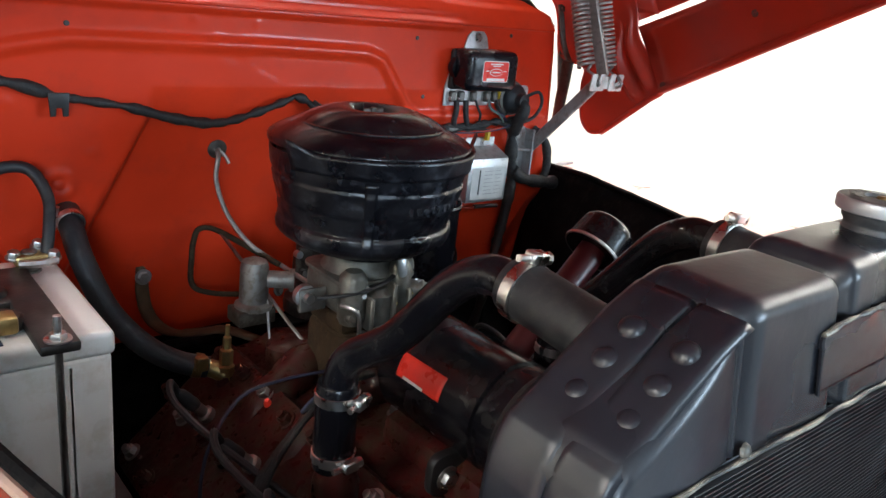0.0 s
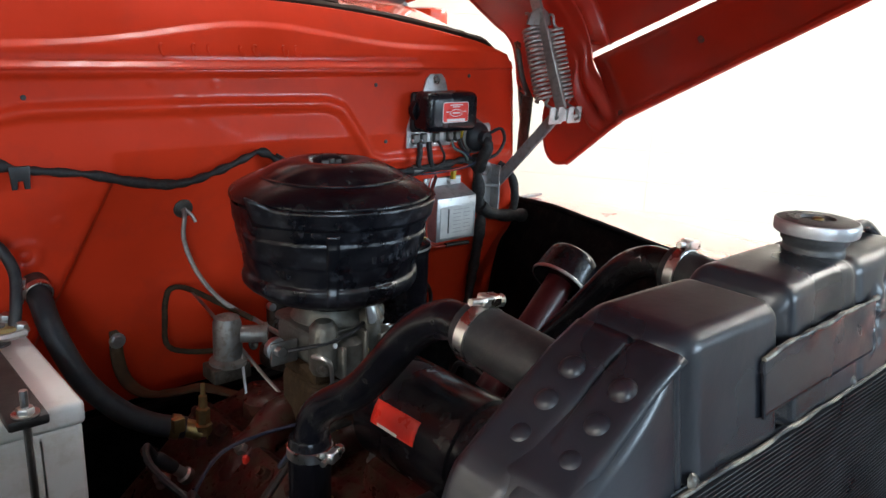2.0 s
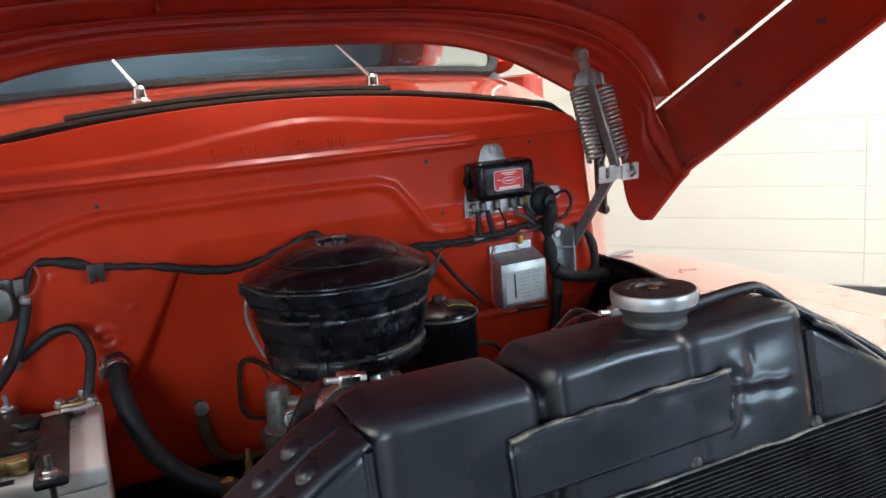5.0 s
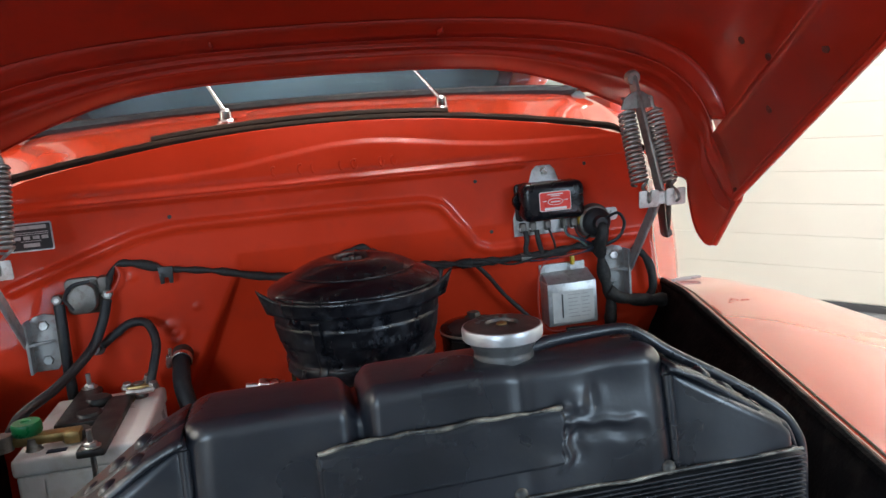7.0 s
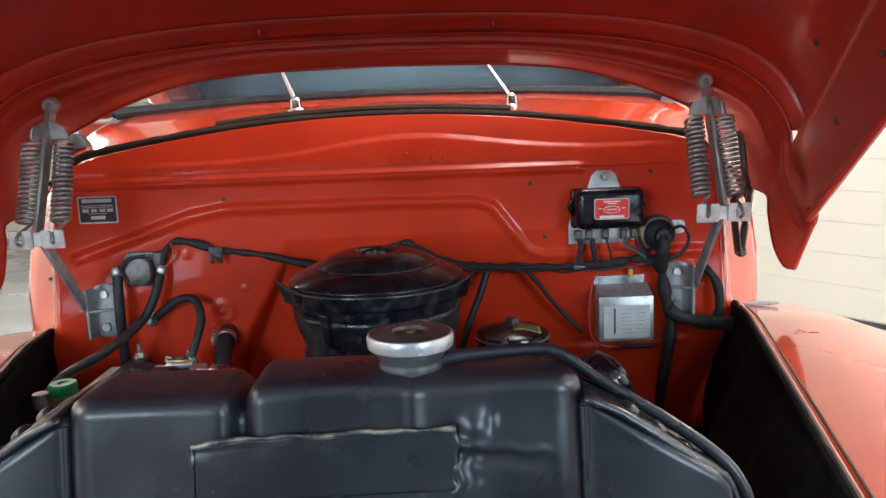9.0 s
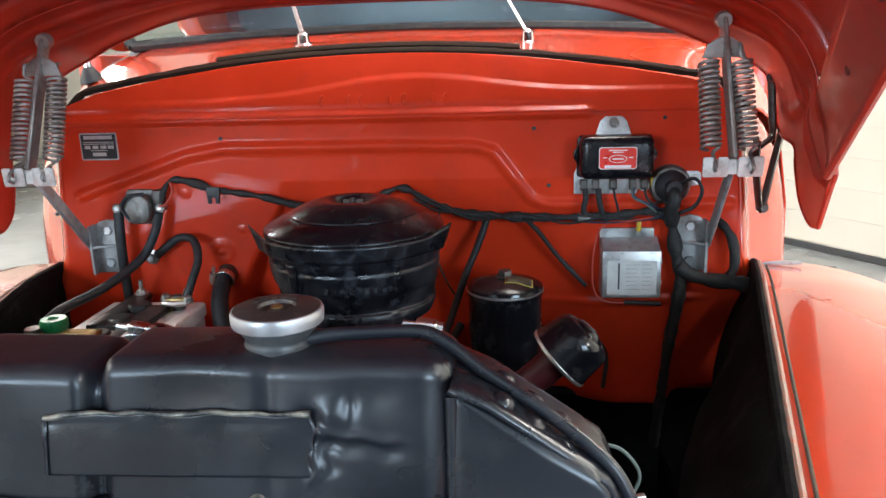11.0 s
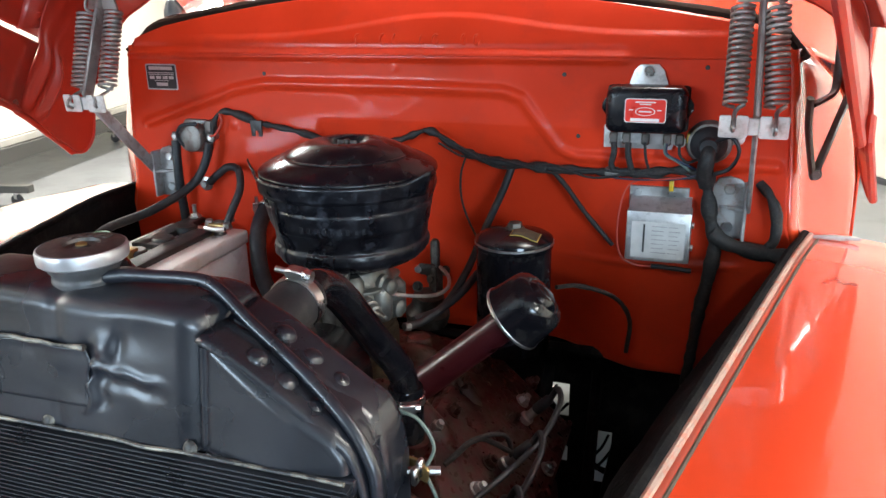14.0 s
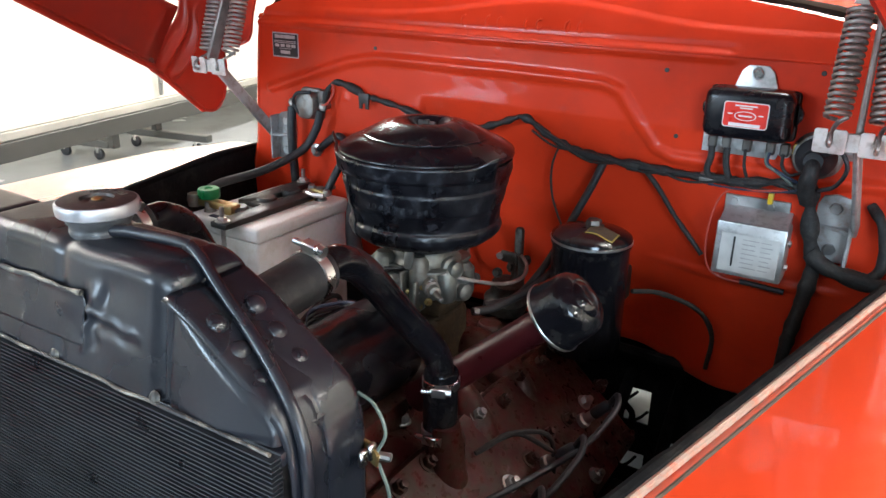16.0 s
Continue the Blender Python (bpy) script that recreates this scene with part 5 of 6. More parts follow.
def carburettor():
    t = thing("carburettor", (0.005, -0.25, 0.85), "dirty grey cast carburettor under the air cleaner", "carburettor")
    c = (0.008, -0.25, 0)
    part("riser", box(-0.04, 0.056, -0.295, -0.2, 0.83, 0.925, 0.014, 3), GRIME, t, "grimy brown manifold riser")
    part("throttle_body", box(-0.042, 0.058, -0.29, -0.21, 0.898, 0.922, 0.006, 2), GRIME, t)
    body = part("bowl_body", box(-0.046, 0.052, -0.296, -0.2, 0.92, 0.97, 0.014, 3), ZINC, t)
    part("gasket_flange", slab(rounded(0.112, 0.108, 0.02), 0.005, (0.005, -0.25, 0.966), (1, 0, 0), (0, 1, 0), 0.0015), ZINC, t)
    for lx, ly, lr, l0, l1 in ((-0.034, -0.296, 0.017, 0.918, 0.985), (-0.002, -0.3, 0.02, 0.915, 0.962), (0.03, -0.302, 0.014, 0.925, 0.992), (0.055, -0.27, 0.016, 0.92, 0.97), (0.055, -0.225, 0.018, 0.915, 0.965)):
        part("casting_lobe", lathe([(0, l0), (lr * 0.8, l0), (lr, l0 + 0.006), (lr, l1 - 0.008), (lr * 0.75, l1 - 0.003), (lr * 0.6, l1), (0, l1 + 0.001)], (lx, ly, 0), (0, 0, 1), 18), ZINC, body)
    part("air_horn", lathe([(0.05, 0.966), (0.052, 0.972), (0.047, 0.978), (0.046, 0.99), (0.05, 0.994), (0.05, 1.014), (0, 1.014)], c, (0, 0, 1), 28), ZINC, t)
    part("flange_plate", slab(rounded(0.096, 0.086, 0.02), 0.006, (0.008, -0.25, 0.892), (1, 0, 0), (0, 1, 0), 0.002), GRIME, t)
    random.seed(21)
    for i in range(14):
        bx, bz = random.uniform(-0.045, 0.055), random.uniform(0.9, 0.98)
        part("cover_screw", bolt((bx, -0.306, bz), (0, -1, 0.3), 0.004, 0.008, 0.0055), (STEEL, BRASS, GREY_STEEL)[i % 3], body)
    for dx, zz in ((-0.02, 0.935), (0.012, 0.95), (0.035, 0.94)):
        part("casting_rib", box(dx - 0.003, dx + 0.003, -0.322, -0.295, 0.912, zz + 0.02, 0.002, 1), ZINC, body)
    part("shaft_lever", slab(rounded(0.014, 0.04, 0.006), 0.004, (0.022, -0.312, 0.995), (1, 0, 0), (0, 0.2, 1), 0.001), STEEL, t)
    for y, z in ((-0.262, 0.968), (-0.235, 0.925)):
        part("side_boss", lathe([(0.017, 0), (0.017, 0.006), (0.013, 0.009), (0.0125, 0.018), (0.008, 0.022), (0, 0.023)], (0.054, y, z), (1, -0.25, 0), 18), ZINC, body)
    part("fuel_inlet", lathe([(0, 0), (0.0115, 0), (0.0115, 0.02), (0.0085, 0.022), (0.0085, 0.034), (0.0045, 0.036), (0.003, 0.062), (0, 0.063)], (0.045, -0.3, 0.952), (0.75, -0.65, 0.05), 10), GREY_STEEL, t)
    part("inlet_nut", bolt((0.03, -0.302, 0.965), (0, -0.3, 1), 0.008, 0.014), STEEL, t)
    part("pump_arm", tube([(-0.075, -0.285, 0.953), (-0.04, -0.31, 0.962), (0.0, -0.312, 0.97), (0.03, -0.3, 0.978)], 0.0036, 8, 4, squash=0.6), RUBBER, t)
    part("brass_stud", lathe([(0, 0), (0.011, 0), (0.011, 0.01), (0.008, 0.012), (0.008, 0.03), (0, 0.031)], (-0.03, -0.31, 0.84), (0, 0, 1), 6), BRASS, t)
    lever = part("throttle_lever", box(-0.085, -0.048, -0.262, -0.255, 0.925, 0.955, 0.003), GREY_STEEL, t)
    part("bell_crank", lathe([(0, 0), (0.014, 0), (0.014, 0.008), (0.007, 0.01), (0.006, 0.02), (0, 0.02)], (-0.075, -0.25, 0.945), (0, -1, 0), 14), STEEL, lever)
    part("bent_rod", tube([(-0.052, -0.3, 0.945), (-0.045, -0.318, 0.945), (-0.038, -0.32, 0.93), (-0.038, -0.32, 0.87), (-0.044, -0.315, 0.855), (-0.055, -0.3, 0.856)], 0.0028, 6, 4), STEEL, lever)
    for ob in t.children:
        if not ob.name.startswith("riser"):
            ob.location.z += 0.028
    return t


carburettor()


def choke_unit():
    t = thing("vacuum_pump_unit", (-0.085, -0.14, 0.87), "cylindrical grey metal linkage housing", "pump unit")
    part("cylinder", lathe([(0, 0), (0.026, 0), (0.026, 0.006), (0.02, 0.01), (0.0195, 0.06), (0.017, 0.068), (0.008, 0.072), (0, 0.073)], (-0.06, -0.1, 0.882), (0, 0, 1), 24), GREY_STEEL, t)
    part("base", box(-0.09, -0.035, -0.12, -0.08, 0.862, 0.884, 0.003), OILY_STEEL, t)
    part("side_pipe", lathe([(0.012, 0), (0.012, 0.03), (0.016, 0.03), (0.016, 0.036), (0, 0.036)], (-0.045, -0.11, 0.925), (0.8, -0.5, 0), 16), GREY_STEEL, t)
    return t


shift(choke_unit(), -0.003, 0.0, 0.013)


def oil_filter():
    t = thing("oil_filter", (0.211, -0.118, 0.84), "tall black oil filter canister with a yellow-edged label", "oil filter")
    c = (0.211, -0.118, 0)
    part("canister", lathe([(0, 0.85), (0.052, 0.85), (0.056, 0.856), (0.056, 1.015), (0.0585, 1.017), (0.0585, 1.021), (0.0565, 1.023)], c, (0, 0, 1), 48), BLACK_GLOSS, t)
    part("bright_rim", lathe([(0.0575, 1.0215), (0.0592, 1.0225), (0.0592, 1.0252), (0.0575, 1.0262)], c, (0, 0, 1), 48), STEEL, t, "thin bright rim")
    lid = part("lid", lathe([(0.0585, 1.026), (0.0575, 1.03), (0.052, 1.0335), (0.03, 1.039), (0.012, 1.042), (0, 1.0425)], c, (0, 0, 1), 48), BLACK_GLOSS, t)
    part("lid_bolt", bolt((c[0], c[1] + 0.004, 1.0415), (0, 0, 1), 0.0115, 0.01, 0.015), DARK_STEEL, lid)

    def lab(u, v):
        x, y = 0.232 + 0.042 * (u - 0.5), -0.132 + 0.03 * (v - 0.5) + 0.003 * math.sin(5 * u)
        r = math.hypot(x - c[0], y - c[1])
        return V((x, y, 0.0009 + interp(r, [0, 0.012, 0.03, 0.052, 0.0575], [1.0425, 1.042, 1.039, 1.0335, 1.03])))
    part("label_border", sheet(lab, 8, 6), GOLD_PRINT, lid, "", 60, 0.0006, 1)

    def lab2(u, v):
        return lab(0.035 + 0.93 * u, 0.045 + 0.91 * v) + V((0, 0, 0.0009))
    part("label", sheet(lab2, 8, 6), BROWN_PAPER, lid, "dark label with a gold border", 60, 0.0004, 1)
    part("mount_bracket", box(0.195, 0.222, -0.064, 0.06, 0.87, 0.93, 0.004), BLACK_SATIN, t)
    for ob in t.children:
        ob.location.z += 0.006
    return t


shift(oil_filter(), -0.003)


def oil_filler():
    t = thing("oil_filler", (0.15, -0.4, 0.85), "maroon oil filler tube with a black breather cap", "oil filler")
    a, b = V((0.10, -0.405, 0.865)), V((0.288, -0.393, 1.032))
    d = (b - a).normalized()
    part("filler_tube", lathe([(0, 0), (0.021, 0), (0.0195, 0.005), (0.0195, (b - a).length), (0, (b - a).length)], a, d, 28), MAROON, t)
    cap = part("breather_cap", lathe([(0.021, -0.019), (0.0395, -0.021), (0.0415, -0.018), (0.0395, -0.008), (0.038, 0.012), (0.0365, 0.02), (0.032, 0.0255), (0.024, 0.0285), (0.0215, 0.0275), (0.0195, 0.0305), (0.012, 0.0335), (0, 0.0345)], b, d, 48), BLACK_GLOSS, t, "glossy black breather cap")
    u, w, _ = frame_of(d)
    for k in range(5):
        part("stamped_mark", box(-0.0012, 0.0012, -0.004, 0.004, -0.0006, 0.0006), GREY_STEEL, cap).matrix_local = Matrix.Translation(b + d * 0.0332 + u * (0.004 * (k - 2)) + w * 0.004) @ d.to_track_quat("Z", "Y").to_matrix().to_4x4()
    part("bright_lip", lathe([(0.0395, -0.0215), (0.0415, -0.021), (0.042, -0.018), (0.041, -0.0165)], b, d, 40), STEEL, t)
    return t


shift(oil_filler(), 0.001, -0.004, 0.011)


# ---------------------------------------------------------------- battery
def battery():
    t = thing("battery", (-0.385, -0.16, 0.76), "milky white battery with black hold-down and stained top", "battery")
    x0, x1, y0, y1 = -0.468, -0.302, -0.272, -0.035
    part("tray", box(x0 - 0.02, x1 + 0.02, y0 - 0.03, y1 + 0.02, 0.752, 0.766, 0.004), BLACK_SATIN, t)
    part("case", box(x0 + 0.003, x1 - 0.003, y0 + 0.003, y1 - 0.003, 0.766, 0.958, 0.006, 3), BATTERY_WHITE, t)
    part("lid", box(x0, x1, y0, y1, 0.956, 0.982, 0.006, 3), BATTERY_WHITE, t, "cream battery lid")
    for k in (-0.43, -0.345):
        part("case_groove", box(k - 0.002, k + 0.002, y0 + 0.003, y0 + 0.008, 0.77, 0.95, 0.001, 1), BATTERY_WHITE, t)
    hold = part("hold_down", box(-0.378, -0.342, -0.302, -0.085, 0.982, 0.993, 0.003), BATTERY_DARK, t, "black plastic hold-down strap")
    part("rear_strap", box(-0.435, -0.402, -0.185, -0.02, 0.982, 0.993, 0.003), BATTERY_DARK, hold)
    part("cross_strap", box(-0.41, -0.37, -0.185, -0.16, 0.9825, 0.9925, 0.003), BATTERY_DARK, hold)
    for bx, by in ((-0.36, -0.291), (-0.42, -0.026)):
        rod = part("hold_rod", tube([(bx, by, 0.76), (bx, by, 0.9), (bx, by, 1.017)], 0.0038, 8, 1), STEEL, hold)
        part("rod_nut", bolt((bx, by, 0.993), (0, 0, 1), 0.0085, 0.007, 0.0125), STEEL, rod)
    for cy in (-0.225, -0.155, -0.09):
        part("filler_cap", lathe([(0.0, 0.984), (0.019, 0.984), (0.02, 0.986), (0.019, 0.994), (0.016, 0.997), (0, 0.998)], (-0.393, cy, 0), (0, 0, 1), 24), BATTERY_DARK, t)
    post = part("positive_post", lathe([(0.013, 0.98), (0.012, 0.984), (0.0095, 0.985), (0.0085, 1.006), (0, 1.006)], (-0.335, -0.075, 0), (0, 0, 1), 20), GREY_STEEL, t)
    part("terminal_clamp", box(-0.352, -0.316, -0.088, -0.062, 0.99, 1.004, 0.004), BRASS, post, "corroded brass terminal clamp")
    part("clamp_bolt", tube([(-0.35, -0.095, 0.998), (-0.33, -0.1, 0.998), (-0.31, -0.095, 0.998)], 0.0045, 6, 1), STEEL, post)
    for nx, ny, nh in ((-0.352, -0.078, 1.0), (-0.322, -0.06, 1.004), (-0.312, -0.084, 0.998)):
        part("clamp_nut", bolt((nx, ny, nh), (0.1, -0.2, 1), 0.007, 0.009, 0.009), STEEL, post)
    part("crust", lathe([(0.02, 0), (0.017, 0.004), (0.01, 0.006), (0, 0.006)], (-0.36, -0.09, 0.983), (0, 0, 1), 12, None, 0.006), BRASS, post)
    neg = part("negative_post", lathe([(0.013, 0.98), (0.0095, 0.985), (0.0085, 1.0), (0, 1.0)], (-0.445, -0.24, 0), (0, 0, 1), 20), GREY_STEEL, t)
    part("brass_lug", box(-0.47, -0.395, -0.247, -0.226, 0.989, 1.004, 0.005), BRASS, neg, "brass isolator lug")
    part("lug_clamp", box(-0.405, -0.383, -0.25, -0.225, 0.985, 1.003, 0.004), BRASS, neg)
    part("isolator_knob", lathe([(0.0, 1.004), (0.018, 1.004), (0.0195, 1.007), (0.0195, 1.018), (0.018, 1.021), (0.008, 1.021), (0.006, 1.0185), (0, 1.0185)], (-0.452, -0.234, 0), (0, 0, 1), 14), GREEN, neg, "green plastic isolator knob")
    part("lead_lug", lathe([(0, -0.012), (0.012, -0.011), (0.014, 0), (0.012, 0.011), (0, 0.012)], (-0.482, -0.24, 0.997), (0, 0, 1), 14), GREY_STEEL, neg)
    part("blue_mark", box(-0.425, -0.4, -0.262, -0.252, 0.9815, 0.9835), WIRE_BLUE, t)
    return t


shift(battery(), 0.0, -0.006, 0.001)


def cable(name, pts, r, mat, label, category="cable", ends=True, n=6, rough=0.0):
    t = tagged(part(name, tube(pts, r, 10, n, rough=rough), mat), label, category)
    return t


cable("battery_cable", [(-0.478, -0.24, 1.0), (-0.47, -0.2, 1.018), (-0.44, -0.12, 1.03), (-0.405, -0.05, 1.06), (-0.385, -0.03, 1.1), (-0.374, -0.028, 1.135)], 0.0078, RUBBER, "thick black battery cable up to the starter relay")
cable("earth_cable", [(-0.318, -0.085, 1.0), (-0.31, -0.07, 1.03), (-0.305, -0.05, 1.06), (-0.318, -0.03, 1.088), (-0.345, -0.02, 1.09), (-0.37, -0.016, 1.075), (-0.395, -0.01, 1.057)], 0.007, RUBBER, "black earth cable arching to the bulkhead")
tagged(part("cable_lug", lathe([(0, 0), (0.013, 0), (0.013, 0.005), (0.007, 0.007), (0.006, 0.012), (0, 0.012)], (-0.405, -0.004, 1.053), (0, -1, 0), 14), STEEL), "bright bolted cable lug on the bulkhead", "lug")
cable("starter_cable", [(-0.447, -0.025, 1.135), (-0.446, -0.03, 1.1), (-0.448, -0.028, 1.05), (-0.45, -0.02, 0.97), (-0.45, -0.015, 0.85)], 0.0085, RUBBER, "black starter cable hanging down the bulkhead")


def starter_relay():
    t = thing("starter_relay", (-0.41, 0, 1.14), "weathered metal starter relay on the bulkhead", "relay")
    part("base_plate", slab(rounded(0.056, 0.06, 0.01), 0.012, (-0.412, 0.003, 1.142), (1, 0, 0), (0, 0, 1), 0.003), GREY_STEEL, t)
    part("can", slab(rounded(0.046, 0.05, 0.018), 0.024, (-0.412, -0.008, 1.141), (1, 0, 0), (0, 0, 1), 0.005), GREY_STEEL, t)
    part("side_bracket", box(-0.386, -0.37, -0.022, 0.0, 1.145, 1.172, 0.003), DARK_STEEL, t)
    for dx in (-0.038, 0.038):
        st = part("terminal_stud", lathe([(0, 0), (0.007, 0), (0.007, 0.012), (0.004, 0.013), (0.004, 0.02), (0, 0.02)], (-0.412 + dx, -0.005, 1.142), (0, -1, 0), 8), STEEL, t)
        part("terminal_nut", bolt((-0.412 + dx, -0.018, 1.142), (0, -1, 0), 0.009, 0.006), GREY_STEEL, st)
    part("jumper_wire", tube([(-0.425, -0.03, 1.125), (-0.435, -0.035, 1.145), (-0.42, -0.04, 1.165), (-0.395, -0.03, 1.168)], 0.003, 6, 5), RUBBER, t)
    part("red_wire", tube([(-0.374, -0.024, 1.145), (-0.362, -0.022, 1.15), (-0.352, -0.016, 1.17), (-0.356, -0.014, 1.185)], 0.002, 6, 5), WIRE_RED, t)


starter_relay()


# ---------------------------------------------------------------- things on the bulkhead
def regulator():
    t = thing("voltage_regulator", (0.385, 0, 1.21), "black voltage regulator with a red and white label", "regulator")
    plate = [(-0.06, -0.042), (0.04, -0.042), (0.05, -0.01), (0.03, 0.05), (0.022, 0.074), (0.014, 0.082), (-0.012, 0.082), (-0.02, 0.074), (-0.028, 0.05), (-0.05, 0.02), (-0.06, -0.01)]
    pl = part("mounting_plate", slab(plate, 0.003, (0.379, -0.004, 1.197), (1, 0, 0), (0, 0, 1), 0.001), ALLOY, t, "dull plated mounting plate")
    part("plate_screw", bolt((0.381, -0.006, 1.269), (0, -1, 0), 0.0065, 0.004, 0.009), STEEL, pl)
    cov = part("cover", box(0.325, 0.438, -0.058, -0.008, 1.185, 1.252, 0.013, 4), BLACK_GLOSS, t, "gloss black pressed cover")
    for sg in (-1, 1):
        part("cover_ear", slab([(0, -0.016), (sg * 0.0075, -0.004), (sg * 0.0075, 0.004), (0, 0.016)], 0.012, (0.3815 + sg * 0.0575, -0.012, 1.22), (1, 0, 0), (0, 0, 1), 0.001), BLACK_GLOSS, cov)
    part("cover_lip", box(0.3225, 0.4405, -0.016, -0.006, 1.183, 1.25, 0.006, 2), BATTERY_DARK, cov)
    part("label_border", slab(rounded(0.0575, 0.034, 0.004), 0.0008, (0.3815, -0.0582, 1.2195), (1, 0, 0), (0, 0, 1)), WHITE_PRINT, cov)
    part("label", slab(rounded(0.055, 0.0315, 0.0035), 0.0008, (0.3815, -0.0588, 1.2195), (1, 0, 0), (0, 0, 1)), RED_LABEL, cov, "red label with pale bars and an oval")
    ring = [(0.014 * math.cos(a), 0.0062 * math.sin(a)) for a in np.linspace(0, 2 * math.pi, 24, endpoint=False)]
    part("badge_oval", slab(ring, 0.0005, (0.3815, -0.0595, 1.2185), (1, 0, 0), (0, 0, 1)), WHITE_PRINT, cov)
    ring = [(a * 0.9, b * 0.84) for a, b in ring]
    part("badge_field", slab(ring, 0.0005, (0.3815, -0.05995, 1.2185), (1, 0, 0), (0, 0, 1)), RED_LABEL, cov)
    for bx, bz, bw, bh in ((0, -0.0128, 0.04, 0.0042), (0, 0.0122, 0.028, 0.0018), (0, 0.0092, 0.016, 0.0016), (0.0195, 0.001, 0.006, 0.0014), (-0.0195, 0.001, 0.006, 0.0014), (0, -0.001, 0.017, 0.002)):
        part("lettering_bar", box(0.3815 + bx - bw / 2, 0.3815 + bx + bw / 2, -0.0606, -0.0594, 1.2195 + bz - bh / 2, 1.2195 + bz + bh / 2), WHITE_PRINT, cov)
    for tx in (0.332, 0.352, 0.381, 0.412, 0.43):
        tm = part("terminal", bolt((tx, -0.007, 1.168), (0, -1, 0), 0.006, 0.008, 0.009), STEEL, t)
    for tx in (0.334, 0.353, 0.381, 0.412, 0.43):
        part("terminal_tab", box(tx - 0.006, tx + 0.006, -0.016, -0.006, 1.162, 1.18, 0.002, 1), DARK_STEEL, t)
    for tx, ex, ez in ((0.336, 0.338, 1.122), (0.357, 0.366, 1.118)):
        part("lead", tube([(tx, -0.02, 1.166), (tx + 0.001, -0.022, 1.15), (ex - 0.004, -0.022, 1.132), (ex + 0.004, -0.02, ez), (ex + 0.03, -0.018, ez + 0.002)], 0.0048, 8, 5), TAPE, t)
    for tx, ex, ez, mt in ((0.381, 0.39, 1.125, TAPE), (0.41, 0.452, 1.125, WIRE_GREEN), (0.412, 0.458, 1.13, WIRE_BLUE), (0.43, 0.456, 1.145, TAPE)):
        part("lead", tube([(tx, -0.018, 1.166), (tx + 0.002, -0.026, 1.152), ((tx + ex) / 2, -0.03, 1.142), (ex, -0.022, ez)], 0.0022, 6, 5), mt, t)
    part("yellow_terminal", box(0.44, 0.452, -0.014, -0.004, 1.166, 1.182, 0.002), YELLOW, t)


regulator()


def round_connector():
    t = thing("bulkhead_connector", (0.47, 0, 1.168), "round black rubber bulkhead connector with metal flange", "connector")
    fl = part("flange", lathe([(0, 0), (0.033, 0), (0.033, 0.004), (0.03, 0.007), (0.03, 0.014), (0.027, 0.016), (0, 0.016)], (0.471, -0.002, 1.168), (0, -1, 0), 28), GREY_STEEL, t)
    part("ear", slab(rounded(0.03, 0.024, 0.008), 0.003, (0.505, -0.002, 1.178), (1, 0, 0), (0, 0, 1), 0.001), STEEL, fl)
    part("ear_bolt", bolt((0.51, -0.004, 1.179), (0, -1, 0), 0.0065, 0.005), STEEL, fl)
    part("rubber_body", lathe([(0.026, 0.015), (0.026, 0.022), (0.022, 0.028), (0.014, 0.034), (0.012, 0.045), (0, 0.045)], (0.471, -0.002, 1.168), (0, -1, 0), 28), RUBBER, t)
    part("loom", tube([(0.471, -0.035, 1.168), (0.471, -0.05, 1.155), (0.468, -0.04, 1.13), (0.472, -0.03, 1.11)], 0.011, 10, 5, rough=0.2), TAPE, t)
    part("loop_wire", tube([(0.478, -0.04, 1.175), (0.5, -0.05, 1.185), (0.512, -0.05, 1.165), (0.502, -0.045, 1.14), (0.482, -0.035, 1.128)], 0.003, 6, 6), RUBBER, t)


round_connector()


def converter_box():
    t = thing("relay_box", (0.41, 0, 1.03), "silver metal box with a printed paper label", "relay box")
    part("case", box(0.363, 0.457, -0.042, 0.0, 0.989, 1.068, 0.003, 2), ALLOY, t)
    part("sloping_lid", slab([(-0.042, 1.068), (-0.004, 1.084), (-0.004, 1.064), (-0.04, 1.064)], 0.09, (0.365, 0, 0), (0, 1, 0), (0, 0, 1), 0.001), ALLOY, t)
    tab = part("mounting_tab", box(0.362, 0.45, -0.006, -0.002, 1.066, 1.098, 0.001, 1), STEEL, t)
    for sx in (0.375, 0.424):
        part("tab_screw", bolt((sx, -0.006, 1.089), (0, -1, 0), 0.0055, 0.004, 0.008), STEEL, tab)
    part("yellow_terminal", box(0.42, 0.427, -0.018, -0.009, 1.094, 1.11, 0.0015), YELLOW, tab)
    lab = part("paper_label", box(0.371, 0.45, -0.0428, -0.0418, 0.995, 1.052, 0.0003, 1), material("grey_paper_label", (0.5, 0.5, 0.48), 0.6, vary=0.12, scale=50, bump=0.05), t, "pale grey printed label")
    part("lettering_bar", box(0.3885, 0.3912, -0.0434, -0.0426, 1.004, 1.048), DARK_PRINT, lab)
    faint = material("faint_print", (0.33, 0.33, 0.32), 0.6, vary=0.2, scale=90)
    for i in range(7):
        z = 1.046 - i * 0.0068
        part("lettering_bar", box(0.401, 0.401 + (0.018 if i % 3 else 0.022), -0.0434, -0.0426, z - 0.0012, z), faint, lab)
        part("lettering_bar", box(0.426, 0.426 + (0.016 if i % 2 else 0.013), -0.0434, -0.0426, z - 0.0012, z), faint, lab)
    for sz in (1.01, 1.045):
        part("side_screw", bolt((0.457, -0.022, sz), (1, 0, 0), 0.005, 0.004), STEEL, t)


converter_box()


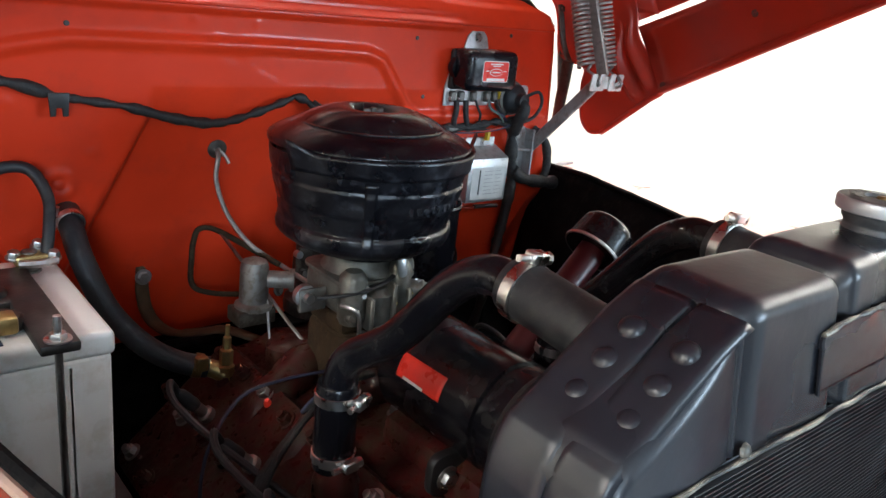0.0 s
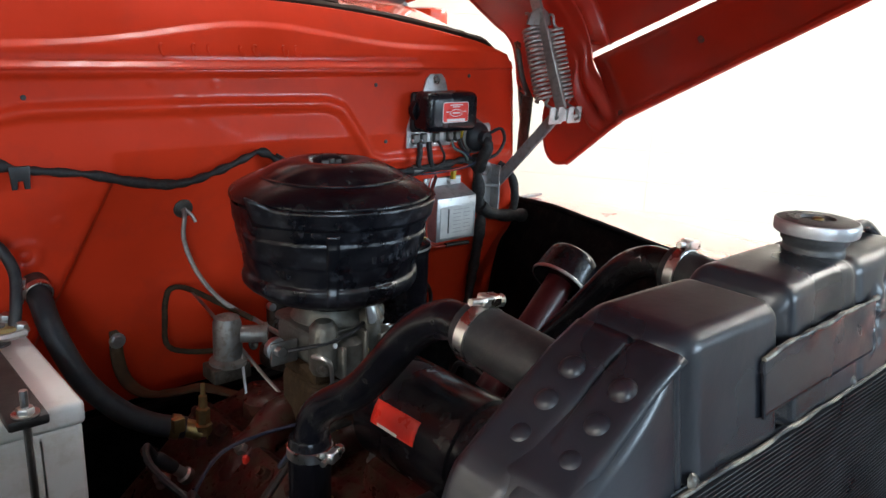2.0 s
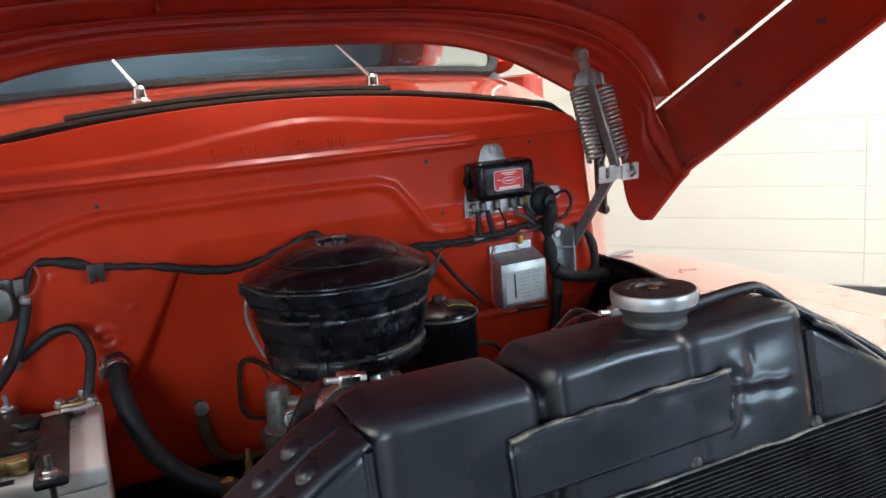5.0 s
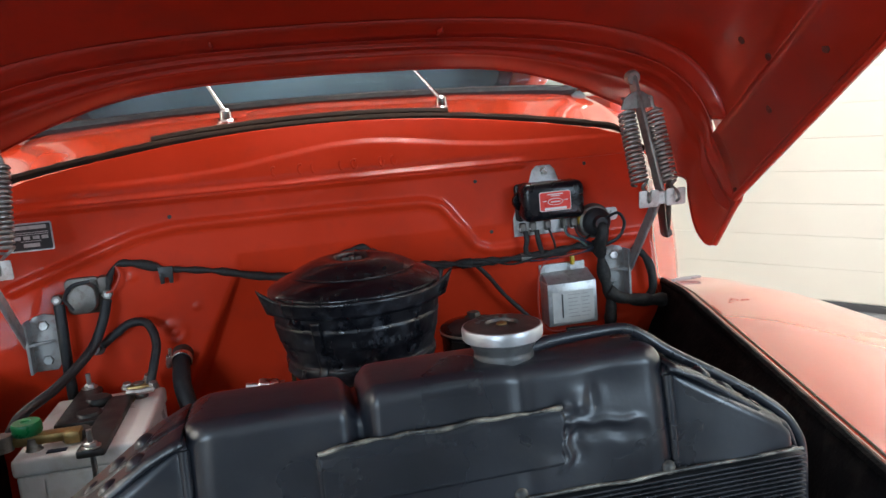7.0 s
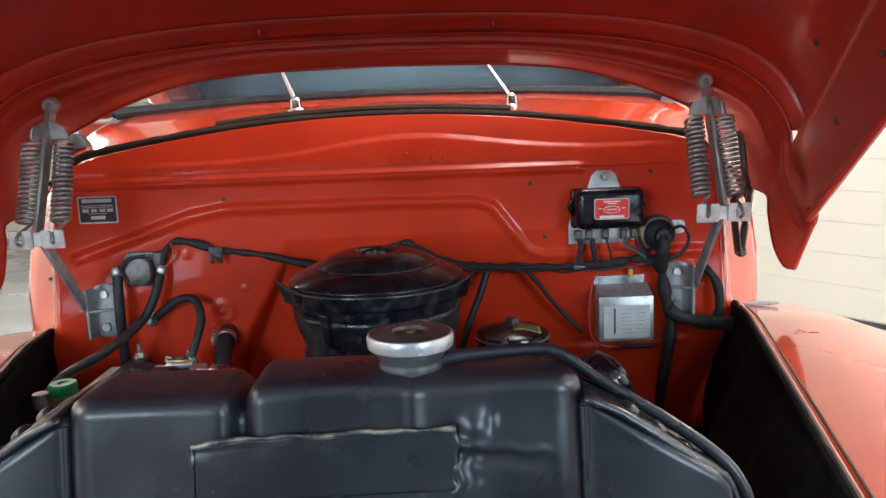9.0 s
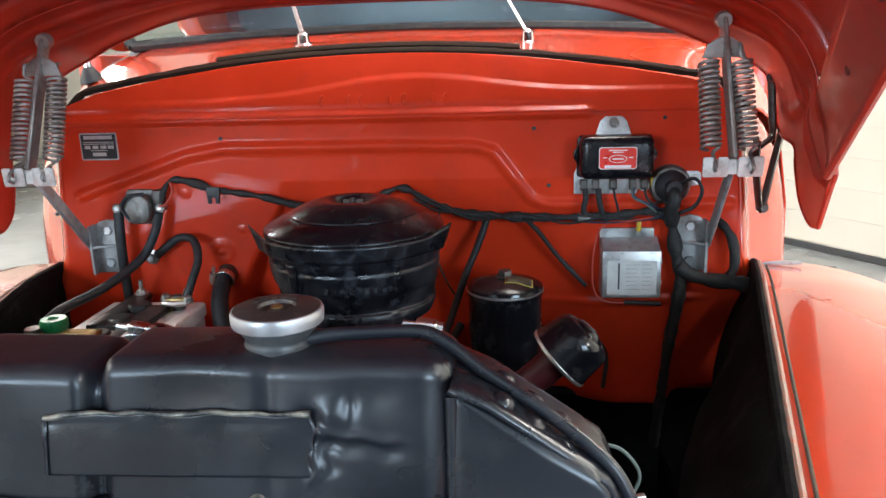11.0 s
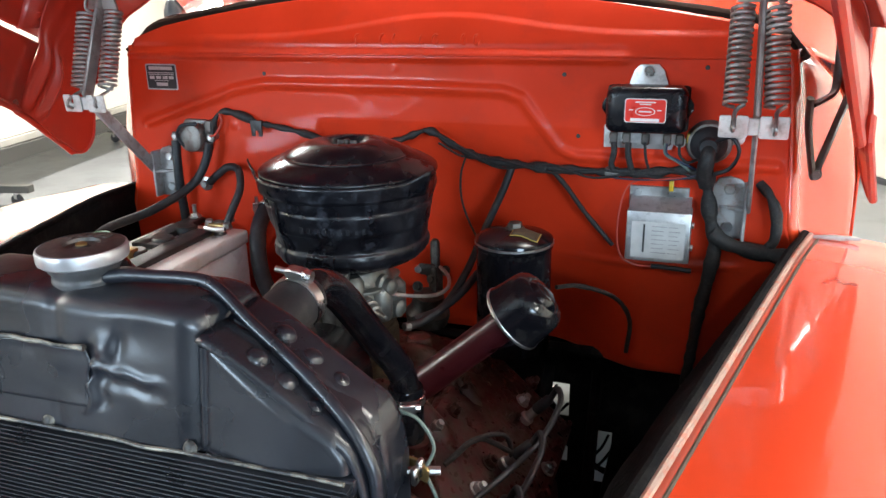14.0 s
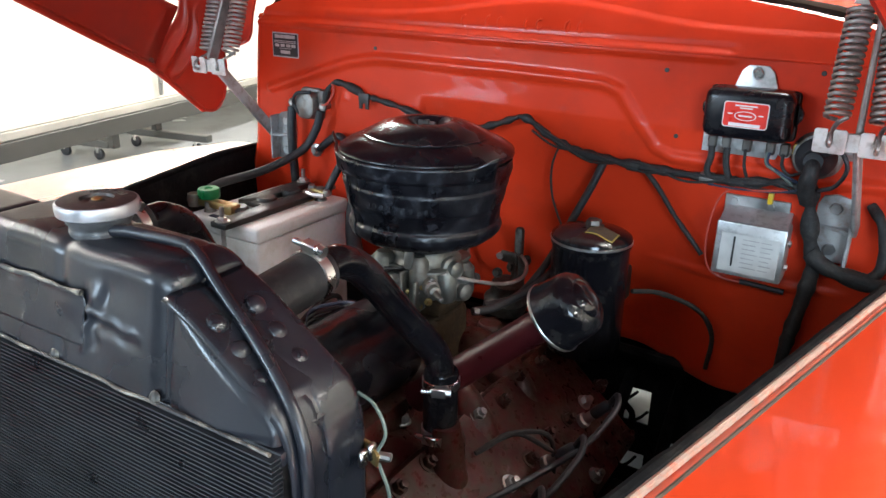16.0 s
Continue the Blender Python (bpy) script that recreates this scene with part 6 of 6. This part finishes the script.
def data_plate():
    t = thing("data_plate", (-0.477, 0, 1.246), "black and silver maker's data plate with tiny print", "data plate")
    c = V((-0.477, -0.002, 1.2455))
    part("plate", slab(rounded(0.066, 0.046, 0.003), 0.0012, c, (1, 0, -0.0), (0, 0, 1)), ALLOY, t)
    part("black_field", slab(rounded(0.061, 0.041, 0.002), 0.0008, c + V((0, -0.0012, 0)), (1, 0, 0), (0, 0, 1)), DARK_PRINT, t)
    for bx, bz, bw, bh in ((0, 0.0155, 0.05, 0.006), (0, 0.0075, 0.054, 0.0012), (0, 0.0045, 0.054, 0.0012), (-0.02, -0.001, 0.01, 0.0055), (-0.006, -0.001, 0.01, 0.0055), (0.008, -0.001, 0.01, 0.0055), (0.021, -0.001, 0.01, 0.0055), (0, -0.013, 0.024, 0.006), (0, -0.0065, 0.03, 0.001)):
        part("lettering_bar", box(c.x + bx - bw / 2, c.x + bx + bw / 2, c.y - 0.0026, c.y - 0.0019, c.z + bz - bh / 2, c.z + bz + bh / 2), ALLOY, t)


data_plate()

# wiring loom across the bulkhead
harness = thing("wiring_harness", (0.1, -0.01, 1.13), "black taped wiring loom clipped across the bulkhead", "wiring loom")
part("left_run", tube([(-0.372, -0.02, 1.15), (-0.366, -0.016, 1.172), (-0.352, -0.012, 1.188), (-0.32, -0.01, 1.184), (-0.277, -0.012, 1.171), (-0.2, -0.012, 1.158), (-0.14, -0.01, 1.142), (-0.08, -0.012, 1.135), (-0.02, -0.014, 1.15), (0.03, -0.018, 1.17)], 0.0056, 10, 9, rough=0.8), TAPE, harness)
part("right_run", tube([(0.03, -0.018, 1.172), (0.05, -0.016, 1.167), (0.09, -0.014, 1.143), (0.14, -0.014, 1.127), (0.225, -0.014, 1.12), (0.33, -0.016, 1.118), (0.38, -0.018, 1.12), (0.44, -0.02, 1.128), (0.47, -0.024, 1.118)], 0.0062, 10, 9, rough=0.9), TAPE, harness)
part("down_run", tube([(0.468, -0.026, 1.135), (0.474, -0.024, 1.11), (0.482, -0.022, 1.06), (0.492, -0.02, 1.02), (0.488, -0.02, 0.97), (0.478, -0.018, 0.9), (0.47, -0.01, 0.8), (0.466, 0.01, 0.7)], (0.0112, 0.0085), 12, 9, rough=0.4), TAPE, harness)
part("side_branch", tube([(0.486, -0.026, 1.04), (0.505, -0.028, 1.025), (0.54, -0.03, 1.016), (0.58, -0.035, 1.012), (0.61, -0.04, 1.008)], 0.0118, 12, 9, rough=0.3), TAPE, harness)
part("loop_branch", tube([(0.56, -0.03, 1.014), (0.573, -0.028, 1.035), (0.572, -0.025, 1.07), (0.562, -0.02, 1.095), (0.546, -0.006, 1.112)], 0.0072, 10, 8, rough=0.35), TAPE, harness)
part("pump_branch", tube([(0.178, -0.014, 1.118), (0.165, -0.02, 1.08), (0.14, -0.03, 1.02), (0.115, -0.06, 0.95), (0.09, -0.11, 0.905), (0.06, -0.16, 0.9)], 0.0062, 10, 6), RUBBER, harness)
part("coil_branch", tube([(0.243, -0.012, 1.114), (0.265, -0.01, 1.09), (0.295, -0.008, 1.05), (0.341, -0.01, 1.0)], 0.0038, 8, 6, rough=0.3), TAPE, harness)
part("thin_wire", tube([(0.105, -0.012, 1.14), (0.092, -0.012, 1.1), (0.092, -0.005, 1.05), (0.11, 0.0, 1.0), (0.13, 0.0, 0.97)], 0.0018, 6, 6), TAPE, harness)
part("red_wire", tube([(0.46, -0.03, 1.122), (0.41, -0.03, 1.115), (0.365, -0.025, 1.105), (0.35, -0.03, 1.06), (0.352, -0.03, 1.0), (0.375, -0.028, 0.978), (0.42, -0.022, 0.975), (0.455, -0.02, 0.972)], 0.0014, 6, 6), WIRE_RED, harness, "thin red wire")
part("wire_sleeve", tube([(0.402, -0.024, 0.976), (0.43, -0.0215, 0.9745), (0.462, -0.02, 0.972)], 0.0038, 10, 4), RUBBER, harness)
part("blue_wire", tube([(0.34, -0.026, 1.112), (0.38, -0.028, 1.112), (0.43, -0.03, 1.116), (0.462, -0.034, 1.126)], 0.0014, 6, 6), WIRE_BLUE, harness)
for k, (o1, o2, mt) in enumerate(((0.007, -0.004, TAPE), (-0.006, -0.006, TAPE))):
    part("loose_strand", tube([(0.06, -0.022 + o2, 1.16 + o1), (0.1, -0.022, 1.138 + o1), (0.16, -0.023, 1.124 - o1), (0.24, -0.023, 1.12 + o1), (0.31, -0.024, 1.117 - o1), (0.4, -0.026, 1.122 + o1), (0.462, -0.032, 1.12)], 0.0019, 6, 6), mt, harness)
part("clip", slab([(-0.012, 0.008), (0.012, 0.008), (0.01, -0.02), (0.004, -0.02), (0.003, -0.01), (-0.003, -0.01), (-0.004, -0.02), (-0.01, -0.02)], 0.004, (-0.28, -0.016, 1.168), (1, 0, 0), (0, 0, 1), 0.001), BATTERY_DARK, harness)
for cx, cz in ((0.335, 1.118), (0.225, 1.12)):
    part("joint_band", lathe([(0.0075, -0.01), (0.0092, -0.008), (0.0092, 0.008), (0.0075, 0.01)], (cx, -0.0155, cz), (1, 0, 0), 12), GREY_STEEL if cx > 0.3 else TAPE, harness)
part("filter_line", tube([(0.27, -0.1, 0.955), (0.3, -0.06, 0.945), (0.35, -0.03, 0.92), (0.375, -0.02, 0.88), (0.372, -0.015, 0.82)], 0.0038, 8, 6, rough=0.2), TAPE, harness)

# ---------------------------------------------------------------- hoses, lines and linkage round the engine
def heater_hose():
    t = thing("heater_hose", (-0.274, 0, 1.02), "thick black heater hose from the bulkhead to the engine", "hose")
    part("hose", tube([(-0.274, 0.005, 1.022), (-0.275, -0.03, 1.01), (-0.272, -0.06, 0.978), (-0.252, -0.09, 0.92), (-0.216, -0.11, 0.874), (-0.18, -0.125, 0.85), (-0.145, -0.14, 0.84)], 0.0145, 16, 6), RUBBER, t)
    part("spigot", lathe([(0.017, 0), (0.019, 0.004), (0.0165, 0.01), (0.0165, 0.026), (0, 0.026)], (-0.274, 0.004, 1.022), (0, -1, -0.2), 20), DARK_STEEL, t)
    clamp((-0.274, -0.02, 1.017), (0, -1, -0.25), 0.0155, (-1, 0, 0.2), t)
    part("brass_clamp", lathe([(0.0148, -0.006), (0.0165, -0.005), (0.0165, 0.005), (0.0148, 0.006)], (-0.157, -0.135, 0.843), (0.85, -0.35, -0.25), 20), BRASS, t)
    part("clamp_lug", box(-0.168, -0.152, -0.16, -0.148, 0.845, 0.865, 0.003), BRASS, t)


heater_hose()


def sender():
    t = thing("temperature_sender", (-0.141, -0.188, 0.83), "brass temperature sender on the cylinder head", "sender")
    part("hex_body", lathe([(0, 0), (0.012, 0), (0.012, 0.018), (0.009, 0.02), (0.009, 0.04), (0.0055, 0.042), (0.0055, 0.058), (0.003, 0.06), (0.003, 0.075), (0, 0.075)], (-0.128, -0.155, 0.828), (0.03, 0, 1), 6), BRASS, t)
    part("elbow", tube([(-0.15, -0.138, 0.841), (-0.138, -0.147, 0.838), (-0.128, -0.155, 0.832)], 0.012, 12, 4), BRASS, t)
    part("stem_tube", tube([(-0.128, -0.155, 0.832), (-0.129, -0.157, 0.8), (-0.13, -0.16, 0.74)], 0.0115, 14, 3), MAROON, t)


sender()


def control_lines():
    t = thing("control_lines", (-0.06, 0.02, 1.09), "thin grey control cable and fuel pipes at the bulkhead", "control lines")
    part("grommet", lathe([(0.004, 0), (0.014, 0.001), (0.014, 0.005), (0.006, 0.008), (0.004, 0.008)], (-0.067, 0.021, 1.093), (0, -1, -0.2), 18), DARK_STEEL, t)
    part("choke_cable", tube([(-0.067, 0.02, 1.093), (-0.071, 0.004, 1.085), (-0.076, -0.002, 1.05), (-0.066, -0.02, 1.005), (-0.045, -0.05, 0.968), (-0.015, -0.09, 0.945), (-0.02, -0.18, 0.95)], 0.0034, 8, 6), SPRING_STEEL, t)
    part("cable_clip", tube([(-0.067, 0.018, 1.094), (-0.058, 0.01, 1.083), (-0.054, 0.006, 1.073)], 0.0025, 6, 3), SPRING_STEEL, t)
    part("fuel_pipe", tube([(-0.02, -0.09, 0.948), (-0.045, -0.04, 0.962), (-0.07, 0.014, 0.974), (-0.088, 0.028, 0.972), (-0.095, 0.03, 0.955), (-0.097, 0.032, 0.93), (-0.096, 0.032, 0.885), (-0.072, 0.015, 0.874), (-0.03, -0.02, 0.878)], 0.0042, 8, 6), GRIME, t)
    part("throttle_rod", tube([(-0.066, 0.005, 0.972), (-0.045, -0.08, 0.92), (-0.02, -0.165, 0.862), (-0.012, -0.175, 0.866), (-0.008, -0.172, 0.885)], 0.0026, 8, 3), STEEL, t)
    part("thin_rod", tube([(-0.045, -0.1, 0.93), (-0.055, -0.13, 0.88), (-0.06, -0.15, 0.84)], 0.002, 6, 3), STEEL, t)


control_lines()


def earth_strap():
    t = thing("earth_strap", (-0.145, 0.03, 0.9), "flat rusty earth strap hanging from the bulkhead", "strap")

    def ribbon(u, v):
        k = curve_points([(-0.159, 0.06, 0.915), (-0.159, 0.062, 0.87), (-0.153, 0.05, 0.836), (-0.136, 0.018, 0.822), (-0.105, -0.02, 0.832), (-0.075, -0.035, 0.836), (-0.04, -0.06, 0.825), (-0.01, -0.08, 0.81)], 5)
        i = u * (len(k) - 1)
        a = k[min(int(i), len(k) - 2)].lerp(k[min(int(i), len(k) - 2) + 1], i - min(int(i), len(k) - 2))
        w = V((1, 0.2, 0.1)) if u < 0.5 else V((0.55, 0.8, 0.1))
        return a + w.normalized() * (v - 0.5) * 0.02
    part("braid", sheet(ribbon, 26, 3), RUST, t, "", 60, 0.003, 0)
    part("strap_bolt", bolt((-0.159, 0.058, 0.898), (0, -1, 0), 0.009, 0.006, 0.012), STEEL, t)


earth_strap()


def fuel_side():
    """Right side of the carburettor: pump, crank and pipes at the bulkhead."""
    t = thing("throttle_crank", (0.05, -0.03, 0.9), "greasy throttle crank and fuel pump behind the carburettor", "throttle crank")
    part("post", lathe([(0, 0.85), (0.013, 0.85), (0.012, 0.93), (0.008, 0.935), (0.008, 0.985), (0.005, 0.99), (0, 0.99)], (0.05, -0.028, 0), (0, 0, 1), 14), OILY_STEEL, t)
    part("pump_body", lathe([(0.035, 0), (0.037, 0.01), (0.037, 0.02), (0.028, 0.03), (0.026, 0.05), (0, 0.055)], (0.045, -0.06, 0.855), (0.1, -0.1, 1), 20), OILY_STEEL, t)
    part("crank", box(0.03, 0.06, -0.058, -0.05, 0.935, 0.955, 0.004), OILY_STEEL, t)
    part("crank_end", lathe([(0, 0), (0.006, 0), (0.006, 0.01), (0, 0.01)], (0.03, -0.05, 0.945), (0, -1, 0), 12), STEEL, t)
    part("crank_arm", box(0.052, 0.062, -0.06, -0.05, 0.88, 0.95, 0.003), OILY_STEEL, t)
    part("link_rod", tube([(0.03, -0.298, 0.999), (0.06, -0.28, 0.992), (0.09, -0.235, 0.973), (0.105, -0.18, 0.955), (0.105, -0.125, 0.947), (0.09, -0.08, 0.948), (0.066, -0.05, 0.95)], 0.003, 8, 5), SPRING_STEEL, t)
    part("vent_hose", tube([(0.055, -0.19, 0.9), (0.075, -0.16, 0.9), (0.11, -0.1, 0.92), (0.135, -0.06, 0.95)], 0.0065, 10, 5), RUBBER, t)
    part("hose_nut", bolt((0.064, -0.186, 0.9), (-0.6, -0.6, 0.2), 0.006, 0.008), GREY_STEEL, t)
    random.seed(5)
    for i in range(7):
        x, y, z = 0.03 + random.uniform(-0.04, 0.05), -0.05 + random.uniform(-0.03, 0.02), random.uniform(0.88, 0.95)
        part("pump_screw", bolt((x, y, z), (random.uniform(-0.4, 0.4), -1, 0.3), 0.006, 0.006, 0.009), OILY_STEEL, t)


fuel_side()


def ignition_leads():
    t = thing("ignition_leads", (-0.15, -0.45, 0.85), "bundle of dull black ignition leads curling down the engine", "ignition leads")
    for k in range(5):
        o = k * 0.008
        part("lead", tube([(-0.02, -0.3 - o, 0.88 + o * 0.3), (-0.075, -0.345 - o * 0.5, 0.895 + o * 0.3), (-0.13 - o * 0.5, -0.37, 0.885 - o * 0.4), (-0.18 - o, -0.39, 0.85 - o), (-0.212 - o, -0.405, 0.79 - o), (-0.222 - o, -0.415, 0.70)], 0.0036, 8, 6, rough=0.15), TAPE, t)
    part("blue_wire", tube([(-0.04, -0.26, 0.865), (-0.1, -0.25, 0.862), (-0.155, -0.26, 0.86), (-0.2, -0.285, 0.835), (-0.222, -0.3, 0.79), (-0.226, -0.31, 0.72)], 0.0024, 6, 6), WIRE_BLUE, t)
    for k, (dx, dy) in enumerate(((0.25, -0.3), (0.22, -0.36))):
        part("lead", tube([(0.2, -0.43, 0.84), (0.225, -0.38, 0.85), (0.25, -0.33, 0.83 - 0.02 * k), (0.255, -0.31, 0.78), (dx, dy, 0.72)], 0.0034, 8, 6, rough=0.15), TAPE, t)
    part("red_cap", lathe([(0.005, 0), (0.005, 0.016), (0.003, 0.02), (0, 0.02)], (-0.115, -0.253, 0.825), (-0.3, -0.2, 1), 10), RED_LABEL, t)


ignition_leads()


# ---------------------------------------------------------------- chassis under the engine
def chassis():
    t = thing("chassis_frame", (CX, -0.2, 0.4), "black steel chassis rails and pipes under the engine", "chassis")
    for sg in (-1, 1):
        part("side_rail", box(CX + sg * 0.36 - 0.03, CX + sg * 0.36 + 0.03, -1.0, 1.6, 0.42, 0.56, 0.01, 2), FELT, t)
    part("cross_member", box(-0.33, 0.36, -0.02, 0.07, 0.4, 0.46, 0.01, 2), FELT, t)
    part("front_member", box(-0.33, 0.36, -0.8, -0.68, 0.42, 0.52, 0.01, 2), FELT, t)
    part("exhaust_pipe", tube([(0.27, -0.55, 0.6), (0.28, -0.3, 0.56), (0.26, -0.1, 0.5), (0.2, 0.2, 0.42)], 0.028, 14, 5), DARK_STEEL, t)
    part("toe_lip", tube([(CX - 0.58, 0.03, 0.787), (CX, 0.045, 0.785), (CX + 0.58, 0.03, 0.79)], 0.01, 8, 4), FELT, t)

    def toe(u, v):
        return V((CX + (u - 0.5) * 1.2, 0.03 + 0.32 * v, 0.79 - 0.16 * v))
    part("toe_board", sheet(toe, 6, 4), FELT, t, "black sloping toe board", 0, 0.004, 0)
    for x in (0.22, 0.31):
        part("pedal_rod", tube([(x, 0.15, 0.72), (x + 0.01, 0.02, 0.66), (x + 0.02, -0.12, 0.56)], 0.011, 8, 3), FELT, t)
    for sg in (-1, 1):
        part("splash_panel", box(CX + sg * 0.47 - 0.004, CX + sg * 0.47 + 0.004, -0.98, 0.03, 0.4, 0.68, 0.002, 1), FELT, t)
    # unseen black tray added to keep the space below the engine dark
    part("shade_tray", box(-0.6, 0.63, -1.0, 0.11, 0.385, 0.395), FELT, t)
    # added black sheets standing in for shade below, with three gaps
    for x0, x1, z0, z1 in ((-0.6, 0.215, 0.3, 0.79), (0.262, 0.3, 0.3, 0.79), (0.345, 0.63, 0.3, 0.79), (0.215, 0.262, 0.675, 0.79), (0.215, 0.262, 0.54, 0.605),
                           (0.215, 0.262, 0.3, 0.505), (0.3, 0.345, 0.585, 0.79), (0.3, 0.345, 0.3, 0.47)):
        part("shade_plate", box(x0, x1, 0.118, 0.122, z0, z1), FELT, t)
    # added black plates at the sides, shutting out a bright slit of floor
    for sg in (-1, 1):
        part("shade_plate", box(CX + sg * 0.67 - 0.1, CX + sg * 0.67 + 0.1, 0.1, 0.104, 0.3, 1.0), FELT, t)
    part("brake_pipe", tube([(0.20, 0.1, 0.66), (0.235, 0.1, 0.635), (0.24, 0.1, 0.6), (0.3, 0.1, 0.53), (0.36, 0.1, 0.5)], 0.006, 8, 5), FELT, t)
    for x0, z0, x1, z1 in ((0.2, 0.64, 0.24, 0.675), (0.225, 0.605, 0.262, 0.64), (0.215, 0.5, 0.25, 0.54), (0.3, 0.49, 0.345, 0.55), (0.31, 0.53, 0.34, 0.585)):
        part("cable_run", tube([(x0, 0.108, z0), ((x0 + x1) / 2 + 0.004, 0.106, (z0 + z1) / 2), (x1, 0.108, z1)], 0.003, 6, 4), FELT, t)
    part("front_pan", box(-0.5, 0.52, -1.0, -0.99, 0.3, 0.8, 0.003, 1), FELT, t)


chassis()


part("rubber_pad", slab([(-0.028, -0.004), (0.0, 0.006), (0.03, 0.004), (0.036, -0.002), (0.0, -0.006)], 0.006, (0.655, 0.008, 1.031), (1, 0, 0), (0, 1, 0), 0.0015), BRACKET, fender_r, "grey rubber pad at the cowl")


# ---------------------------------------------------------------- painted boards of the garage wall
def wall_boards():
    me = bpy.data.meshes.new("board")
    bm = box(-2.799, 2.799, 0, 0.006, -0.0991, 0.0991, 0.0015, 1)
    bm.to_mesh(me)
    bm.free()
    me.materials.append(WALL)
    for row in range(10):
        for col in range(2):
            ob = new("board", me)
            ob.parent = wall_back
            s = 4.6 + col * 5.6
            ob.matrix_local = WALL_TURN @ Matrix.Translation((s, 0.002, 0.15 + row * 0.2))


wall_boards()
